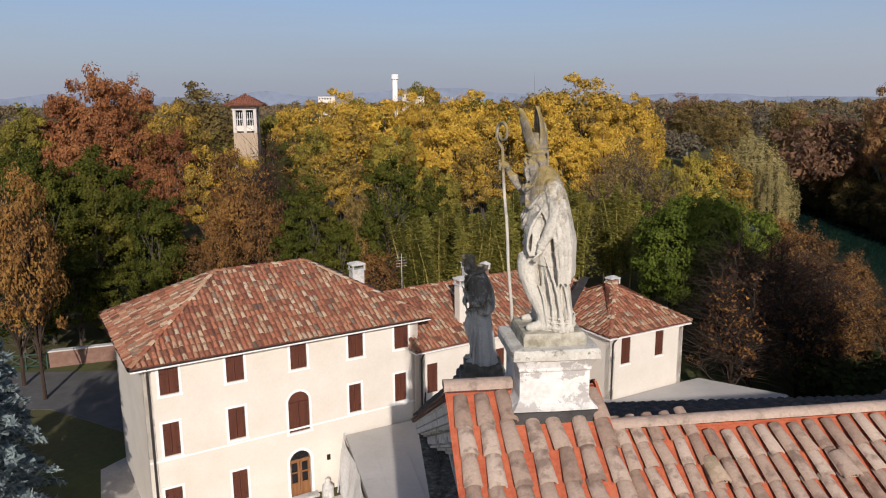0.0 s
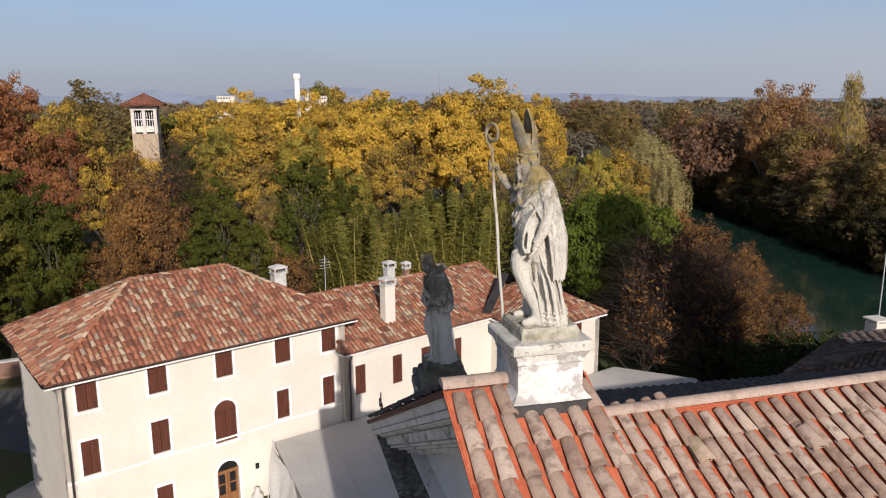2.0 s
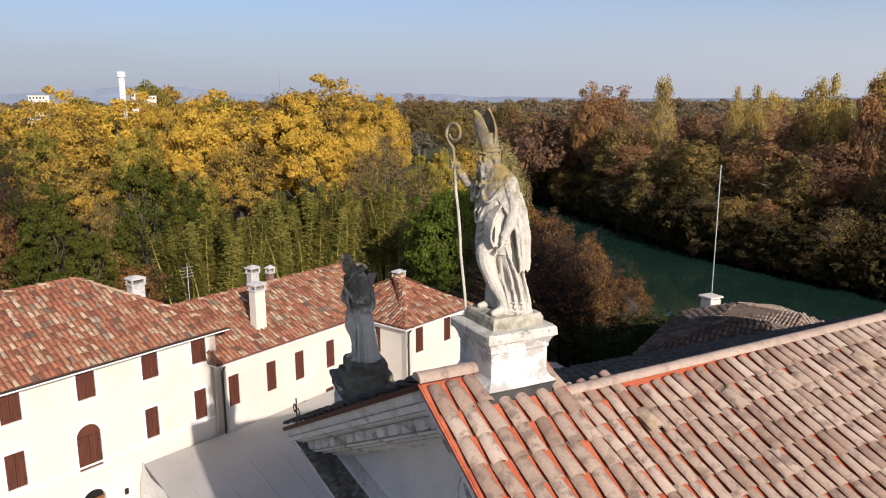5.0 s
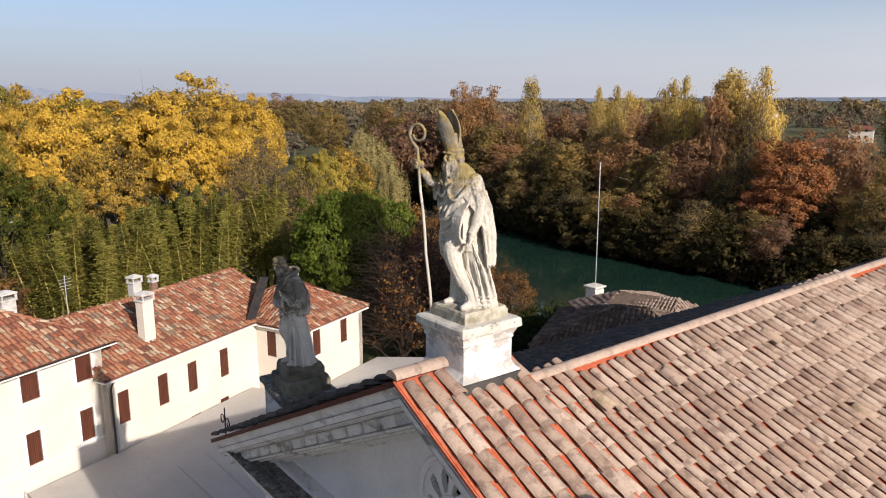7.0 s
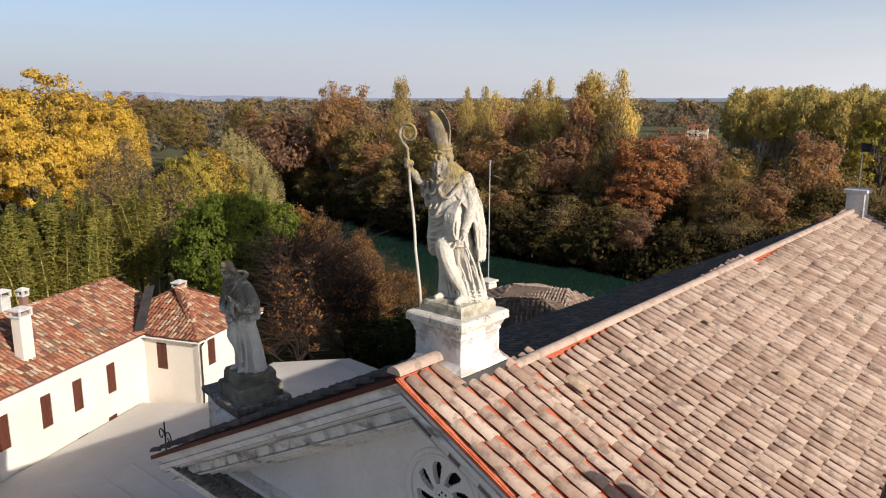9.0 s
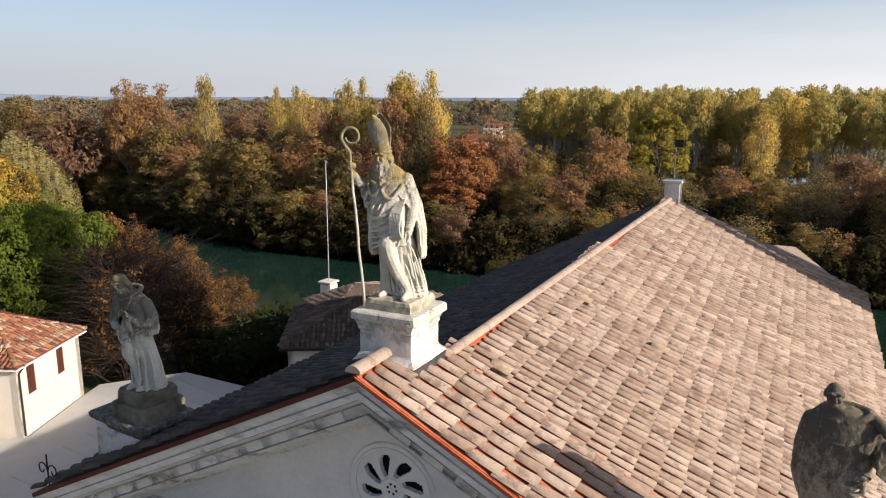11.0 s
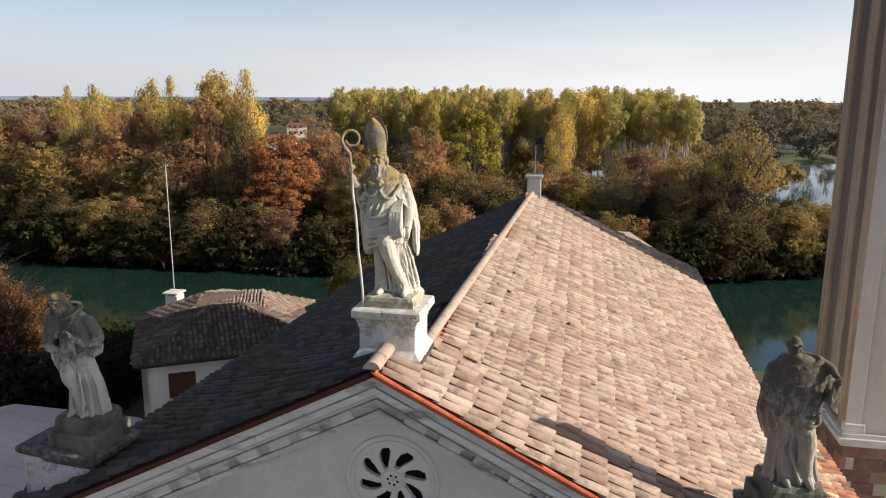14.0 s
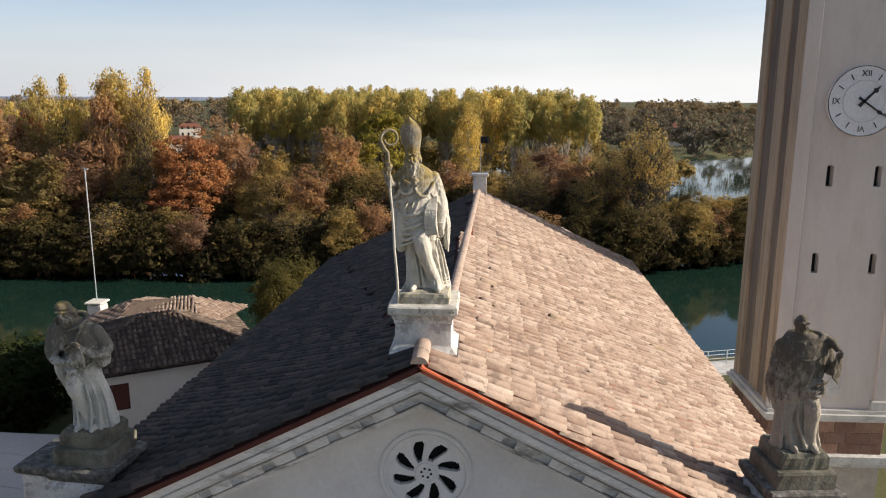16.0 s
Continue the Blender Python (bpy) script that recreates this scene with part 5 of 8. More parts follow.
    g.v = [(cx + (x - cx) * 1.06, cy + (y - cy) * 1.08, z) for x, y, z in g.v]
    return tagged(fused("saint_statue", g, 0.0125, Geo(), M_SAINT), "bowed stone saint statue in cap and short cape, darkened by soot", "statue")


def bald_saint():
    """The saint of the south gable end: bare head, heavy hooded mantle, one hand raised to hold its folds."""
    cx, cy, z0 = 1.50, -6.36, 12.42
    P = lambda x, y, z: (cx + x, cy + y, z0 + z)
    g = Geo()
    g.rings(fold_rings([(0.0, 0.02, 0.02, 0.29, 0.42, 1.1), (0.06, 0.02, 0.02, 0.27, 0.39, 1.3), (0.5, 0.02, 0.04, 0.23, 0.33, 1.0), (0.95, 0.0, 0.05, 0.22, 0.32, 0.4), (1.3, 0.0, 0.05, 0.22, 0.33, 0.3), (1.7, 0.0, 0.04, 0.21, 0.32, 0.2), (1.95, 0.0, 0.05, 0.16, 0.24, 0.1), (2.08, -0.04, 0.1, 0.09, 0.10, 0)], cx, cy, z0, 33, n=120, folds=11, amp=0.10))
    # mantle: closed over the breast, its hem slanting up to the gathered hand
    rows = hollow_shell([(0.98, 0.0, 0.06, 0.26, 0.41, 0.9, -182, 182), (1.1, 0.0, 0.06, 0.27, 0.43, 0.8, -182, 182), (1.4, 0.0, 0.05, 0.275, 0.45, 0.5, -182, 182), (1.7, 0.0, 0.03, 0.265, 0.465, 0.35, -182, 182), (1.88, 0.0, 0.02, 0.225, 0.42, 0.2, -182, 182), (2.0, -0.01, 0.04, 0.18, 0.30, 0.1, -182, 182), (2.08, -0.04, 0.08, 0.13, 0.15, 0, -182, 182)], cx, cy, z0, 0.05, 34, folds=6, amp=0.05)
    g.rings([[(x, y, z - 0.34 * (y - cy) * max(0.0, 1 - (z - z0 - 0.98) / 0.45)) for x, y, z in ring] for ring in rows])
    # heaped hood round the neck and over one shoulder
    limb(g, [P(-0.20, 0.10, 1.93), P(-0.14, 0.24, 1.93), P(0.0, 0.30, 1.95), P(0.15, 0.18, 2.0), P(0.16, -0.04, 2.02), P(0.06, -0.26, 2.01), P(-0.10, -0.24, 2.0), P(-0.20, -0.02, 1.93)], [0.03, 0.04, 0.05, 0.06, 0.065, 0.065, 0.05, 0.03], 10)
    limb(g, [P(-0.02, -0.28, 1.98), P(-0.12, -0.40, 1.93), P(-0.18, -0.46, 1.84)], [0.08, 0.075, 0.055], 10)
    # hanging arm inside the mantle, its cloth reaching the knee
    limb(g, [P(0.0, 0.36, 1.82), P(-0.02, 0.44, 1.45), P(-0.04, 0.43, 1.05), P(-0.02, 0.39, 0.70)], [0.13, 0.11, 0.10, 0.05])
    limb(g, [P(-0.14, 0.42, 1.55), P(-0.18, 0.45, 1.2), P(-0.14, 0.43, 0.80)], [0.02, 0.032, 0.016], 8)
    limb(g, [P(0.10, 0.46, 1.55), P(0.08, 0.52, 1.1), P(0.04, 0.46, 0.75)], [0.02, 0.036, 0.016], 8)
    # raised arm: hand at the shoulder, folds dropping from it
    limb(g, [P(0.02, -0.34, 1.84), P(-0.10, -0.44, 1.46), P(-0.22, -0.44, 1.52), P(-0.28, -0.46, 1.72)], [0.13, 0.11, 0.075, 0.05])
    g.ball(P(-0.29, -0.47, 1.765), (0.05, 0.048, 0.06))
    for k in range(4):
        limb(g, [P(-0.29, -0.505, 1.745 + 0.027 * k), P(-0.335, -0.49, 1.745 + 0.027 * k), P(-0.335, -0.45, 1.75 + 0.026 * k)], [0.016, 0.017, 0.013], 7)
    for k in range(6):
        limb(g, [P(-0.24 - 0.014 * k, -0.51 + 0.022 * k, 1.84 - 0.01 * k), P(-0.25 - 0.014 * k, -0.525 + 0.026 * k, 1.55), P(-0.22 - 0.014 * k, -0.53 + 0.026 * k, 1.24 + 0.025 * k)], [0.018, 0.026, 0.018], 8)
    # cloth bunched at the hip in pale crumpled folds
    for k, (a, b, c) in enumerate((((-0.27, 0.02, 1.16), (-0.33, -0.12, 1.10), (-0.29, -0.26, 1.20)), ((-0.28, -0.02, 1.08), (-0.34, -0.16, 1.02), (-0.28, -0.30, 1.10)), ((-0.30, -0.14, 1.22), (-0.33, -0.24, 1.28), (-0.27, -0.34, 1.26)), ((-0.27, -0.24, 1.30), (-0.32, -0.27, 1.14), (-0.27, -0.27, 1.02)))):
        limb(g, [P(a[0] + 0.03, a[1], a[2]), P(b[0] + 0.03, b[1], b[2]), P(c[0] + 0.03, c[1], c[2])], [0.024, 0.042, 0.024], 9)
    # breast folds hanging in shallow curves
    for k in range(4):
        z = 1.74 - 0.16 * k
        limb(g, [P(-0.16, 0.34, z + 0.05), P(-0.245, 0.16, z - 0.07), P(-0.265, -0.02, z - 0.10), P(-0.23, -0.20, z - 0.02)], [0.010, 0.018, 0.018, 0.010], 8)
    # knee and deep parted folds below
    limb(g, [P(-0.06, -0.10, 1.05), P(-0.23, -0.14, 0.78), P(-0.21, -0.15, 0.45), P(-0.16, -0.17, 0.10)], [0.16, 0.145, 0.11, 0.10])
    limb(g, [P(-0.04, 0.20, 0.9), P(-0.12, 0.20, 0.5), P(-0.12, 0.18, 0.08)], [0.13, 0.11, 0.10])
    for pts, r_ in ((((-0.22, 0.02, 0.98), (-0.27, 0.10, 0.60), (-0.29, 0.02, 0.30), (-0.30, -0.06, 0.04)), 0.030), (((-0.20, 0.10, 0.95), (-0.25, 0.20, 0.60), (-0.24, 0.20, 0.30), (-0.28, 0.14, 0.04)), 0.030), (((-0.14, 0.24, 0.95), (-0.20, 0.30, 0.6), (-0.20, 0.32, 0.3), (-0.22, 0.34, 0.04)), 0.034),
                    (((-0.02, 0.34, 0.9), (-0.06, 0.37, 0.6), (-0.08, 0.38, 0.3), (-0.08, 0.42, 0.04)), 0.036), (((-0.24, -0.03, 0.9), (-0.28, -0.02, 0.6), (-0.25, -0.04, 0.3), (-0.27, -0.10, 0.06)), 0.022), (((-0.20, -0.25, 0.85), (-0.20, -0.28, 0.55), (-0.14, -0.30, 0.3), (-0.12, -0.36, 0.04)), 0.030), (((-0.06, -0.30, 0.95), (-0.06, -0.32, 0.6), (-0.02, -0.34, 0.3), (0.0, -0.40, 0.04)), 0.034)):
        limb(g, [P(q[0] + 0.015, q[1], q[2]) for q in pts], [r_ * 0.25, r_ * 0.75, r_ * 0.95, r_ * 1.2], 9)
    for fx, fy in ((-0.28, 0.14), (-0.30, -0.20)):
        limb(g, [P(fx + 0.16, fy, 0.08), P(fx, fy, 0.06), P(fx - 0.08, fy - 0.01, 0.045)], [0.08, 0.068, 0.045], 10)
    # bare head, a little bowed and turned
    hx, hy, hz = cx - 0.15, cy + 0.15, z0 + 2.265
    limb(g, [P(-0.03, 0.08, 1.95), (hx + 0.03, hy, hz - 0.06)], [0.11, 0.085], 10)
    bearded_face(g, hx, hy, hz, 0.10, -0.22, beard=False)
    g.ball((hx - 0.07, hy, hz - 0.115), (0.05, 0.055, 0.035))
    for k in range(12):
        a = radians(-95 + k * 17.3)
        g.ball((hx + 0.015 + 0.105 * math.cos(a), hy + 0.094 * math.sin(a), hz + 0.01), (0.024, 0.024, 0.05), 8, 6)
    leaned(g, cx, cy, z0, ((0, 0, 0), (0.5, 0, 0.02), (1.2, -0.02, 0.05), (1.8, -0.03, 0.04), (2.5, -0.06, 0.05)))
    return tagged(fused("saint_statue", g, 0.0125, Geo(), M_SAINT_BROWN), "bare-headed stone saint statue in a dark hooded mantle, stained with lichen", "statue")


bishop()
bowed_saint()
bald_saint()


def lathe_square(cx, cy, prof, jitter=0.0, turn=0.0):
    """A square pedestal from half-widths and heights, its edges a little worn."""
    r = random.Random(5)
    n = 10
    rr = []
    for h, z in prof:
        ring = []
        for ax, ay, bx, by in ((-1, -1, 1, -1), (1, -1, 1, 1), (1, 1, -1, 1), (-1, 1, -1, -1)):
            for k in range(n):
                t = k / n
                px, py = ax + (bx - ax) * t, ay + (by - ay) * t
                e = 1 - (0.018 if k == 0 else 0) + r.uniform(-1, 1) * jitter
                px, py = (px * math.cos(turn) - py * math.sin(turn)) * h * e, (px * math.sin(turn) + py * math.cos(turn)) * h * e
                ring.append((cx + px, cy + py, z + r.uniform(-1, 1) * jitter * 0.5))
        rr.append(ring)
    return Geo().rings(rr)


ped = thing("pedestal", (1.38, 0.14, 13.7), "flaking white plastered pedestal on the church ridge", "pedestal")
part("foot", lathe_square(1.38, 0.14, [(0.57, 14.15), (0.57, 14.17), (0.535, 14.20), (0.505, 14.24), (0.485, 14.28), (0.48, 14.30)], 0.006), M_PEDESTAL, ped)
part("shaft", lathe_square(1.38, 0.14, [(0.475, 14.30), (0.475, 14.66)], 0.004), M_PEDESTAL, ped, "plaster peeling from a stone block")
part("moulding", lathe_square(1.38, 0.14, [(0.48, 14.66), (0.495, 14.68), (0.495, 14.72), (0.52, 14.78), (0.545, 14.83)], 0.005), M_PEDESTAL, ped)
part("cap_slab", lathe_square(1.38, 0.14, [(0.55, 14.83), (0.585, 14.85), (0.585, 14.96), (0.56, 14.985), (0.3, 15.0)], 0.009), M_LEDGE, ped, "lichen-covered stone slab")
part("plinth", lathe_square(1.38, 0.13, [(0.42, 14.985), (0.42, 15.10), (0.40, 15.16), (0.2, 15.175)], 0.02), M_MOSS, ped, "mossy stone plinth")
part("lead_apron", lathe_square(1.38, 0.14, [(0.585, 13.2), (0.585, 14.135), (0.55, 14.15)], 0.004), M_LEAD, ped, "black lead apron")
for cx, cy, tn in ((1.50, 6.28, -0.10), (1.50, -6.34, 0.1)):
    p2 = thing("pedestal", (cx, cy, 11), "blackened stone pedestal standing on the gable's end", "pedestal", group="gable end pedestals")
    part("foot", lathe_square(cx, cy, [(0.62, 10.6), (0.62, 11.45), (0.58, 11.5), (0.56, 11.56)], 0.008, tn), M_PEDESTAL, p2)
    part("cap_slab", lathe_square(cx, cy, [(0.58, 11.56), (0.66, 11.70), (0.66, 11.80), (0.63, 11.83)], 0.01, tn), M_SOOT_SLAB, p2)
    part("block", lathe_square(cx, cy, [(0.52, 11.83), (0.52, 12.10), (0.50, 12.15)], 0.012, tn), M_DARKBASE, p2)
    part("plinth", lathe_square(cx, cy, [(0.42, 12.15), (0.42, 12.36), (0.38, 12.44)], 0.02, tn), M_DARKBASE, p2)
    if cy > 0:
        part("side_block", lathe_square(cx + 0.1, cy + 0.72, [(0.50, 10.4), (0.50, 11.55), (0.54, 11.60)], 0.008, tn), M_PEDESTAL, p2)
        part("side_slab", lathe_square(cx + 0.1, cy + 0.70, [(0.56, 11.60), (0.60, 11.66), (0.60, 11.74), (0.56, 11.77)], 0.012, tn), M_SOOT_SLAB, p2)


# ---- houses ----
def wall_with_openings(o, u, length, z0, z1, holes, thick=0.35):
    """An upright wall from o along u, seen from its right-hand side, with real openings (s0, s1, z0, z1)."""
    o, u = Vector(o), Vector(u).normalized()
    inn = UP.cross(u)
    ss = sorted({0.0, length, *(h[0] for h in holes), *(h[1] for h in holes)})
    zs = sorted({z0, z1, *(h[2] for h in holes), *(h[3] for h in holes)})

    def solid(a, b):
        return not any(h[0] < a < h[1] and h[2] < b < h[3] for h in holes)

    g = Geo()
    P = lambda s, z, d: (o + u * s + inn * d)[:2] + (z,)
    for i in range(len(ss) - 1):
        for k in range(len(zs) - 1):
            a, b, c, d = ss[i], ss[i + 1], zs[k], zs[k + 1]
            if solid((a + b) / 2, (c + d) / 2):
                g.add([P(a, c, 0), P(b, c, 0), P(b, d, 0), P(a, d, 0)], [(0, 1, 2, 3)])
                g.add([P(a, c, thick), P(b, c, thick), P(b, d, thick), P(a, d, thick)], [(3, 2, 1, 0)])
    for a, b, c, d in holes:
        ring = [(a, c), (b, c), (b, d), (a, d)]
        g.rings([[P(s, z, 0) for s, z in ring], [P(s, z, thick) for s, z in ring]], cap=False)
    g.add([P(0, z1, 0), P(length, z1, 0), P(length, z1, thick), P(0, z1, thick)], [(0, 1, 2, 3)])
    g.add([P(0, z0, 0), P(0, z1, 0), P(0, z1, thick), P(0, z0, thick)], [(0, 1, 2, 3)])
    g.add([P(length, z0, 0), P(length, z1, 0), P(length, z1, thick), P(length, z0, thick)], [(3, 2, 1, 0)])
    return g.weld()


def shuttered_window(parent, o, u, s0, s1, z0, z1, frame=True, arch=False):
    """A window closed by two brown board shutters, in a white surround."""
    o, u = Vector(o), Vector(u).normalized()
    inn = UP.cross(u)
    B = lambda s, z, d: (o + u * s + inn * d)[:2] + (z,)

    def slab(a, b, c, d, t0, t1):
        return Geo().obox(B(a, c, t0), u * (b - a), inn * (t1 - t0), (0, 0, d - c))

    win = part("window", slab(s0, s1, z0, z1, 0.20, 0.24), M_VOID, parent)
    fw = 0.11
    if frame:
        top = z1 if arch else z1 + fw
        for a, b, c, d, nm in ((s0 - fw, s0, z0 - fw, top, "jamb"), (s1, s1 + fw, z0 - fw, top, "jamb")) + (() if arch else ((s0, s1, z1, z1 + fw, "lintel"),)):
            part(nm, Geo().obox(B(a, c, -0.018), u * (b - a), inn * 0.05, (0, 0, d - c)), M_WHITE, win)
        part("sill", slab(s0 - fw - 0.03, s1 + fw + 0.03, z0 - fw, z0 - 0.02, -0.05, 0.1), M_WHITE, win)
    mid = (s0 + s1) / 2
    for a, b in ((s0 + 0.012, mid - 0.008), (mid + 0.008, s1 - 0.012)):
        sh = part("shutter", slab(a, b, z0 + 0.015, z1 - 0.015, 0.045, 0.085), M_SHUTTER, win)
        n = 4
        for i in range(n):
            wa = a + (b - a) * i / n
            part("board", slab(wa + 0.006, wa + (b - a) / n - 0.006, z0 + 0.02, z1 - 0.02, 0.028, 0.046), M_SHUTTER, sh)
        for zz in (z0 + 0.2 * (z1 - z0), z0 + 0.8 * (z1 - z0)):
            e = a - 0.03 if a < mid - 0.1 else b - 0.12
            part("hinge", slab(e, e + 0.15, zz - 0.015, zz + 0.015, 0.016, 0.027), M_IRON, sh)
    if arch:
        r = (s1 - s0) / 2
        g = Geo()
        fan = [B(mid + math.cos(math.pi * k / 16) * r, z1 + math.sin(math.pi * k / 16) * r, 0.05) for k in range(17)]
        g.prism(fan, inn * 0.05)
        part("arched_head", g, M_SHUTTER, win)
        g = Geo()
        for r0, r1, t0, t1 in ((r, r + fw, -0.018, 0.032),):
            a = [[B(mid + math.cos(math.pi * k / 20) * q, z1 + math.sin(math.pi * k / 20) * q, t) for k in range(21)] for q, t in ((r0, t1), (r0, t0), (r1, t0), (r1, t1))]
            n = 21
            g.add([p for row in a for p in row], [(i * n + k, i * n + k + 1, (i + 1) * n + k + 1, (i + 1) * n + k) for i in range(3) for k in range(n - 1)])
        part("arch_moulding", g, M_WHITE, win)
    return win


def rect_house(name, o, u, wide, deep, eave, slope_rise, label, holes_front, ridge_in=None, over=0.45, base=-0.8, tile=(0.235, 0.40), side_holes=()):
    """A hipped house on a rectangle: o is its front corner, u runs along its front."""
    o, u = Vector((*o, 0)), Vector((*u, 0)).normalized()
    v = UP.cross(u)
    c = o + u * wide / 2 + v * deep / 2
    h = thing(name, (c.x, c.y, 0), label, "house")
    part("wall", wall_with_openings(o, u, wide, base, eave, holes_front), M_PLASTER, h)
    part("wall", wall_with_openings(o + u * wide, v, deep, base, eave, []), M_PLASTER, h)
    part("wall", wall_with_openings(o + u * wide + v * deep, -u, wide, base, eave, []), M_PLASTER, h)
    part("wall", wall_with_openings(o + v * deep, -v, deep, base, eave, list(side_holes)), M_PLASTER, h)
    e = over
    A, B, C, D = (o - u * e - v * e, o + u * (wide + e) - v * e, o + u * (wide + e) + v * (deep + e), o - u * e + v * (deep + e))
    for p in (A, B, C, D):
        p.z = eave - e * slope_rise + 0.16
    half = deep / 2 + e
    rin = half if ridge_in is None else ridge_in
    R0, R1 = A + u * rin + v * half, B - u * rin + v * half
    R0.z = R1.z = A.z + half * slope_rise
    for cs in ((A, B, R1, R0), (B, C, R1), (C, D, R0, R1), (D, A, R0)):
        tiled_slope(h, cs[0], cs[1], cs[2], cs, tile[0], tile[1], M_OLD_TILE, M_OLD_PAN, "mottled old clay tiles")
    ridge_tiles(h, R0, R1, M_OLD_TILE, 0.30, 0.42, 0.02)
    for p, q in ((A, R0), (D, R0), (B, R1), (C, R1)):
        ridge_tiles(h, p, q, M_OLD_TILE, 0.27, 0.42, 0.02)
    # soffit
    part("eave_soffit", Geo().prism([p - UP * 0.2 for p in (A, B, C, D)], (0, 0, 0.06)), M_WHITE, h)
    return h, o, u, v, (A, B, C, D, R0, R1)


def gutter(parent, a, b):
    a, b = Vector(a), Vector(b)
    u = (b - a).normalized()
    out = u.cross(UP)
    n = 8
    rr = [[p + out * (math.cos(t) * 0.085 + 0.03) - UP * (math.sin(t) * 0.085) for t in [math.pi * k / n for k in range(n + 1)]] + [p + out * (math.cos(t) * 0.07 + 0.03) - UP * (math.sin(t) * 0.07) for t in [math.pi * (n - k) / n for k in range(n + 1)]] for p in (a, b)]
    part("gutter", Geo().rings(rr), M_GUTTER, parent)


def downpipe(parent, top, foot, wall_pt):
    part("downpipe", Geo().tube([top, Vector(wall_pt) + UP * 0.0, (wall_pt[0], wall_pt[1], wall_pt[2] - 0.3), foot], 0.05, 8), M_GUTTER, parent)


def chimney(x, y, z0, z1, w, ang, label, material=M_PLASTER, group="house chimneys"):
    m = Matrix.Rotation(radians(ang), 3, "Z")
    c = thing("chimney", (x, y, z0), label, "chimney", group=group)

    def turned(g):
        g.v = [tuple(m @ Vector(p) + Vector((x, y, 0))) for p in g.v]
        return g
    part("flue", turned(Geo().chamfer(-w, -w * 0.8, z0 - 0.8, w, w * 0.8, z1, 0.02)), material, c)
    part("collar", turned(Geo().chamfer(-w - 0.06, -w * 0.8 - 0.06, z1, w + 0.06, w * 0.8 + 0.06, z1 + 0.08, 0.02)), M_STONE, c)
    for sx in (-1, 1):
        for sy in (-1, 1):
            part("post", turned(Geo().box(sx * w - 0.05 * (sx > 0) - 0.05 * 0, sy * w * 0.8 - 0.05, z1 + 0.08, sx * w + 0.05, sy * w * 0.8 + 0.05, z1 + 0.30)), M_STONE, c)
    part("cap", turned(Geo().chamfer(-w - 0.08, -w * 0.8 - 0.08, z1 + 0.30, w + 0.08, w * 0.8 + 0.08, z1 + 0.38, 0.03).rings([
        [(-w - 0.08, -w * 0.8 - 0.08, z1 + 0.38), (w + 0.08, -w * 0.8 - 0.08, z1 + 0.38), (w + 0.08, w * 0.8 + 0.08, z1 + 0.38), (-w - 0.08, w * 0.8 + 0.08, z1 + 0.38)],
        [(-w * 0.3, -w * 0.2, z1 + 0.5), (w * 0.3, -w * 0.2, z1 + 0.5), (w * 0.3, w * 0.2, z1 + 0.5), (-w * 0.3, w * 0.2, z1 + 0.5)]])), M_STONE, c)
    return c


HA = radians(25)
HU = (math.cos(HA), math.sin(HA))
holes = [(s, s + 0.80, 5.83, 7.02) for s in (0.66, 3.50, 6.49, 9.42, 11.95)]
holes += [(0.64, 1.33, 3.0, 4.53), (3.46, 4.22, 3.06, 4.57), (9.39, 10.04, 3.0, 4.45), (11.93, 12.60, 3.0, 4.50)]
holes += [(0.52, 1.25, -0.05, 1.47), (3.47, 4.17, -0.02, 1.48)]
arch_hole = (6.27, 7.31, 2.68, 4.18)
door_hole = (6.21, 7.27, -0.75, 1.16)
house, ho, hu, hv, hc = rect_house("house", (-10.58, 21.24), HU, 13.31, 8.6, 7.52, 0.54, "three-storey cream plastered house with brown shutters and tiled hip roof",
                                   holes + [arch_hole[:3] + (4.71,), door_hole[:3] + (1.70,)], over=0.5)
for i, (a, b, c, d) in enumerate(holes):
    shuttered_window(house, ho, hu, a, b, c, d)
shuttered_window(house, ho, hu, *arch_hole, arch=True)


def spandrel(parent, o, u, s0, s1, z, top):
    """The wall left over round an arch, inside its square opening."""
    inn = UP.cross(u)
    mid, r = (s0 + s1) / 2, (s1 - s0) / 2
    B = lambda s, zz, d: (o + u * s + inn * d)[:2] + (zz,)
    for sgn in (-1, 1):
        pts = [(mid + sgn * math.cos(math.pi / 2 * k / 10) * r, z + math.sin(math.pi / 2 * k / 10) * r) for k in range(11)]
        pts += [(mid, top), (mid + sgn * r, top)]
        part("spandrel", Geo().prism([B(s, q, 0.003) for s, q in pts], inn * 0.3), M_PLASTER, parent)


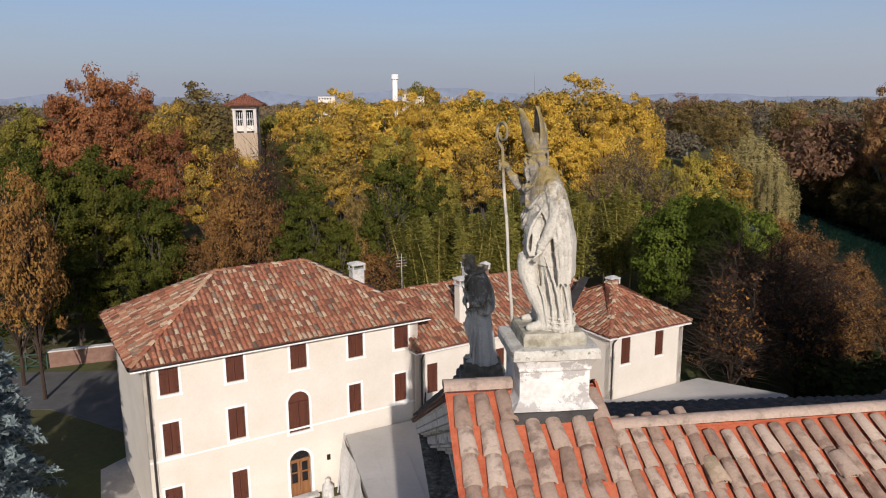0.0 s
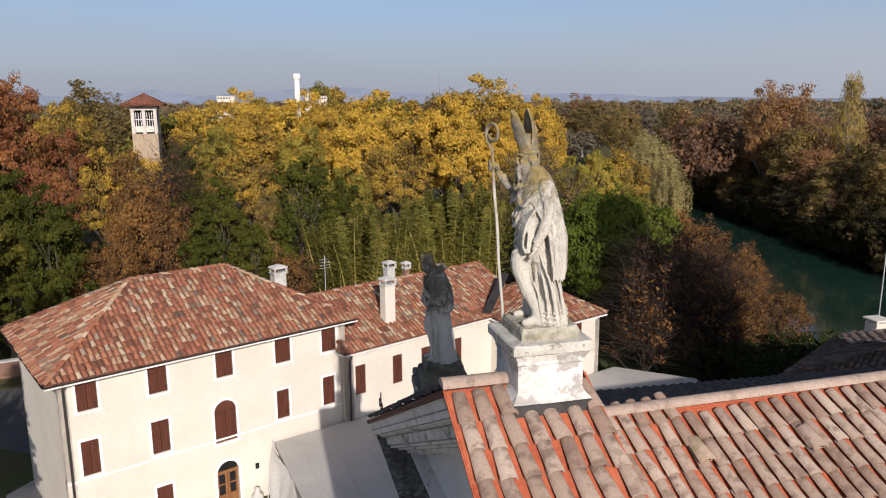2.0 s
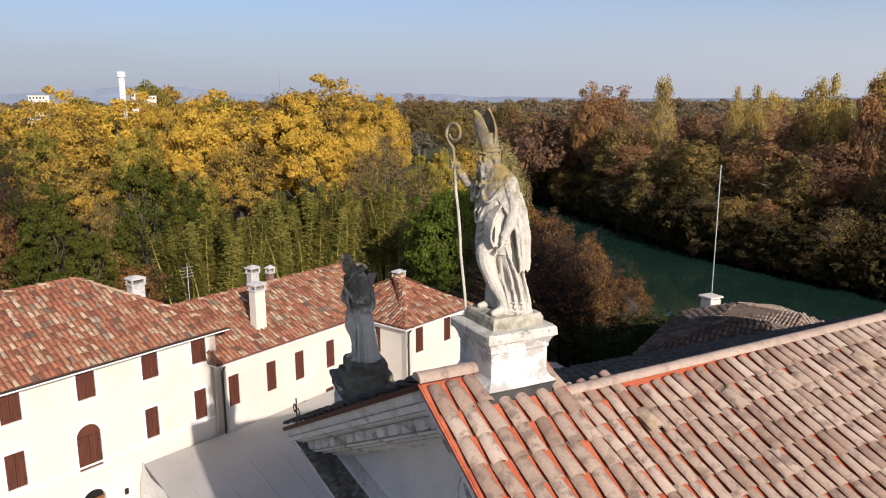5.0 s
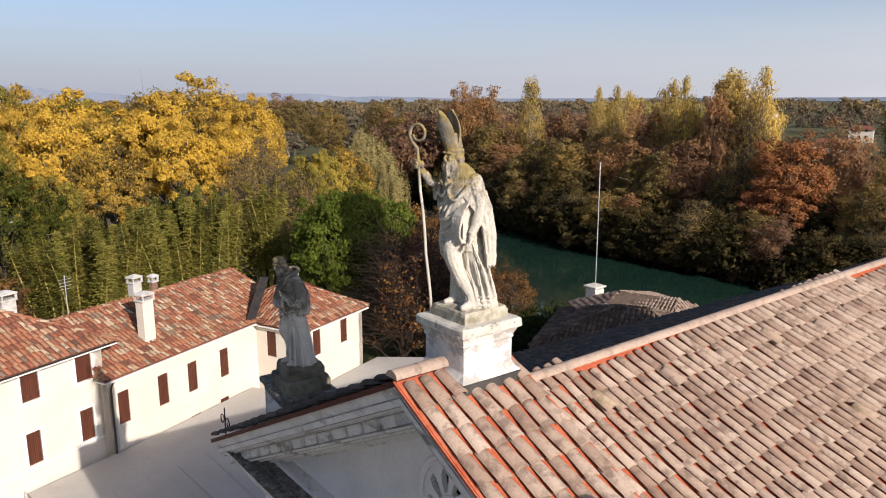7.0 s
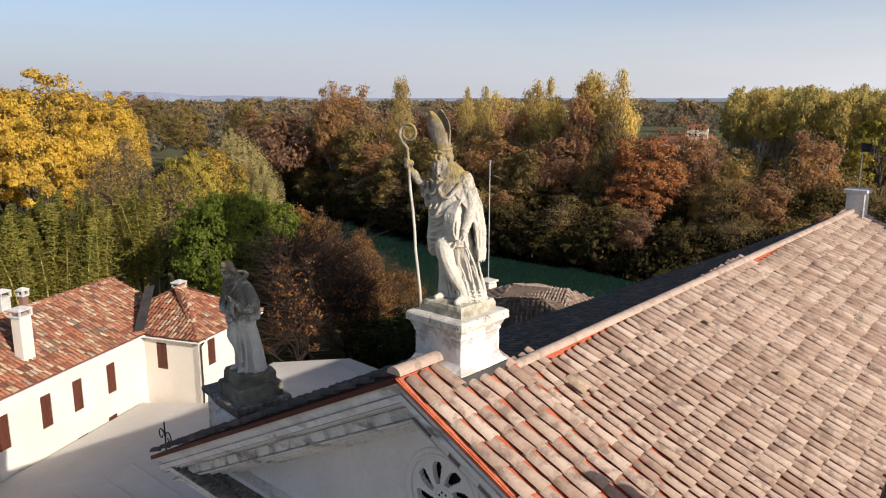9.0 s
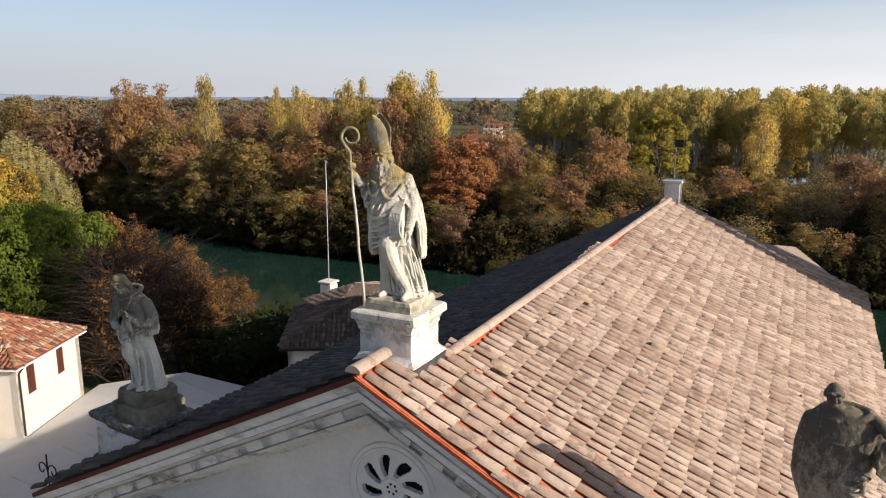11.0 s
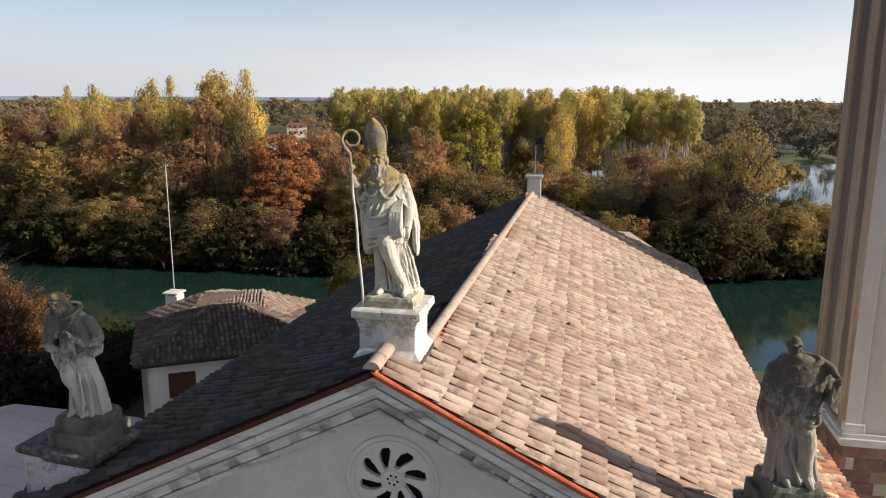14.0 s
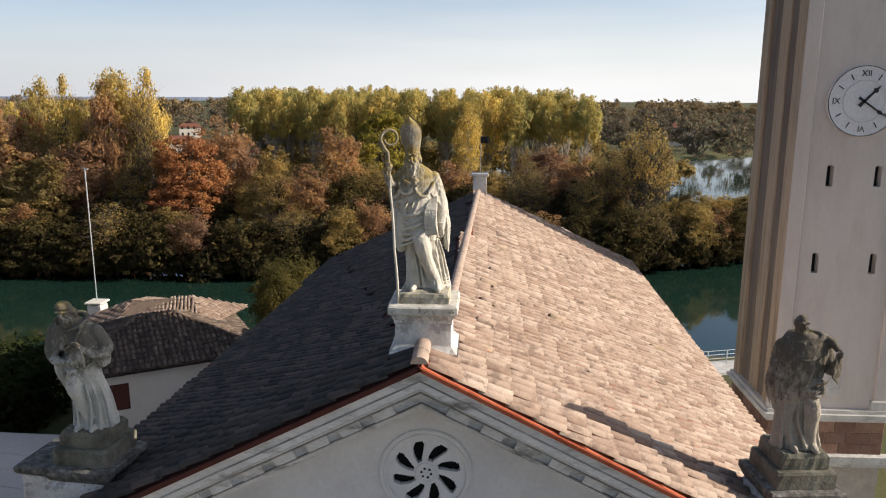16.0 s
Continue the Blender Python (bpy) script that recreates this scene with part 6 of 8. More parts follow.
spandrel(house, ho, hu, *arch_hole[:2], 4.18, 4.712)
spandrel(house, ho, hu, *door_hole[:2], 1.16, 1.702)
hin = UP.cross(hu)
HB = lambda s, z, d: (ho + hu * s + hin * d)[:2] + (z,)
DM, DH, DR = 6.74, 1.16, 0.53
door = part("front_door", Geo().obox(HB(6.21, LAND, 0.2), hu * 1.06, hin * 0.05, (0, 0, 2.45)), M_VOID, house, "glazed wooden double door with a fanlight")
for k in range(2):
    s = 6.23 + k * 0.52
    g = Geo()
    for a, b, c, d in ((0, 0.1, 0, 1.85), (0.40, 0.50, 0, 1.85), (0.1, 0.40, 0, 0.7), (0.1, 0.40, 1.75, 1.85), (0.1, 0.4, 1.2, 1.26)):
        g.obox(HB(s + a, LAND + 0.03 + c, 0.13), hu * (b - a), hin * 0.05, (0, 0, d - c))
    leaf_ = part("door_leaf", g, M_DOOR, door)
    part("door_panel", Geo().obox(HB(s + 0.13, LAND + 0.12, 0.115), hu * 0.24, hin * 0.02, (0, 0, 0.5)), M_DOOR, leaf_)
part("transom", Geo().obox(HB(6.21, DH - 0.04, 0.1), hu * 1.06, hin * 0.08, (0, 0, 0.08)), M_DOOR, door)
for k in range(7):
    a = math.pi * (k + 0.5) / 7
    part("fan_bar", Geo().tube([HB(DM, DH + 0.05, 0.15), HB(DM + math.cos(a) * 0.5, DH + 0.02 + math.sin(a) * 0.5, 0.15)], 0.012, 6), M_IRON, door)
g = Geo()
n = 21
rows_ = [[HB(DM + math.cos(math.pi * k / 20) * q, DH + math.sin(math.pi * k / 20) * q, t) for k in range(21)] for q, t in ((DR, 0.032), (DR, -0.02), (DR + 0.13, -0.02), (DR + 0.13, 0.032))]
g.add([p for r in rows_ for p in r], [(i * n + k, i * n + k + 1, (i + 1) * n + k + 1, (i + 1) * n + k) for i in range(3) for k in range(n - 1)])
for s in (DM - DR - 0.13, DM + DR):
    g.obox(HB(s, LAND, -0.02), hu * 0.13, hin * 0.05, (0, 0, DH - LAND))
part("door_surround", g, M_WHITE, door)
part("door_step", Geo().obox(HB(6.0, LAND, -0.4), hu * 1.5, hin * 0.4, (0, 0, 0.14)), M_STONE, door)
part("string_course", Geo().obox(HB(0, 2.80, -0.012), hu * 13.31, hin * 0.04, (0, 0, 0.08)), M_WHITE, house)
A, B, C, D, R0, R1 = hc
gutter(house, A - UP * 0.03, B - UP * 0.03)
gutter(house, D - UP * 0.03, A - UP * 0.03)
w0 = HB(0.2, 6.9, -0.06)
downpipe(house, A + (B - A).normalized() * 0.65 - UP * 0.1, (w0[0], w0[1], LAND), w0)
part("wall_lamp", Geo().obox(HB(8.1, 0.85, -0.08), hu * 0.16, hin * 0.08, (0, 0, 0.26)), M_IRON, house)
box_place = HB(7.85, 0, -0.6)
tank = thing("stone_bollard", (box_place[0], box_place[1], LAND), "pale stone block with a rounded top by the door", "bollard")
part("block", Geo().rings([[(box_place[0] + math.cos(k * math.tau / 20) * r, box_place[1] + math.sin(k * math.tau / 20) * r, LAND + z) for k in range(20)] for z, r in ((0, 0.3), (0.55, 0.28), (0.62, 0.2), (0.7, 0.14), (0.9, 0.13), (0.96, 0.05))]), M_STONE, tank)

# second house, two storeys, set back, and the wing at its end
H2U = Vector((math.cos(radians(26)), math.sin(radians(26)), 0))
h2_holes = [(s, s + 0.63, 3.25, 4.84) for s in (0.46, 2.83, 4.78, 7.10)]
low_holes = [(2.9, 3.6, 0.9, 1.85), (4.8, 5.5, 0.9, 1.9), (6.95, 7.6, 0.9, 2.05)]
house2, o2, u2, v2, c2 = rect_house("house", (1.515, 26.36), H2U[:2], 12.6, 7.6, 5.80, 0.50, "long low cream house with brown shutters and old tile roof", h2_holes + low_holes, ridge_in=0.5, over=0.35, base=LAND)
for a, b, c, d in h2_holes:
    shuttered_window(house2, o2, u2, a, b, c, d, frame=False)
for a, b, c, d in low_holes:
    shuttered_window(house2, o2, u2, a, b, c, d, frame=False)
H3U = Vector((math.cos(radians(23)), math.sin(radians(23)), 0))
h3_holes = [(0.81, 1.47, 3.86, 5.42), (3.34, 3.96, 3.92, 5.48)]
house3, o3, u3, v3, c3 = rect_house("house", (11.97, 27.54), H3U[:2], 5.5, 6.3, 5.72, 0.55, "cream plastered house wing with brown shutters and hip roof", h3_holes, over=0.32, base=LAND, side_holes=[(6.3 - 2.75, 6.3 - 2.05, 3.7, 5.2)])
for a, b, c, d in h3_holes:
    shuttered_window(house3, o3, u3, a, b, c, d, frame=False)
shuttered_window(house3, o3 + v3 * 6.3, -v3, 6.3 - 2.75, 6.3 - 2.05, 3.7, 5.2, frame=False)
for a, b, c, d in [(q[0] + 0.0, q[1], q[2], q[3]) for q in h3_holes]:
    part("sill", Geo().obox((o3 + u3 * (a - 0.05) - v3 * 0.05)[:2] + (c - 0.1,), u3 * (b - a + 0.1), v3 * 0.1, (0, 0, 0.08)), M_WHITE, house3)
# dark metal valley between the two roofs
vb, vt = Vector((10.15, 30.25, 5.85)), Vector((12.0, 32.4, 7.55))
part("valley_gutter", Geo().prism([vb + Vector((-0.30, 0.05, 0.16)), vb + Vector((0.22, -0.1, 0.16)), vt + Vector((0.2, -0.1, 0.2)), vt + Vector((-0.3, 0.05, 0.2))], (0, 0, 0.03)), M_GUTTER, house2, "dark sheet-metal valley gutter")
w3 = Vector(o3) + u3 * -0.03 + v3 * 0.0
part("downpipe", Geo().tube([o3 + u3 * 0.3 - v3 * 0.3 + UP * 5.6, o3 + u3 * 0.15 - v3 * 0.06 + UP * 5.2, o3 + u3 * 0.15 - v3 * 0.06 + UP * 2.0], 0.045, 8), M_GUTTER, house3)
part("downpipe", Geo().tube([o2 + u2 * 0.1 - v2 * 0.3 + UP * 5.6, o2 + u2 * 0.1 - v2 * 0.06 + UP * 5.2, o2 + u2 * 0.1 - v2 * 0.06 - UP * 0.7], 0.05, 8), M_GUTTER, house2)
chimney(4.05, 28.8, 7.0, 8.45, 0.33, 26, "cream plastered chimney with a stone cap on the low roof")
chimney(5.3, 35.4, 6.2, 7.85, 0.3, 26, "stone chimney with an open cap on the rear slope", M_STONE)
chimney(6.5, 36.0, 6.0, 7.6, 0.2, 26, "short brick chimney on the rear slope", M_BRICK)
chimney(13.6, 32.2, 6.9, 7.35, 0.3, 23, "low stone chimney on the wing's roof", M_STONE)
chimney(-1.6, 31.2, 7.6, 8.9, 0.35, 25, "low stone chimney on the rear of the house roof", M_STONE)
ant = thing("tv_aerial", (0.9, 30.5, 7.5), "thin metal television aerial on the low roof", "aerial")
part("pole", Geo().tube([(0.9, 30.5, 7.0), (0.9, 30.5, 9.9)], 0.02, 6), M_STEEL, ant)
for i in range(4):
    part("rod", Geo().tube([(0.6, 30.5 - 0.1, 9.2 + i * 0.16), (1.2, 30.5 + 0.1, 9.2 + i * 0.16)], 0.01, 5), M_STEEL, ant)

# ---- annex with the pale membrane roof ----
annex = thing("annex", (9, 18, 0), "low annex with a pale seamed membrane roof", "annex")
AX = [(-2.3, 24.85, 2.0), (1.38, 26.30, 2.0), (4.0, 27.35, 2.0), (9.9, 30.1, 2.0), (12.1, 27.35, 2.0), (17.0, 29.5, 2.0), (18.3, 30.0, 2.0), (22.0, 27.0, 2.0), (21.7, 19.4, 2.05), (17.5, 6.9, 2.1), (0.6, 8.3, 2.2)]
part("membrane_roof", Geo().prism(AX, (0, 0, -0.18)), M_MEMBRANE, annex)
part("body", Geo().prism([(x * 0.985 + 0.15, y * 0.985 + 0.1, -0.8) for x, y, z in AX], (0, 0, 2.55)), M_PLASTER, annex)
for i in range(16):
    t = (i + 0.5) / 16
    a = Vector((-1.6, 22.5, 2.0)).lerp(Vector((21.6, 26.6, 2.0)), t)
    b = Vector((0.9, 8.6, 2.19)).lerp(Vector((17.2, 7.0, 2.1)), t)
    part("seam", Geo().obox(a + UP * 0.004, (0.05, 0, 0), b - a, (0, 0, 0.03)), M_MEMBRANE, annex)
# tarpaulin hung over the annex's end
g = Geo()
NT, NZ = 40, 10
grid = []
for k in range(NZ + 1):
    for i in range(NT + 1):
        t, z = i / NT, 2.03 - 2.75 * k / NZ
        p = Vector((-2.3, 24.75, 0)).lerp(Vector((0.5, 8.6, 0)), t)
        bulge = 0.14 * math.sin(i * 1.3) * (k / NZ) + 0.10 * math.sin(i * 0.55 + k * 0.4)
        grid.append((p.x - 0.05 - bulge - 0.35 * k / NZ, p.y - 0.1 * k / NZ, z))
g.add(grid, [(k * (NT + 1) + i, k * (NT + 1) + i + 1, (k + 1) * (NT + 1) + i + 1, (k + 1) * (NT + 1) + i) for k in range(NZ) for i in range(NT)])
part("tarpaulin", g, M_TARP, annex, "white tarpaulin hanging in folds", smooth=True)
part("guy_pole", Geo().tube([(-2.75, 24.2, -0.7), (-2.35, 24.8, 2.15)], 0.035, 8), M_STEEL, annex)

# ---- outbuildings by the river ----
hut, oh, uh, vh, ch_ = rect_house("outbuilding", (21.6, 18.9), (0.52, -0.854), 9.0, 7.0, 5.1, 0.42, "small rendered outbuilding with a brown tile roof darkened for shade", [(1.25, 2.6, 2.95, 4.35)], over=0.4, tile=(0.27, 0.4))
shuttered_window(hut, oh, uh, 1.25, 2.6, 2.95, 4.35, frame=False)
hut["category"] = "outbuilding"
for o in hut.children:
    if o.data and o.data.materials and o.data.materials[0] in (M_OLD_TILE, M_OLD_PAN):
        o.data.materials[0] = M_HUT_TILE
    elif o.name.startswith("eave_soffit"):
        o.data.materials[0] = M_DARK_BARK
hut2 = thing("outbuilding", (30, 17.5, 0), "river-side outbuilding with a brown tiled gable roof", "outbuilding")
part("wall", Geo().box(27.4, 14.8, -1, 32.6, 21.0, 5.6), M_PLASTER, hut2)
RA, RB = Vector((28.4, 18.9, 7.05)), Vector((29.9, 16.0, 6.95))
for cs in (((26.0, 19.0, 5.75), (27.5, 14.5, 5.75), RB, RA), ((33.5, 20.5, 5.75), (27.6, 22.4, 5.75), RA), ((32.2, 13.5, 5.75), (33.6, 20.5, 5.75), RA, RB), ((27.5, 14.5, 5.75), (32.2, 13.5, 5.75), RB), ((27.6, 22.4, 5.75), (26.0, 19.0, 5.75), RA)):
    cs = [Vector(c) for c in cs]
    tiled_slope(hut2, cs[0], cs[1], cs[2], cs, 0.2, 0.34, M_TILE_FAR, M_HUT_TILE, "sun-bleached clay tiles")
mast = thing("mast_chimney", (28.5, 21.0, 6), "white chimney carrying a tall thin radio mast", "chimney")
part("flue", Geo().chamfer(28.1, 20.6, 5.5, 28.9, 21.4, 6.75, 0.03), M_PLASTER, mast)
part("cap", Geo().chamfer(28.0, 20.5, 6.85, 29.0, 21.5, 6.95, 0.03), M_PLASTER, mast)
for sx in (28.15, 28.75):
    for sy in (20.65, 21.25):
        part("post", Geo().box(sx, sy, 6.74, sx + 0.1, sy + 0.1, 6.86), M_WHITE, mast)
part("mast_pole", Geo().tube([(28.6, 21.05, 6.9), (28.65, 21.08, 14.5)], 0.028, 8), M_STEEL, mast)
part("crossbar", Geo().tube([(28.35, 20.75, 14.45), (28.95, 21.4, 14.45)], 0.03, 6), M_STEEL, mast)

# ---- bell tower ----
TX, TY, TW, TD = 22.0, -14.3, 5.3, 5.0
tower = thing("bell_tower", (TX + TD / 2, TY - TW / 2, 0), "tall stuccoed bell tower with clock, slit windows and brick base", "tower")
TYC = TY - TW / 2
slits = [(TYC + 1.02, 15.25), (TYC - 1.02, 15.25), (TYC + 1.25, 11.35), (TYC - 1.25, 11.35)]
SZ, SWD = 0.62, 0.30
holes_t = [(TW / 2 - (y - TYC) - SWD / 2 if False else (TY - y) - SWD / 2, (TY - y) + SWD / 2, z - SZ, z + SZ * 0.5) for y, z in slits]
part("front_wall", wall_with_openings((TX + 0.14, TY - 0.02, 0), (0, -1, 0), TW - 0.04, 4.3, 27.0, holes_t, 0.6), M_TOWER, tower)
part("shaft", Geo().box(TX + 0.8, TY - TW + 0.1, -1, TX + TD - 0.05, TY - 0.15, 27.0), M_TOWER_RECESS_SHADE, tower)
for y, z in slits:
    part("slit_window", Geo().box(TX + 0.5, y - 0.2, z - 0.7, TX + 0.55, y + 0.2, z + 0.5), M_VOID, tower)
    g = Geo()
    g.prism([(TX + 0.15, y + math.cos(math.pi * k / 10) * 0.15, z + 0.16 + math.sin(math.pi * k / 10) * 0.15) for k in range(11)] + [(TX + 0.15, y - 0.16, z + 0.33), (TX + 0.15, y + 0.16, z + 0.33)], (0.3, 0, 0))
    part("slit_head", g, M_TOWER, tower)
# front pilasters and recessed panels
for y0, y1, d in ((TY, TY - 0.62, 0.0), (TY - TW + 0.62, TY - TW, 0.0), (TY - 1.55, TY - 3.75, 0.07)):
    if d == 0.0:
        part("pilaster", Geo().chamfer(TX, min(y0, y1), 4.3, TX + 0.3, max(y0, y1), 26.6, 0.03), M_TOWER, tower)
# north side: streaked pilasters over the recess, which carries its shade in the colour
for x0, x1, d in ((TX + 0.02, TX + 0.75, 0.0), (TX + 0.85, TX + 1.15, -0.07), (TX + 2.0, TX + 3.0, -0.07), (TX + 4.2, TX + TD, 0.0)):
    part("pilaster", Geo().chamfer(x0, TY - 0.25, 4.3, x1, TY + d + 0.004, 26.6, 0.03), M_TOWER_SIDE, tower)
for z0, z1, o in ((3.75, 3.95, 0.14), (3.95, 4.12, 0.26), (4.12, 4.3, 0.12)):
    part("base_ledge", Geo().box(TX - o, TY - TW - o, z0, TX + TD + o, TY + o, z1), M_STONE, tower)
part("base", Geo().box(TX + 0.03, TY - TW, -1, TX + TD, TY - 0.03, 3.76), M_MORTAR, tower)
for z0, z1, o in ((4.3, 4.75, 0.07),):
    for y in (TY - 0.35, TY - TW + 0.35):
        part("pilaster_foot", Geo().chamfer(TX - o, y - 0.42, z0, TX + 0.3, y + 0.42, z1, 0.04), M_STONE, tower)
for z0, z1, o in ((26.6, 26.9, 0.15), (26.9, 27.2, 0.3), (27.2, 27.4, 0.2)):
    part("cornice", Geo().box(TX - o, TY - TW - o, z0, TX + TD + o, TY + o, z1), M_STONE, tower)
part("belfry", Geo().box(TX + 0.2, TY - TW + 0.2, 27.4, TX + TD - 0.2, TY - 0.2, 33.6), M_TOWER, tower)
part("dome", Geo().rings([[(TX + TD / 2 + math.cos(k * math.tau / 24) * r, TYC + math.sin(k * math.tau / 24) * r, z) for k in range(24)] for z, r in ((33.6, 2.75), (33.9, 2.85), (35.0, 2.75), (36.3, 2.2), (37.3, 1.3), (38.0, 0.3))]), M_LEAD, tower)
CZ, CR = 18.29, 1.47


def dial(x, r, a):
    return (x, TYC - math.sin(a) * r, CZ + math.cos(a) * r)


clock = part("clock", Geo().rings([[dial(x, r, k * math.tau / 72) for k in range(72)] for x, r in ((TX + 0.16, CR + 0.02), (TX + 0.02, CR + 0.02), (TX - 0.02, CR - 0.02), (TX + 0.005, CR - 0.05), (TX + 0.005, 0.02))]), M_CLOCK, tower, "white clock face with black Roman numerals")
for r0, r1 in ((CR - 0.015, CR + 0.012), (0.86, 0.875)):
    part("dial_ring", Geo().rings([[dial(x, r, k * math.tau / 72) for k in range(72)] for x, r in ((TX - 0.004, r0), (TX - 0.024, r0), (TX - 0.024, r1), (TX - 0.004, r1))], cap=False), M_BLACK if r0 > 1 else M_STONE, clock)
for h in range(12):
    a = h * math.tau / 12
    if h % 3:
        p, q = Vector(dial(TX - 0.006, 1.02, a)), Vector(dial(TX - 0.006, 1.28, a))
        side = (q - p).normalized().cross(Vector((1, 0, 0))) * 0.022
        part("hour_mark", Geo().obox(p - side, side * 2, q - p, (-0.012, 0, 0)), M_BLACK, clock)
    else:
        cu = bpy.data.curves.new("numeral", "FONT")
        cu.body = {0: "XII", 3: "III", 6: "VI", 9: "IX"}[h]
        cu.size, cu.extrude, cu.align_x, cu.align_y = 0.36, 0.006, "CENTER", "CENTER"
        tob = new("numeral", cu)
        dgr = bpy.context.evaluated_depsgraph_get()
        me = bpy.data.meshes.new_from_object(tob.evaluated_get(dgr))
        bpy.data.objects.remove(tob)
        c = dial(TX - 0.008, 1.15, a)
        turn = 0 if h != 6 else math.pi
        gm = Geo()
        m3 = Matrix(((0, 0, -1), (-1, 0, 0), (0, 1, 0)))
        rot = Matrix.Rotation(turn, 3, "Z")
        gm.v = [tuple(Vector(c) + m3 @ (rot @ v.co)) for v in me.vertices]
        gm.f = [tuple(q.vertices) for q in me.polygons]
        part("numeral", gm, M_BLACK, clock)
for name, a, ln, wd in (("hour_hand", radians(44), 0.95, 0.055), ("minute_hand", radians(124), 1.25, 0.04)):
    d = Vector(dial(TX, 1, a)) - Vector((TX, TYC, CZ))
    s = d.cross(Vector((1, 0, 0))).normalized()
    c = Vector((TX - 0.04, TYC, CZ))
    pts = [c - d * 0.28 - s * wd * 1.6, c - d * 0.28 + s * wd * 1.6, c + s * wd, c + d * ln * 0.55 + s * wd * 0.8, c + d * ln * 0.66 + s * wd * 2.2, c + d * ln * 0.78 + s * wd * 0.7, c + d * ln, c + d * ln * 0.78 - s * wd * 0.7, c + d * ln * 0.66 - s * wd * 2.2, c + d * ln * 0.55 - s * wd * 0.8, c - s * wd]
    part(name, Geo().prism(pts, (-0.015, 0, 0)), M_BLACK, clock)

plq = part("plaque", Geo().prism([(TX + 0.1, -17.11 + y_, 5.4 + z_) for y_, z_ in ((-0.30, -0.42), (0.30, -0.42), (0.30, 0.15), (0.2, 0.33), (0.0, 0.46), (-0.2, 0.33), (-0.30, 0.15))], (-0.06, 0, 0)), M_STONE, tower, "small arched stone plaque")
g = Geo().box(TX - 0.35, -20.2, 1.75, TX + 0.1, -16.3, 2.1).box(TX - 0.25, -20.1, 1.55, TX + 0.1, -16.4, 1.75)
part("door_lintel", g, M_STONE, tower)
part("door_jamb", Geo().box(TX - 0.18, -17.0, -0.8, TX + 0.1, -16.5, 1.55), M_STONE, tower)
# rusticated blocks of the base
rb = random.Random(4)
for k in range(8):
    zb = -0.75 + k * 0.56
    y_ = TY - (0.0 if k % 2 else 0.5)
    while y_ > TY - TW:
        wdt = rb.uniform(0.9, 1.2)
        ya = max(TY - TW, y_ - wdt)
        if y_ - ya > 0.2 and not (zb < 2.0 and ya < -16.3):
            part("block", Geo().chamfer(TX - 0.01 - rb.uniform(0, 0.012), ya + 0.015, zb + 0.012, TX + 0.2, min(TY, y_) - 0.015, min(zb + 0.548, 3.74), 0.02), M_BRICK, tower)
        y_ = ya
    x_ = TX
    while x_ < TX + TD:
        wdt = rb.uniform(0.9, 1.2)
        xb = min(TX + TD, x_ + wdt)
        part("block", Geo().chamfer(x_ + 0.015, TY - 0.2, zb + 0.012, xb - 0.015, TY + 0.01 + rb.uniform(0, 0.012), min(zb + 0.548, 3.74), 0.02), M_BRICK, tower)
        x_ = xb

# river walk with its white railing beyond the church
walk_ = thing("river_walk", (38, -17, -0.7), "pale paved river terrace with a white pipe railing", "terrace")
part("slab", Geo().prism([(38.6, -15.5, -0.55), (41.0, -15.6, -0.55), (43.4, -25.2, -0.55), (41.2, -25.2, -0.55)], (0, 0, -1.2)), M_STONE, walk_)
for i in range(7):
    px, py = 40.6 + i * 0.42, -15.9 - i * 1.5
    part("post", Geo().tube([(px, py, -0.55), (px, py, 0.4)], 0.04, 8), M_STEEL, walk_)
for z_ in (-0.22, 0.08, 0.38):
    part("rail", Geo().tube([(40.6, -15.9, z_), (43.1, -24.9, z_)], 0.022, 6), M_STEEL, walk_)

# parapet wall, low roof and railing between the church and the tower
low = thing("sacristy", (14, -11, 0), "low sacristy with a tile roof beside the church", "annex")
part("wall", Geo().box(9.0, -12.6, -1, 20.5, -8.4, 4.3), M_STUCCO, low)
LR = [Vector(p) for p in ((8.6, -12.9, 4.3), (20.9, -12.9, 4.3), (20.9, -8.2, 6.0), (8.6, -8.2, 6.0))]
tiled_slope(low, LR[0], LR[1], LR[2], LR, 0.3, 0.45, M_OLD_TILE, M_OLD_PAN, "dark clay tiles")

# ---- far towers ----
dove = thing("lookout_tower", (-12.6, 67.2, 0), "white plastered lookout tower with arched windows and red tiled roof", "tower")
part("shaft", Geo().box(-13.75, 66.1, -1, -11.45, 68.3, 15.2), M_TOWER_SIDE, dove, "worn bare masonry")
for sx in (-13.75, -12.77, -11.75):
    for sy in (66.1, 68.0):
        part("pier", Geo().box(sx, sy, 15.2, sx + 0.3, sy + 0.3, 17.4), M_TOWER, dove)
part("dark_loft", Geo().box(-13.5, 66.45, 15.2, -11.7, 68.1, 17.4), M_VOID, dove)
for sx in (-13.45, -12.47):
    w_ = part("window", Geo().box(sx, 66.2, 15.35, sx + 0.68, 66.25, 15.9), M_PLASTER, dove)
    for k in range(3):
        part("glazing_bar", Geo().box(sx + 0.1 + k * 0.22, 66.25, 15.9, sx + 0.14 + k * 0.22, 66.3, 17.2), M_WHITE, w_)
    part("sash", Geo().box(sx, 66.24, 16.5, sx + 0.68, 66.31, 16.56), M_WHITE, w_)
part("top_beam", Geo().box(-13.8, 66.05, 17.4, -11.4, 68.35, 17.85), M_TOWER, dove)
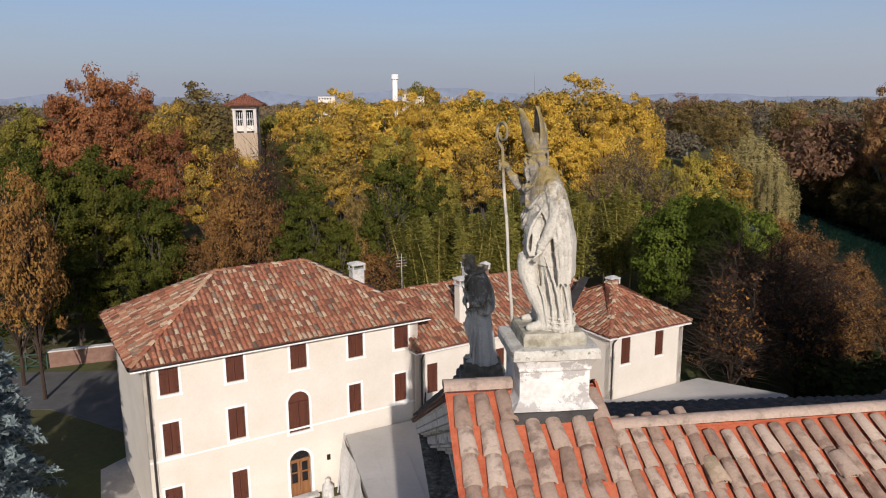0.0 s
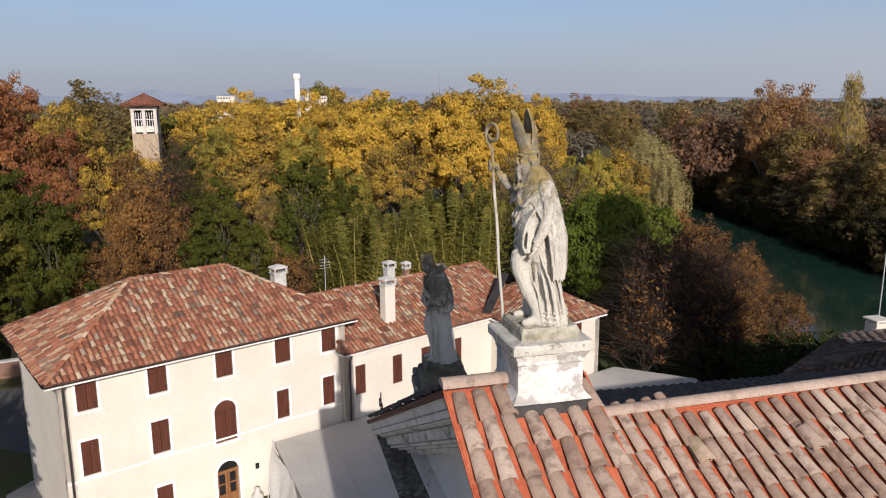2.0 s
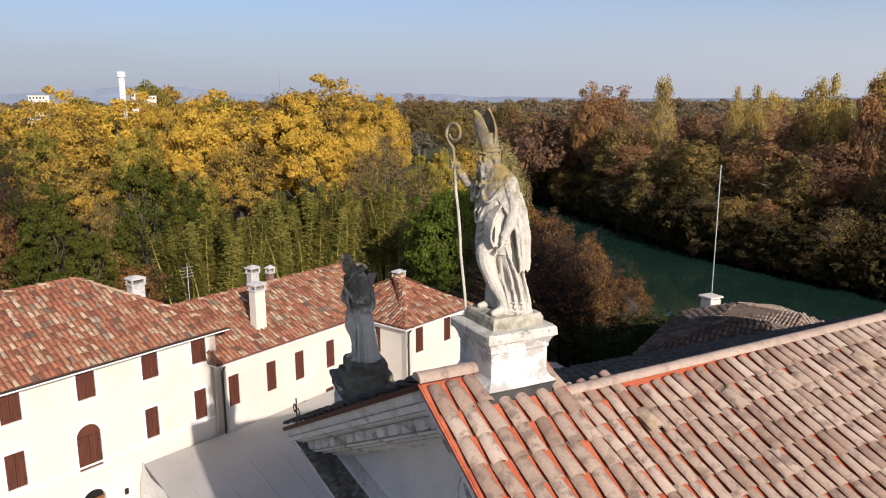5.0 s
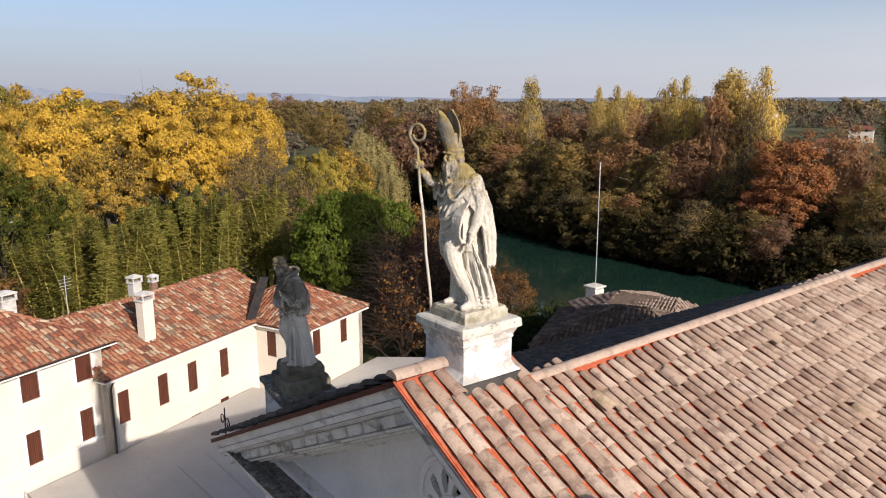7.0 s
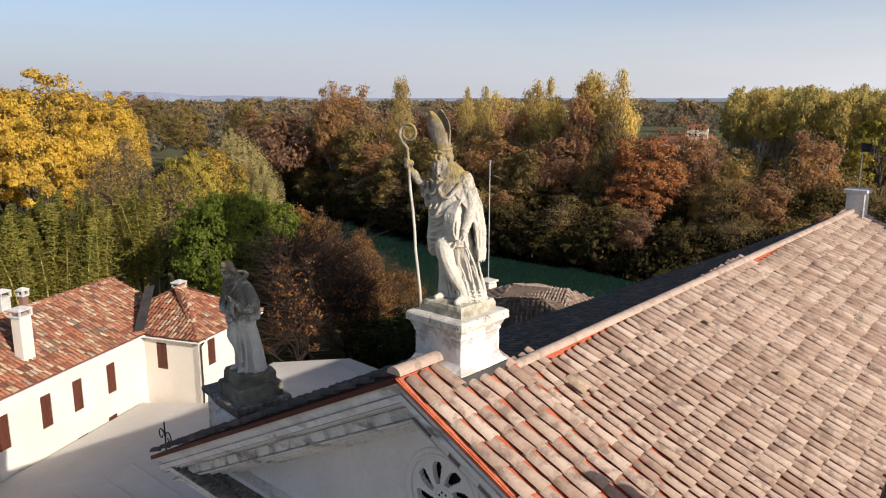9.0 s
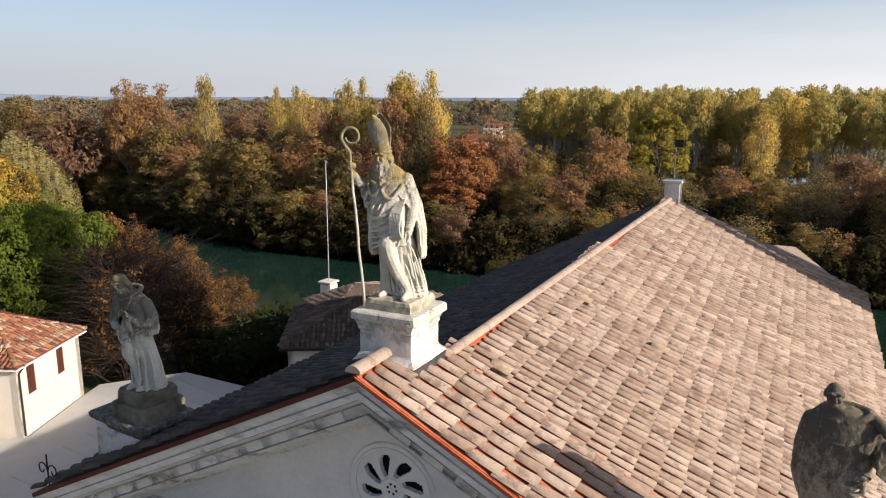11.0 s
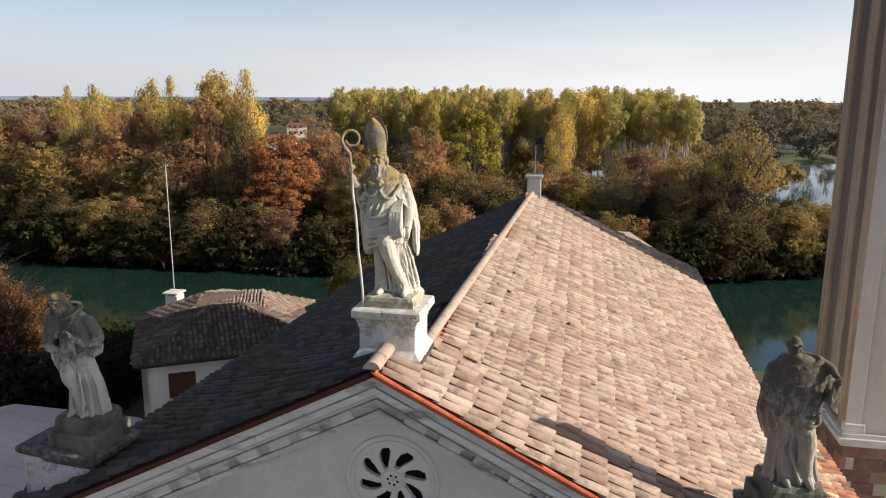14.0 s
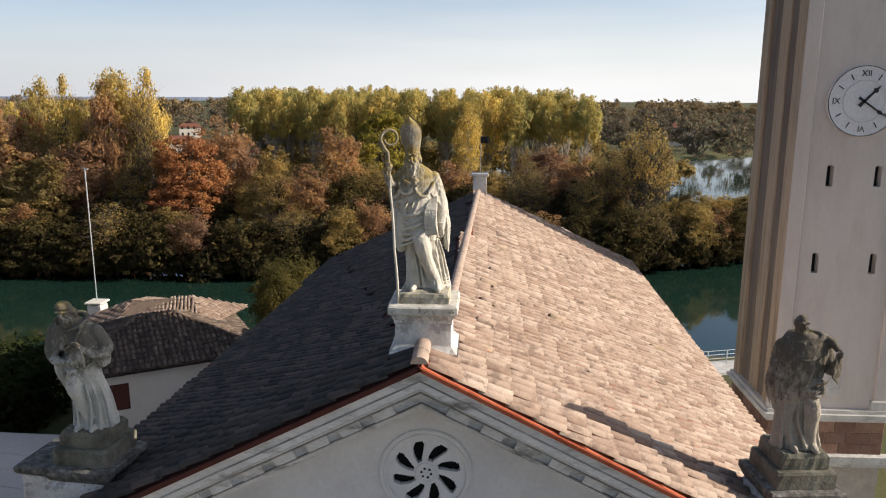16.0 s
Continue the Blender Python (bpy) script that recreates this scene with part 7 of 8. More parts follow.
DA = [Vector(p) for p in ((-14.45, 65.4, 17.9), (-10.75, 65.4, 17.9), (-10.75, 69.0, 17.9), (-14.45, 69.0, 17.9))]
DT = Vector((-12.6, 67.2, 18.95))
for i in range(4):
    a, b = DA[i], DA[(i + 1) % 4]
    tiled_slope(dove, a, b, DT, [a, b, DT], 0.24, 0.36, M_OLD_PAN, M_OLD_PAN)
part("eave_board", Geo().box(-14.4, 65.45, 17.78, -10.8, 68.95, 17.86), M_SHUTTER, dove)

WX, WY = 4.65, 119.5
wt = thing("water_tower", (WX, WY, 0), "slim white concrete tower rising above the trees", "tower")
part("stem", Geo().rings([[(WX + math.cos(k * math.tau / 20) * r, WY + math.sin(k * math.tau / 20) * r, z) for k in range(20)] for z, r in ((-1, 0.56), (21.75, 0.47))]), M_WHITE, wt)
part("tank", Geo().rings([[(WX + math.cos(k * math.tau / 20) * r, WY + math.sin(k * math.tau / 20) * r, z) for k in range(20)] for z, r in ((21.75, 0.49), (21.86, 0.65), (22.58, 0.65), (22.67, 0.54))]), M_WHITE, wt)
for dx, dy, w_, h_ in ((2.2, 0, 2.0, 19.3), (-11.8, 3.6, 2.9, 19.02), (4.35, 1.8, 1.6, 18.93)):
    blk = thing("stair_turret", (WX + dx, WY + dy, 0), "pale square turret showing above the trees", "tower", group="pale turrets")
    part("wall", Geo().box(WX + dx - w_ / 2, WY + dy, -1, WX + dx + w_ / 2, WY + dy + 1.8, h_), M_PLASTER, blk)
    part("roof", Geo().box(WX + dx - w_ / 2 - 0.08, WY + dy - 0.08, h_, WX + dx + w_ / 2 + 0.08, WY + dy + 1.88, h_ + 0.08), M_STONE, blk)
    for i in range(int(w_ / 0.5)):
        part("window", Geo().box(WX + dx - w_ / 2 + 0.15 + i * 0.46, WY + dy - 0.02, h_ - 0.45, WX + dx - w_ / 2 + 0.38 + i * 0.46, WY + dy + 0.05, h_ - 0.18), M_VOID, blk)

# ---- houses beyond the river ----
def far_house(x, y, w_, d_, h_, ang, z0, label, wall=M_PLASTER):
    t = thing("farmhouse", (x, y, z0), label, "house", group="distant houses")
    u = Vector((math.cos(radians(ang)), math.sin(radians(ang)), 0))
    v = UP.cross(u)
    o = Vector((x, y, z0)) - u * w_ / 2 - v * d_ / 2
    part("wall", Geo().obox(o - UP * 3.2, u * w_, v * d_, (0, 0, h_ + 3.2)), wall, t)
    e = 0.5
    a, b = o - u * e - v * e + UP * h_, o + u * (w_ + e) - v * e + UP * h_
    p, q = a + v * (d_ + 2 * e), b + v * (d_ + 2 * e)
    r0, r1 = a.lerp(p, 0.5) + u * 1.5 + UP * d_ * 0.24, b.lerp(q, 0.5) - u * 1.5 + UP * d_ * 0.24
    part("roof", Geo().add([a, b, q, p, r0, r1], [(0, 1, 5, 4), (1, 2, 5), (2, 3, 4, 5), (3, 0, 4), (3, 2, 1, 0)]), M_OLD_PAN, t)
    for i in range(int(w_ / 2.6)):
        for k in range(2):
            s = 0.9 + i * 2.5
            part("window", Geo().obox(o + u * s - v * 0.05 + UP * (0.9 + k * 2.8), u * 0.9, v * 0.1, (0, 0, 1.3)), M_VOID, t)
    return t


far_house(212, 93, 9, 7, 4.6, -70, 0.5, "white farmhouse with a red roof among the trees")
far_house(308, -85, 10, 8, 6.0, -95, 0.5, "pale yellow house by the far water")
far_house(320, 132, 9, 7, 4.5, -70, 0.5, "white house on the distant plain")
far_house(330, 190, 26, 12, 8.0, -50, 3.0, "long pale distant warehouse", M_WHITE)

aerial = thing("aerial", (22.2, -0.7, 15.05), "dark grid aerial on a thin pole fixed to the chimney", "aerial")
part("pole", Geo().tube([(22.15, -0.72, 15.0), (22.12, -0.72, 16.66)], 0.016, 6), M_STEEL, aerial)
for k in range(7):
    part("grid_bar", Geo().box(21.86, -1.12, 16.40 + k * 0.045, 21.90, -0.70, 16.43 + k * 0.045), M_BLACK, aerial)
part("backplate", Geo().box(21.905, -1.02, 16.40, 21.92, -0.72, 16.70), M_BLACK, aerial)
part("arm", Geo().tube([(21.91, -0.8, 16.55), (22.12, -0.72, 16.55)], 0.012, 6), M_STEEL, aerial)


# ---- trees ----
def cards(centres, normals, size, seed, aspect=1.5, droop=0.0):
    """Leaf-shaped pointed blades, facing about their normals."""
    r = np.random.default_rng(seed)
    n = len(centres)
    nn = normals + r.normal(0, 0.42, (n, 3))
    nn /= np.linalg.norm(nn, axis=1)[:, None] + 1e-9
    ref = r.normal(0, 1, (n, 3))
    ref[:, 2] -= droop
    t = np.cross(nn, ref)
    t /= np.linalg.norm(t, axis=1)[:, None] + 1e-9
    b = np.cross(nn, t)
    if droop:
        t, b = b, t
    s = size * r.uniform(0.6, 1.3, n)[:, None]
    s = s * 1.22
    q = np.stack([centres - b * s * aspect * 0.42 + t * s * 0.5 * r.uniform(0.5, 1.2, n)[:, None], centres + b * s * aspect * 0.58, centres - b * s * aspect * 0.3 - t * s * 0.5], 1)
    return q.reshape(-1, 3), np.arange(n * 3).reshape(-1, 3)


def crown_cloud(seed, blobs, per, rx, rz, cz, shape="round", hollow=0.35, blob=(0.16, 0.27), loose=0.17):
    """Places and outward directions of leaves on an uneven crown of clumps."""
    r = np.random.default_rng(seed)
    cs = []
    while len(cs) < blobs:
        p = r.normal(0, 1, 3)
        p /= np.linalg.norm(p)
        p *= r.uniform(hollow, 1.0) ** 0.6
        if shape == "round" and p[2] < -0.55:
            continue
        if shape == "tall":
            k = 1 - 0.45 * max(0, p[2])
            p[:2] *= k
        cs.append(p * np.array([rx, rx, rz]) * r.uniform(0.75, 1.05) + np.array([0, 0, cz]))
    cs = np.array(cs)
    rad = r.uniform(*blob, blobs) * rx
    pts, nrm = [], []
    mid = np.array([0, 0, cz])
    for c, q in zip(cs, rad):
        m = int(per * r.uniform(0.6, 1.4))
        e = r.normal(0, 1, (m, 3))
        e /= np.linalg.norm(e, axis=1)[:, None]
        rr = q * r.uniform(0.35, 1.0, m)[:, None] ** 0.5 * r.uniform(0.75, 1.25, m)[:, None]
        pts.append(c + e * rr * np.array([1, 1, 0.6]))
        out = e + 0.7 * (c - mid) / max(rx, rz)
        out[:, 2] += 0.2
        nrm.append(out / np.linalg.norm(out, axis=1)[:, None])
    loose = int(blobs * per * loose)
    e = r.normal(0, 1, (loose, 3))
    if shape == "round":
        e[:, 2] = np.abs(e[:, 2]) - 0.25
    e /= np.linalg.norm(e, axis=1)[:, None]
    wave = 0.88 + 0.10 * np.sin(e[:, 0] * 5.1 + seed) * np.sin(e[:, 1] * 4.7 + seed * 1.3) + 0.06 * np.sin(e[:, 2] * 9 + e[:, 0] * 6 + seed)
    pts.append(mid + e * (r.uniform(0.35, 1.0, loose) ** 0.5 * wave)[:, None] * np.array([rx, rx, rz]))
    nrm.append(e)
    return np.concatenate(pts), np.concatenate(nrm), cs


def trunk_geo(seed, h, cs, r0, lean=0.3, limbs=14, twigs=0, spread=0.10):
    r = random.Random(seed)
    g = Geo()
    top = h * 0.72
    line = [Vector((lean * math.sin(i * 1.1 + seed) * i / 8, lean * math.cos(i * 0.9 + seed) * i / 8, -0.5 + (top + 0.5) * i / 8)) for i in range(9)]
    g.tube(line, [r0 * (1.35 if i == 0 else 1) * (1 - 0.085 * i) for i in range(9)], 7)
    ids = list(range(len(cs)))
    r.shuffle(ids)
    for i in ids[:limbs]:
        c = Vector(cs[i])
        k = max(0.25, min(0.95, (c.z / h) * 0.8 - 0.05))
        a = line[0].lerp(line[-1], k)
        mid = a.lerp(c, 0.5) + Vector((r.uniform(-1, 1), r.uniform(-1, 1), 0.4)) * 0.05 * h
        g.tube([a, mid, c], [r0 * 0.42, r0 * 0.26, r0 * 0.08], 5)
        for _ in range(twigs):
            e = c + Vector((r.gauss(0, 1), r.gauss(0, 1), r.gauss(0.2, 0.5))) * spread * h
            m = mid.lerp(c, r.random())
            g.tube([m, m.lerp(e, 0.6) + Vector((0, 0, 0.1)), e], [r0 * 0.10, r0 * 0.06, r0 * 0.02], 3)
    return g


H0, W0 = 12.0, 8.0


def tree_kind(kind, label, leaf, bark, seed, blobs=34, per=120, size=0.36, shape="round", twigs=0, hollow=0.35, limbs=14, trunk=0.2, blob=(0.16, 0.27), category="tree", low=0.56, tallness=0.46, loose=0.17):
    """Two standing models of one kind of tree, 12 m high and 8 m wide, to be copied to their places."""
    out = []
    for v in range(2):
        s = seed * 10 + v
        t = thing("tree", (0, 0, 0), label, category, group=kind + " trees")
        p, n, cs = crown_cloud(s, blobs, per, W0 / 2 * 0.86, H0 * tallness * 0.9, H0 * low, shape, hollow, blob, loose)
        part("trunk", trunk_geo(s, H0, cs, trunk, limbs=limbs, twigs=twigs, spread=0.15 if twigs > 20 else 0.10), bark, t)
        vv, ff = cards(p, n, size, s, droop=3.0 if shape == "weep" else 0.0, aspect=1.5)
        part("crown", (vv, ff), leaf, t)
        out.append(t)
    return out


def willow_kind(label, leaf, seed):
    """A weeping willow: a dome from which long strands of leaves hang."""
    out = []
    for v in range(2):
        r = np.random.default_rng(seed + v)
        t = thing("tree", (0, 0, 0), label, "tree", group="willow trees")
        pts, nrm, cs = [], [], []
        for i in range(190):
            a, q = r.uniform(0, math.tau), math.sqrt(r.random())
            x, y = math.cos(a) * q * 3.9, math.sin(a) * q * 3.9
            top = 11.6 - 3.4 * q * q + r.normal(0, 0.35)
            ln = r.uniform(2.5, 6.0) * (0.5 + 0.7 * q)
            if i % 8 == 0:
                cs.append((x * 0.7, y * 0.7, top - 0.6))
            m = int(ln * 20)
            zz = top - np.sort(r.random(m)) * ln
            pts.append(np.stack([x + r.normal(0, 0.10, m), y + r.normal(0, 0.10, m), np.maximum(zz, 0.4)], 1))
            nrm.append(np.tile([math.cos(a), math.sin(a), 0.25], (m, 1)))
        p = np.concatenate(pts)
        part("trunk", trunk_geo(seed + v, H0, np.array(cs), 0.26, limbs=20), M_BARK, t)
        part("crown", cards(p, np.concatenate(nrm), 0.085, seed + v, 3.2, droop=3.0), leaf, t)
        out.append(t)
    return out


PLANTED = []


def plant(models, rows, seed):
    """Stand the models at their places: x, y, height, width."""
    r = random.Random(seed)
    used = set()
    for i, (x, y, h, w) in enumerate(rows):
        k = i % len(models)
        z = float(ground_height(np.array(x), np.array(y)))
        m = Matrix.LocRotScale((x, y, z - 0.1), Euler((0, 0, r.uniform(0, 6.28))), (w / W0, w / W0 * r.uniform(0.9, 1.1), (h - z) * 1.09 / H0))
        if k in used:
            copy_thing(models[k], m)
        else:
            used.add(k)
            PLANTED.append((models[k], m))


YELLOW = [(-13.3, 63.7, 13.6, 5.6), (-23.1, 80.1, 18, 8.2), (-8.1, 90.5, 18.2, 9.7), (-14.2, 102, 15.4, 9), (-3.2, 86.7, 16.8, 10.1), (2.2, 100.7, 18.3, 12.4), (10, 82.1, 16.4, 8.9), (-1.5, 56.8, 10.5, 4.3), (-3.9, 66.7, 13.6, 6.8), (6.6, 118.5, 19.5, 9.3), (18.4, 88.9, 18, 10.5), (25.6, 99.6, 20.4, 12.7), (30.1, 92.1, 20.9, 12.8), (32.8, 84.9, 17.6, 8.9), (20.4, 72, 15.9, 8.1), (-31.1, 137.7, 21.5, 18.2), (12.1, 69.7, 13.9, 7.1), (37.8, 68.6, 12.3, 7.8)]
YELLOW_GREEN = [(-1.1, 110.8, 18.2, 11.6), (9.9, 130.3, 21, 10.2), (-6.3, 78.6, 15, 7.8), (17.5, 107.3, 18.5, 11.4), (28.5, 59.7, 12.3, 5.5), (33.8, 65, 12.4, 6), (2.7, 74.7, 15, 7.5), (-40.3, 82.7, 16.8, 8.9), (6, 62.4, 11.6, 5.2), (97, 13.5, 16.2, 11.0)]
RUST = [(-32.7, 83.5, 22.2, 11.9), (-37.9, 88, 19.4, 8.4), (-30.9, 90.4, 21.2, 9.2), (-25.8, 68.9, 16.4, 9.3), (-28.9, 65.7, 15.2, 7.8), (-20.1, 60.2, 12.3, 5.8)]
ORANGE = [(-22.1, 38.3, 13.6, 5), (-11.6, 55.9, 12.2, 6.4), (-13.2, 51.6, 9, 4.5), (-9.7, 54.2, 10.5, 5.2), (31, 43.9, 8.8, 5), (-0.2, 50.8, 6.2, 5.3)]
GREEN = [(-16.9, 48.6, 10.1, 6.3), (-11.5, 74.1, 14.7, 7.5), (1.2, 56.7, 13, 7.5), (-5.6, 52.6, 11.3, 6), (-28.9, 55, 14.5, 6.2), (-24.9, 58.7, 13, 8.7), (-28.8, 61.5, 12, 8), (-25.5, 73.2, 13.6, 9), (-3.3, 50.7, 8.7, 4.4), (5.2, 60.5, 10.2, 5.7), (-8.7, 60.3, 10.5, 6.2), (-7.4, 52.4, 8.3, 4.5)]
IVY = [(21.4, 42.2, 11.2, 6.4), (25.4, 44.2, 11.6, 7.5), (28.6, 43.5, 9.6, 6.2), (23.9, 46.5, 10.5, 6)]
BARE = [(25.2, 31.0, 7.6, 6.5), (20.6, 30.6, 8.0, 6.0), (-20.1, 80.8, 15, 7.4), (23.2, 33.0, 9.2, 8.0), (33.8, 73.7, 8.2, 7.3), (28.2, 34.0, 7.6, 6.5)]
WILLOW = [(49, 82, 13, 10.1), (48.5, 75.3, 9.8, 7.1)]
FAR_OLIVE = [(101.6, 212.2, 18.4, 17.8), (95.8, 178.2, 16.8, 15.4), (89.1, 140.4, 18.6, 11.4), (88.4, 126.6, 15.2, 15.9), (85.5, 111.4, 13.8, 14.5), (83.3, 95.3, 8.6, 14.3), (80.1, 79.3, 10.6, 12.8), (79, 69, 12, 12), (81.8, 92.2, 14.7, 11.8), (79.9, 77.6, 10.5, 11.7), (78.5, 69, 9.3, 10.1), (77.8, 52.5, 11.1, 9.2), (82.3, 89, 10.6, 13.8), (79.7, 75.9, 11.9, 11.6), (79.1, 67.4, 9.6, 12), (78.4, 56.6, 10.4, 11.2), (83.5, 26.5, 9.7, 9.5), (83.1, 21, 8.5, 9.3), (86.2, 16.6, 9.1, 8.7)]
FAR_BROWN = [(102.9, 219.4, 19, 18.3), (89.2, 133.3, 15.1, 15.1), (89, 108.7, 19.3, 13.3), (81, 86.7, 11.1, 11.4), (81.8, 59.6, 13.1, 12.4), (80.3, 51.7, 12.1, 10.9), (83, 101.6, 19.8, 10.3), (85.1, 98.8, 19.7, 12.4), (79.8, 63.2, 11.7, 10), (80, 50.5, 12.4, 11), (83.3, 32.8, 8.8, 8.9), (100.3, -10.2, 11, 12.4), (99.7, -19.3, 8.1, 10)]
FAR_LOW = [(85.2, 3.6, 7.5, 8.4), (88.5, -1.7, 6.2, 8.7), (90.5, -7.1, 7, 8.9), (86.1, -12.6, 4.6, 8.5), (87.5, -18.2, 6.8, 9.5), (83.8, -22.2, 4.9, 9.2), (86.7, -11.3, 7, 8.7), (84.7, -23.1, 6.3, 9.5), (93.3, -29.7, 5.3, 9.6), (90.2, -33.2, 4.2, 9.4), (88.9, -8.6, 6.7, 6.5), (80, 76.7, 4.6, 12.6), (78.6, 63.5, 6, 11.6), (78.7, 53.8, 6.9, 10.9), (78.6, 45.3, 7.1, 11.2), (79.7, 74.9, 4.4, 12.5), (79, 72.2, 6.2, 12.3), (79, 62.6, 5, 11.7), (81.1, 84.6, 6.4, 13.3), (78, 51.9, 4.7, 10.1)]
NEAR_BUSH = [(39.2, 13.5, 8, 4.2), (43.7, 12.3, 6.6, 3.6)]
POPLAR_TALL = [(84.9, 85.3, 21.5, 6.3), (89, 73.7, 19, 5), (130.5, -1.5, 19.5, 10.2), (120.3, 1.9, 16.9, 7.4), (103.3, 78.6, 19, 7.9)]


K = tree_kind
kinds = {
    "yellow": K("yellow", "tall tree with golden-yellow autumn leaves", LEAF["yellow"], M_BARK, 1, 84, 165, 0.12, trunk=0.25, blob=(0.12, 0.235), hollow=0.72, low=0.63, tallness=0.37, loose=0.07),
    "yellow_green": K("yellow_green", "broad tree with olive to yellow autumn leaves", LEAF["yellow_green"], M_BARK, 2, 84, 160, 0.12, trunk=0.25, blob=(0.12, 0.235), hollow=0.72, low=0.62, tallness=0.38, loose=0.07),
    "rust": K("rust", "large tree with rust-red autumn leaves", LEAF["rust"], M_BARK, 3, 85, 150, 0.12, trunk=0.26, hollow=0.65, blob=(0.12, 0.22), low=0.55, tallness=0.45, loose=0.12),
    "orange": K("orange", "tree with orange-brown autumn leaves thinning out", LEAF["orange"], M_DARK_BARK, 4, 80, 66, 0.15, twigs=6, limbs=30, hollow=0.5, loose=0.3),
    "green": K("green", "dense dark green leafy tree", LEAF["green"], M_BARK, 5, 85, 150, 0.13, hollow=0.7, blob=(0.12, 0.23), loose=0.08),
    "ivy": K("ivy", "tree wrapped in dense glossy green ivy", LEAF["ivy"], M_BARK, 6, 95, 120, 0.15, low=0.5, tallness=0.52, hollow=0.65, loose=0.3),
    "bare": K("bare", "nearly bare tree with tangled twigs, darkened for shade, and a few leaves", LEAF["bare"], M_DARK_BARK, 7, 44, 26, 0.16, twigs=26, limbs=44, trunk=0.2, hollow=0.15, loose=0.3),
    "far_bare": K("far_bare", "thinning tree with grey-brown branches on the far bank", LEAF["olive"], M_BARK, 15, 56, 50, 0.13, twigs=16, limbs=50, trunk=0.2, hollow=0.15, loose=0.5),
    "willow": willow_kind("weeping willow with hanging yellow-brown strands", LEAF["willow"], 80),
    "far_olive": K("far_olive", "olive-brown tree on the far river bank", LEAF["olive"], M_BARK, 9, 75, 96, 0.165, low=0.5, tallness=0.52, twigs=2, loose=0.4),
    "far_brown": K("far_brown", "brown-leaved tree on the far river bank", LEAF["brown"], M_PALE_BARK, 10, 75, 84, 0.16, low=0.54, tallness=0.5, twigs=3, limbs=24, loose=0.4),
    "far_low": K("far_low", "bushy olive thicket along the river bank, darkened for its shade", LEAF["thicket"], M_BARK, 11, 75, 84, 0.17, low=0.42, tallness=0.52, limbs=10, twigs=3, loose=0.4),
    "poplar_tall": K("poplar_tall", "slender tall poplar with thin golden leaves", LEAF["poplar"], M_PALE_BARK, 12, 80, 56, 0.15, shape="tall", blob=(0.14, 0.3), twigs=3, trunk=0.22, low=0.6, tallness=0.42, limbs=26, loose=0.5),
    "near_bush": K("near_bush", "rounded olive-brown bush by the water", LEAF["bush"], M_BARK, 13, 80, 110, 0.14, low=0.45, tallness=0.5, loose=0.5),
}
# thickets along the far bank, with taller trees behind them
r = random.Random(12)
rows = []
y = -45.0
while y < 130:
    rows.append((float(far_bank(y)) + 1.2 + r.uniform(-0.6, 1.5), y, r.uniform(4.5, 7.0), r.uniform(6.5, 9)))
    y += 3.0
for y in range(-42, 120, 7):
    tall = 5.5 if y < -20 else 8.0 if y < 12 else 10.0 if y < 46 else 11.5
    rows.append((float(far_bank(y)) + 10 + r.uniform(-2, 3), y + r.uniform(-2, 2), tall + r.uniform(-1.5, 1.2), r.uniform(7, 10)))
BANK = {}
for y in range(-12, 130, 5):
    tall = 9.5 if y < 14 else 13.0 if y < 46 else 15.0
    BANK.setdefault(("far_brown", "far_bare", "far_olive")[(y // 5) % 3], []).append((float(far_bank(y)) + 15 + r.uniform(-2, 3), y + r.uniform(-2, 2), tall + r.uniform(-2, 2), r.uniform(7, 9.5)))
for i, row in enumerate(rows):
    BANK.setdefault(("far_low", "far_bare", "far_low", "far_low", "far_low", "far_brown", "far_olive")[i % 7], []).append(row)
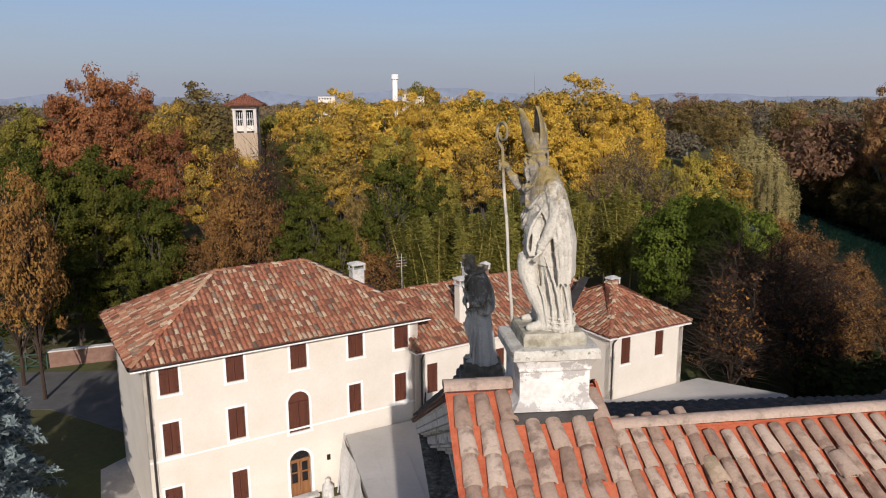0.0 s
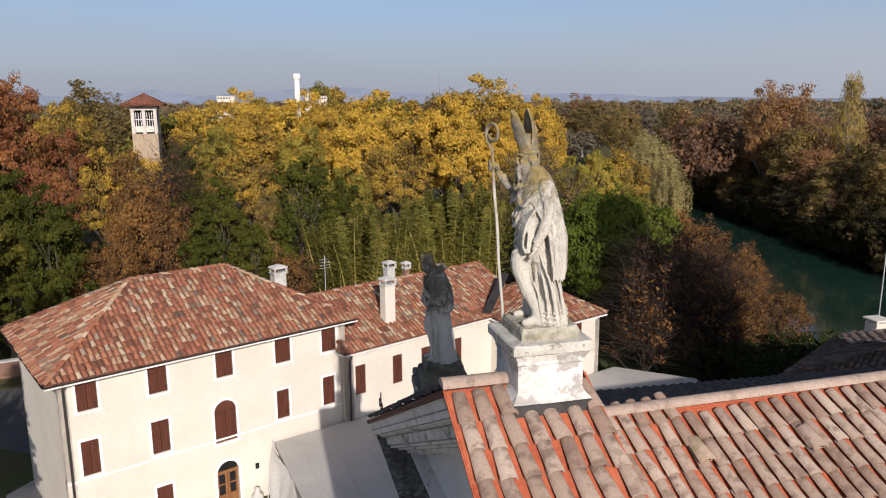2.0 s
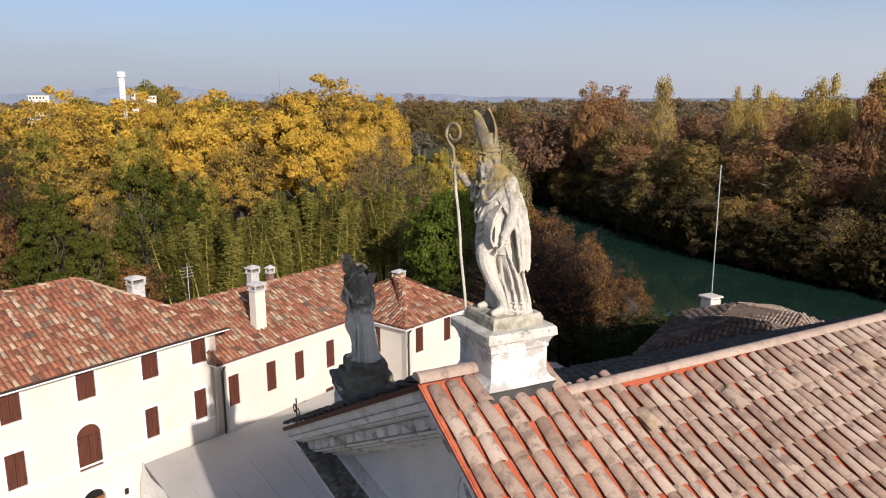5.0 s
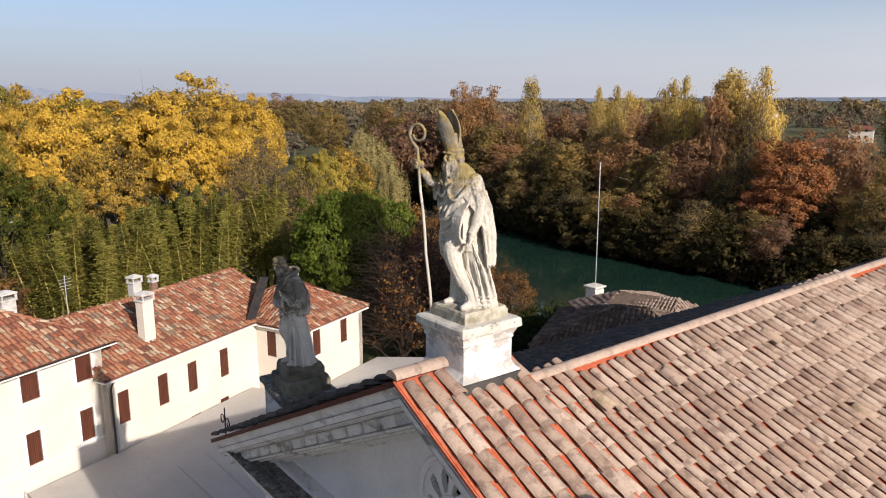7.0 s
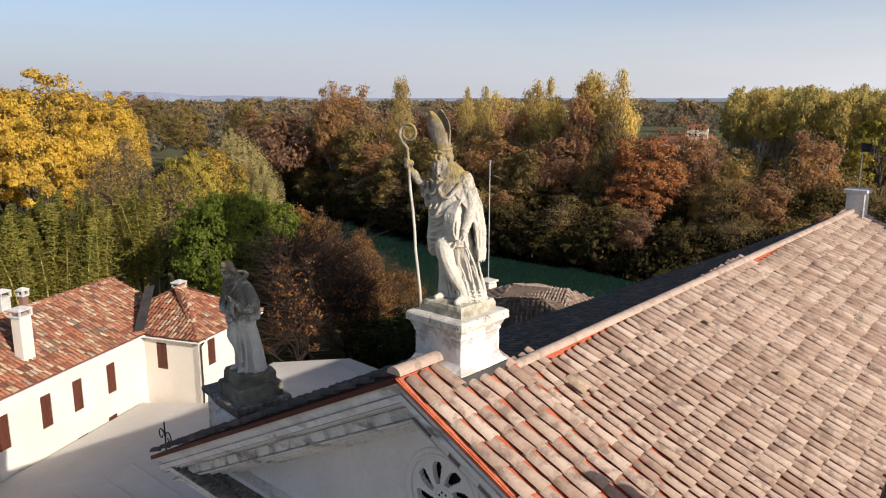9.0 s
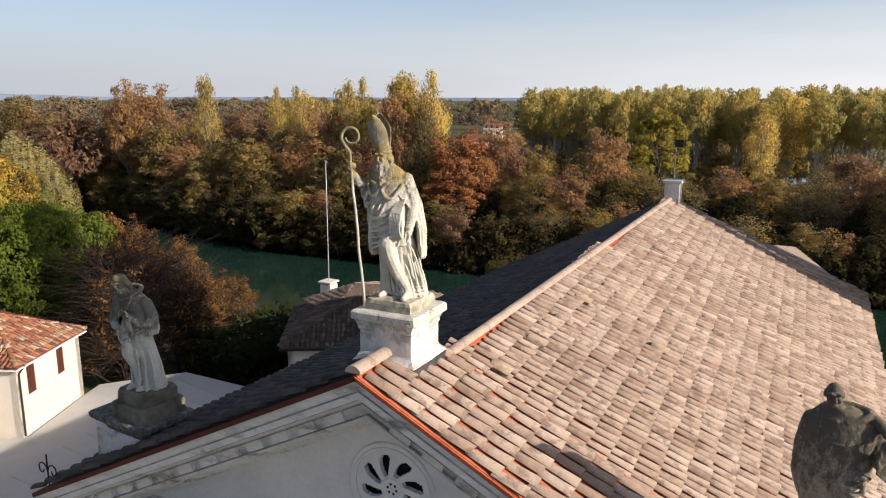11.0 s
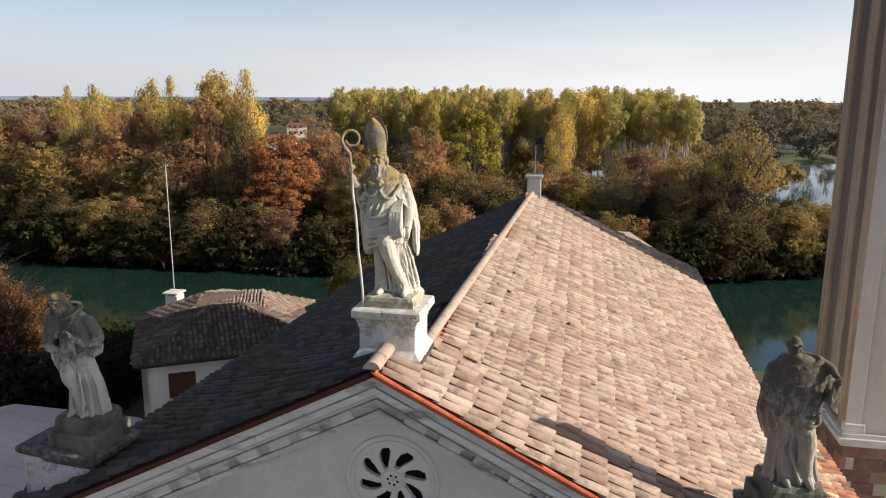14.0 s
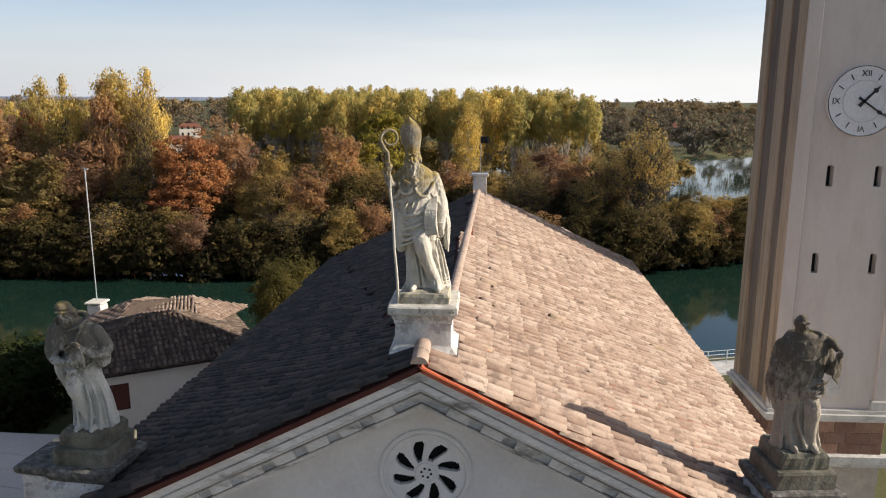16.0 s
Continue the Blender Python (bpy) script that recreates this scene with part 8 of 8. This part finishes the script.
EXTRA = {
    "bare": [(31, 38.5, 7.0, 6), (24.5, 36, 9.0, 7), (27, 37.5, 8.5, 7), (-9.5, 60, 14.2, 7)],
    "far_bare": [(28.2, 69.5, 14.3, 8.8), (23.5, 62.8, 12.4, 8.0), (27.0, 58.0, 11.4, 7.5), (22.0, 55.5, 9.0, 6.0), (83, 43.2, 20, 6), (84, -21.5, 16.4, 9.5), (88, -17.5, 12, 8), (84, -14, 9, 7), (80, 25, 9, 8), (83, 8, 8.5, 8)],
    "orange": [(35.5, 41, 6.5, 5), (34.5, 45.5, 8.2, 6), (30.5, 41, 8.0, 5.5), (29.8, 33.5, 6.2, 4.5), (31.5, 36, 6.8, 5), (33, 33.5, 5.2, 5), (28.0, 31.0, 5.6, 4.5), (-24.5, 41.0, 12.5, 5.5), (-13.5, 61.5, 13.2, 6), (-15, 50, 7.5, 4.5)],
    "near_bush": [(42.2, 13.8, 7.4, 7.4), (45.5, 9.5, 4.2, 5)],
    "far_olive": [(84, -27.5, 6.8, 7.5), (86.5, -31.5, 6.5, 7.5), (85, -35.5, 6.5, 7.5), (90, -36, 6.0, 8), (82.5, -24, 6.0, 7)],
    # this tall tree stands out of view, added to shade the lane
    "green": [(-17.5, 8.5, 21, 8)],
    "yellow": [(-16, 64, 14.0, 6), (8, 92, 19.3, 10), (15, 100, 19.6, 11), (36, 88, 18.4, 9), (22, 86, 18.8, 10), (-4, 108, 19.5, 11), (28, 78, 15.5, 8)],
    "poplar_tall": [(83, 53, 20.0, 6.5), (92, 62, 20.5, 7), (84, 66, 19, 6), (84.5, 47.0, 21.3, 8.5), (86.5, 44.0, 21.0, 7.5), (89, 50.5, 21.5, 8)],
    "rust": [(79, 35.6, 14.2, 11.5), (77.5, 36.5, 9.0, 10), (80.5, 37.5, 11, 7), (86, 47.5, 15.5, 7), (90, 62, 16, 8), (-22, 74, 15.5, 8)],
    "far_brown": [(83, 47.5, 19.6, 9), (87, 66, 15.5, 9), (88, 53, 15, 8), (96, 72, 16.5, 9), (90, 84, 16, 9)],
}
# undergrowth behind the houses
UNDER = [(-26, 50, 13, 7.5), (-22.5, 51.5, 11.5, 7), (-29.5, 53, 13.5, 8), (-19, 54, 11, 6.5), (-33, 49, 12, 7), (-24, 57, 13.5, 8)] + [(-27, 47, 9, 6), (-31.5, 46.5, 9.5, 6), (-23, 47.5, 7, 5)] + [q for q in [(r.uniform(-30, 30), r.uniform(46, 64), r.uniform(3.5, 6.0), r.uniform(5, 7)) for _ in range(26)] if not 0 < q[0] < 25]

EXTRA["far_olive"] += YELLOW[3::4] + [(x, y, h, w) for x, y, h, w in ((80, 104, 6, 8), (83, 110, 6, 8), (84.5, 116, 6, 8), (85.5, 122, 6, 8), (86.5, 128, 6, 8))]
YELLOW = [q for i, q in enumerate(YELLOW) if i % 4 != 3]
YELLOW = [(x, y, h, w * 1.25) for x, y, h, w in YELLOW]
for i, (k, rows) in enumerate((("yellow", YELLOW), ("yellow_green", YELLOW_GREEN), ("rust", RUST), ("orange", ORANGE), ("green", GREEN), ("ivy", IVY), ("bare", BARE), ("willow", WILLOW),
                               ("far_olive", FAR_OLIVE), ("far_brown", FAR_BROWN), ("far_low", FAR_LOW), ("poplar_tall", POPLAR_TALL), ("near_bush", NEAR_BUSH), ("far_bare", []))):
    plant(kinds[k], rows + BANK.get(k, []) + (UNDER if k == "green" else []) + EXTRA.get(k, []), i)

# poplar plantation on the island
r = random.Random(3)
grove = K("grove", "plantation poplar with a pale bare stem and olive-gold crown", LEAF["grove"], M_PALE_BARK, 14, 50, 62, 0.20, shape="round", blob=(0.14, 0.26), low=0.70, tallness=0.335, trunk=0.16, limbs=16, loose=0.7)
rows = []
for i in range(8):
    for k in range(13):
        x = 128 + i * 8.0 + r.uniform(-1, 1)
        y = -20 + k * 6.5 + r.uniform(-1, 1) + i * 0.5
        d = math.hypot(x + 9.5, y + 4.4)
        if 69.5 < math.degrees(math.atan2(x + 5, y + 5)) < 98.5:
            rows.append((x, y, 18.2 + (d - 140) * 0.018 + r.uniform(-0.8, 1.2), 7.6))
for i in range(22):
    rows.append((r.uniform(112, 136), r.uniform(70, 104), r.uniform(15.0, 17.5), 6.5))
stand = thing("poplar_plantation", (150, 10, 0), "plantation of poplars with pale bare stems and olive-gold crowns", "poplars", kind="stuff")
rnd = random.Random(40)
heap = {"trunk": ([], [], 0), "crown": ([], [], 0)}
for i, (x, y, h, w) in enumerate(rows):
    z = float(ground_height(np.array(x), np.array(y)))
    a, k = rnd.uniform(0, 6.28), w / W0
    turn_ = np.array(((math.cos(a) * k, -math.sin(a) * k, 0), (math.sin(a) * k, math.cos(a) * k, 0), (0, 0, (h - z) * 1.09 / H0)))
    for ob in grove[i % 2].children:
        vs, fs, off = heap[ob.name.split(".")[0]]
        co = np.empty(len(ob.data.vertices) * 3)
        ob.data.vertices.foreach_get("co", co)
        co = co.reshape(-1, 3) + np.array(ob.matrix_basis.translation)
        vs.append(co @ turn_.T + np.array((x, y, z - 0.1)))
        fs += [tuple(j + off for j in p.vertices) for p in ob.data.polygons]
        heap[ob.name.split(".")[0]] = (vs, fs, off + len(co))
for model in grove:
    for ob in list(model.children):
        bpy.data.objects.remove(ob)
    bpy.data.objects.remove(model)
for key, name, m in (("trunk", "stems", M_PALE_BARK), ("crown", "crowns", LEAF["grove"])):
    vs, fs, _ = heap[key]
    gg = Geo()
    gg.v, gg.f = [tuple(p) for p in np.concatenate(vs).tolist()], fs
    part(name, gg, m, stand)

# far woods out to the horizon
def woods(name, label, seed, count, place, leaf, size, foot=0.0):
    r = np.random.default_rng(seed)
    vs, fs, o = [], [], 0
    for i in range(count):
        x, y, h, w = place(r)
        p, n, _ = crown_cloud(seed * 1000 + i, 14, 34 if size < 0.6 else 20, w / 2, h * 0.42, h * 0.55, blob=(0.24, 0.4))
        v, f = cards(p + np.array([x, y, foot]), n, size, i)
        vs.append(v)
        fs.append(f + o)
        o += len(v)
    solo(name, (np.concatenate(vs), np.concatenate(fs)), leaf, label, "woods", kind="stuff")


def ring_place(a0, a1, d0, d1, h0, h1, w0, w1):
    def f(r):
        a, d = radians(r.uniform(a0, a1)), r.uniform(d0, d1)
        while 61.5 < math.degrees(a) < 70 and d < 340:  # open fields round the farmhouses
            a, d = radians(r.uniform(a0, a1)), r.uniform(d0, d1)
        return -5 + math.sin(a) * d, -5 + math.cos(a) * d, r.uniform(h0, h1), r.uniform(w0, w1)
    return f


woods("distant_woods", "autumn woods stretching to the horizon", 51, 680, ring_place(-38, 118, 190, 480, 9, 16.5, 8, 14), LEAF["woods"], 0.58)
woods("distant_woods", "hazy woods on the horizon", 52, 640, ring_place(-40, 120, 480, 1200, 13, 20.5, 12, 26), LEAF["woods"], 1.4)
woods("park_woods", "mixed autumn trees behind the houses", 53, 150, ring_place(-34, 20, 105, 190, 13, 18.5, 8, 11), LEAF["yellow_green"], 0.5)
woods("island_woods", "mixed brown trees behind the river bank", 54, 170, ring_place(34, 62, 130, 200, 10, 17.5, 7, 11), LEAF["brown"], 0.5)
woods("grove_undergrowth", "brown undergrowth between the poplar stems", 55, 150, lambda r: (r.uniform(120, 205), r.uniform(-40, 70), r.uniform(4, 8), r.uniform(7, 12)), LEAF["olive"], 0.5)

def brush_place(r):
    y = r.uniform(-48, 160)
    return float(far_bank(y)) + r.uniform(-0.9, 4.2), y, r.uniform(3.6, 8.6), r.uniform(3.5, 6)


# its leaf colour holds the shade under the bank trees
woods("riverside_brush", "brush overhanging the far bank, darkened for its shade", 56, 640, brush_place, LEAF["thicket"], 0.3, -3.3)

# mountains far beyond the plain, the blue of the haze put into their colour
M_HILL = surface("hazy_mountain", [(0.3, (0.15, 0.18, 0.24)), (0.7, (0.18, 0.21, 0.27))], 0.002, 0.02, 1.0, bumps=0)
hills = []
for i in range(121):
    a = radians(-45 + i * 1.0)
    d_ = 4300
    hgt = 50 + 40 * noise.noise(Vector((i * 0.09, 3.1, 0))) + 22 * noise.noise(Vector((i * 0.33, 1.7, 0)))
    hgt *= 1.25 if i < 60 else max(0.25, 1.25 - (i - 60) * 0.04)
    hills.append(((math.sin(a) * d_, math.cos(a) * d_, -20), (math.sin(a) * (d_ + 60), math.cos(a) * (d_ + 60), max(18, hgt))))
hg = Geo()
hg.add([p for q in hills for p in q], [(2 * i, 2 * i + 2, 2 * i + 3, 2 * i + 1) for i in range(120)])
solo("backdrop", hg, M_HILL, "mountains on the horizon, tinted pale blue for the haze", "mountains", kind="structure")

for model, m in PLANTED:
    model.matrix_basis = m

# bamboo behind the low house
bam = random.Random(9)
cane_data = []
for v in range(3):
    t = thing("bamboo", (0, 0, 0), "slender yellow-green bamboo cane with drooping leaves", "bamboo", group="bamboo canes")
    h = 13.0
    part("cane", Geo().tube([(0, 0, -0.2), (0.05, 0.02, 4), (0.15, 0.1, 8), (0.6, 0.35, h)], [0.075, 0.07, 0.055, 0.015], 6), M_CANE, t)
    r_ = np.random.default_rng(v + 60)
    zz = 4.6 + (h - 4.6) * r_.random(700) ** 0.8
    k = (zz / h) ** 2
    c = np.stack([0.5 * k + r_.normal(0, 0.8, 700) * (1.15 - zz / h), 0.3 * k + r_.normal(0, 0.8, 700) * (1.15 - zz / h), zz], 1)
    vv, ff = cards(c, np.tile([0.0, -0.5, 0.8], (700, 1)), 0.10, v, 3.2, droop=2.5)
    part("leaves", (vv, ff), LEAF["bamboo"], t)
    cane_data.append(t)
first = set()
later = []
CLUMPS = [(bam.uniform(3, 23), 50.5 + 7.0 * bam.random() ** 1.3) for _ in range(34)]
for i in range(150):
    cx_, cy_ = CLUMPS[i % len(CLUMPS)]
    x, y = cx_ + bam.gauss(0, 0.45), cy_ + bam.gauss(0, 0.45)
    y += (x - 13) * 0.15
    m = Matrix.LocRotScale((x, y, LAND), Euler((bam.gauss(0, 0.08), bam.gauss(0, 0.08), bam.uniform(0, 6.3))), (1, 1, bam.uniform(0.55, 0.75) + 0.012 * (x - 3)))
    if i % 3 in first:
        copy_thing(cane_data[i % 3], m)
    else:
        first.add(i % 3)
        later.append((cane_data[i % 3], m))
for t, m in later:
    t.matrix_basis = m


# blue spruce by the lane
def spruce(x, y, h, w, seed):
    t = thing("spruce", (x, y, 0), "blue-grey spruce with layered drooping boughs", "tree")
    r = np.random.default_rng(seed)
    part("trunk", Geo().tube([(x, y, -0.2), (x, y, h)], [0.22, 0.02], 7), M_BARK, t)
    g = Geo()
    pts, nrm = [], []
    for i in range(90):
        z = h * (0.06 + 0.92 * (i / 90) ** 1.0)
        a = i * 2.4
        ln = w / 2 * (1 - z / h) * r.uniform(0.75, 1.1) + 0.15
        for k in range(70):
            s = r.random() ** 0.6
            side = r.normal(0, 0.16 * (1.2 - s) * ln + 0.04)
            px = math.cos(a) * ln * s - math.sin(a) * side
            py = math.sin(a) * ln * s + math.cos(a) * side
            pts.append((x + px, y + py, z - 0.28 * ln * s * s + r.normal(0, 0.04)))
            nrm.append((math.cos(a) * 0.3, math.sin(a) * 0.3, 0.9))
        g.tube([(x, y, z), (x + math.cos(a) * ln, y + math.sin(a) * ln, z - 0.28 * ln)], [0.035, 0.01], 4)
    part("boughs", g, M_BARK, t)
    v, f = cards(np.array(pts), np.array(nrm), 0.14, seed, 2.6)
    part("needles", (v, f), LEAF["spruce"], t)


# the first spruce is out of view, added for its shadow on the lane
spruce(-15.2, 12.0, 14.5, 6.4, 73)
spruce(-15.1, 17.6, 13.2, 6.0, 71)
spruce(-16.6, 21.6, 9.0, 4.8, 72)

# clipped hedge by the outbuildings, its leaves coloured for the church's shade
r_ = np.random.default_rng(5)
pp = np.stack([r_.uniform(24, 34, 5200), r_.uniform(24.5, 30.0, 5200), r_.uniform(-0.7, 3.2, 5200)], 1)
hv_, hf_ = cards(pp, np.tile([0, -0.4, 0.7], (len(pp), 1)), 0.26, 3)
solo("hedge", (hv_, hf_), LEAF["hedge"], "evergreen hedge, its leaves darkened for the church's shade", "hedge", kind="stuff")

# garden wall and green fence across the lane
gw = thing("garden_wall", (-19, 43, 0), "low brick garden wall with a pale coping", "wall", kind="structure")
part("core", Geo().obox((-24.2, 44.4, LAND), (13, 3.5, 0), (-0.1, 0.36, 0), (0, 0, 1.15)), M_BRICK, gw)
part("coping", Geo().obox((-24.3, 44.33, LAND + 1.16), (13.1, 3.53, 0), (-0.13, 0.5, 0), (0, 0, 0.09)), M_STONE, gw)
fence = thing("fence", (-25, 42, 0), "dark green timber fence with crossed braces", "fence")
for i in range(4):
    x = -28.7 + i * 1.45
    part("post", Geo().box(x, 44.1 + i * 0.05, LAND, x + 0.1, 44.2 + i * 0.05, LAND + 1.25), M_BASKET, fence)
    if i < 3:
        for z in (0.2, 1.05):
            part("rail", Geo().obox((x + 0.05, 44.13 + i * 0.05, LAND + z), (1.4, 0.05, 0), (0, 0.05, 0), (0, 0, 0.09)), M_BASKET, fence)
        for z0, z1 in ((0.25, 1.05), (1.05, 0.25)):
            part("brace", Geo().tube([(x + 0.1, 44.16, LAND + z0), (x + 1.4, 44.2, LAND + z1)], 0.035, 5), M_BASKET, fence)

# scrolled iron on the gable's end
iron = thing("iron_scroll", (0.35, 8.1, 10.4), "small black wrought-iron scroll on the gable's end", "ironwork")
for sgn in (1, -1):
    pts = []
    for k in range(16):
        a = k * 0.42
        rr_ = 0.17 - 0.008 * k
        pts.append((0.35, 8.1 + sgn * (0.17 - rr_ * math.cos(a) * 0.9), 10.62 + rr_ * math.sin(a)))
    part("scroll", Geo().tube(pts, 0.014, 6), M_IRON, iron)
part("stem", Geo().tube([(0.35, 8.1, 10.2), (0.35, 8.1, 10.98)], 0.016, 6), M_IRON, iron)

# ---- church roof tiles ----
def ridge_caps(parent, a, b, radius, length, sunk):
    """Half-round cap tiles bedded in mortar, each lapping a little over the next."""
    a, b = Vector(a), Vector(b)
    d = (b - a).normalized()
    u = d.cross(UP).normalized()
    n = u.cross(d)
    count = max(1, round((b - a).length / length))
    rnd = random.Random(8)
    for i in range(count):
        p = a.lerp(b, i / count) - n * sunk
        q = a.lerp(b, (i + 1.12) / count) - n * sunk
        k = rnd.uniform(0.99, 1.01)
        rr = []
        for c, r in ((p, radius * 1.015 * k), (q, radius * 0.985 * k)):
            rr.append([c + u * (math.cos(math.pi * j / 10) * r) + n * (math.sin(math.pi * j / 10) * r * 0.85) for j in range(11)])
        part("ridge_tile", Geo().rings(rr), M_RIDGE, parent, "", smooth=False)


def tile_mesh(col, row):
    tv_, tf_ = coppo(col * 0.76, row * 1.18)
    me = bpy.data.meshes.new("tile")
    me.from_pydata(tv_.tolist(), [], tf_.tolist())
    me.materials.append(M_TILE)
    me.polygons.foreach_set("use_smooth", [True] * len(me.polygons))
    return me


TILE_ME = {COL: tile_mesh(COL, ROW), COL2: tile_mesh(COL2, ROW2)}
church_off = Matrix.Translation(-root_place(church))
tr = random.Random(77)
for idx, (fr, cs) in enumerate(SLOPES):
    o, u, v, n = fr
    col, row = (COL, ROW) if idx in (2, 3) else (COL2, ROW2)
    cs = [Vector(c) for c in cs]
    inset = 0.03 if idx in (0, 2) else 0.30
    cs[0], cs[1] = cs[0] - v * inset, cs[1] - v * inset
    places = slope_places(fr, cs, col, row)
    rest = []
    for a, b in places:
        p = o + u * a + v * b
        single = (idx == 2 and p.y > -8.2) or (idx == 0 and p.x < 3.45 and p.y > -7.5)
        if abs(p.x - 1.38) < 0.5 and abs((p + v * row * 0.6).y - 0.14) < 0.5:
            continue
        if single:
            ob = new("tile", TILE_ME[col])
            ob.parent = church
            w_ = 1 + tr.gauss(0, 0.012)
            m3 = Matrix((u, v, n)).transposed().to_4x4()
            tilt = Matrix.Rotation(-0.045, 4, "X") @ Matrix.Rotation(tr.gauss(0, 0.03), 4, "Z")
            ob.matrix_basis = church_off @ Matrix.Translation(p + v * tr.gauss(0, 0.018) + u * tr.gauss(0, 0.009)) @ m3 @ tilt @ Matrix.Diagonal((w_, 1, w_, 1))
        else:
            rest.append((a, b))
    if not rest:
        continue
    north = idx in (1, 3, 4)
    t = part("roof_tiles", joined_tiles(fr, rest, col, row, 0.8), M_SHADED_NORTH_TILE if north else M_TILE_FAR, church, "mossy cover tiles darkened for the shaded north slope" if north else "sun-bleached clay cover tiles", smooth=True)
    t["kind"] = "stuff"
ridge_caps(church, (2.0, ridge_y(2.0), right_z(2.0, ridge_y(2))), (22.4, ridge_y(22.4), right_z(22.4, ridge_y(22.4))), 0.115, 0.44, -0.035)
ridge_caps(church, (-0.05, 0.12, 14.34), (0.84, 0.13, 14.34), 0.135, 0.46, 0.02)

# raised ventilation tiles, mossy at the mouth
VX = [(3.42, -0.82), (5.15, -0.92), (6.7, -1.0), (8.32, -0.98), (9.95, -1.25), (11.3, -1.2), (13.1, -1.4), (15.2, -1.5), (5.27, -3.46), (8.3, -2.84), (13.4, -3.05), (11.4, -3.88), (14.6, -5.35), (17.2, -4.0), (7.4, -5.4), (10.6, -6.1)]
fr0 = SLOPES[0][0]
VENTS = []
for x, y in VX:
    p = Vector((x, y, right_z(x, y))) + fr0[3] * 0.05
    tv, tf = coppo(0.25, 0.42)
    o, u, v, n = p - fr0[2] * 0.2, fr0[1], fr0[2], fr0[3]
    hood = Geo().add([o + u * q[0] + v * q[1] + n * (q[2] * 1.25 - 0.05 * q[1]) for q in tv], [tuple(int(k) for k in q) for q in tf])
    vt_ = part("vent_tile", hood, M_VENT_TILE if len(VENTS) % 3 == 0 else M_TILE_FAR, church, "moss-stained ventilation tile", smooth=True)
    arch = [o + v * 0.03 + u * (math.cos(math.pi * k / 8) * 0.092) + n * (math.sin(math.pi * k / 8) * 0.075 - 0.005) for k in range(9)]
    VENTS.append(vt_)
    part("vent_mouth", Geo().prism(arch, v * 0.03), M_RIDGE, vt_)
    for k in range(5):
        a = math.pi * (0.18 + 0.16 * k)
        c = o + v * 0.026 + u * (math.cos(a) * 0.062) + n * (math.sin(a) * 0.048)
        part("vent_slot", Geo().obox(c - u * 0.008 - n * 0.012, u * 0.016, v * 0.006, n * 0.024), M_VOID, vt_)
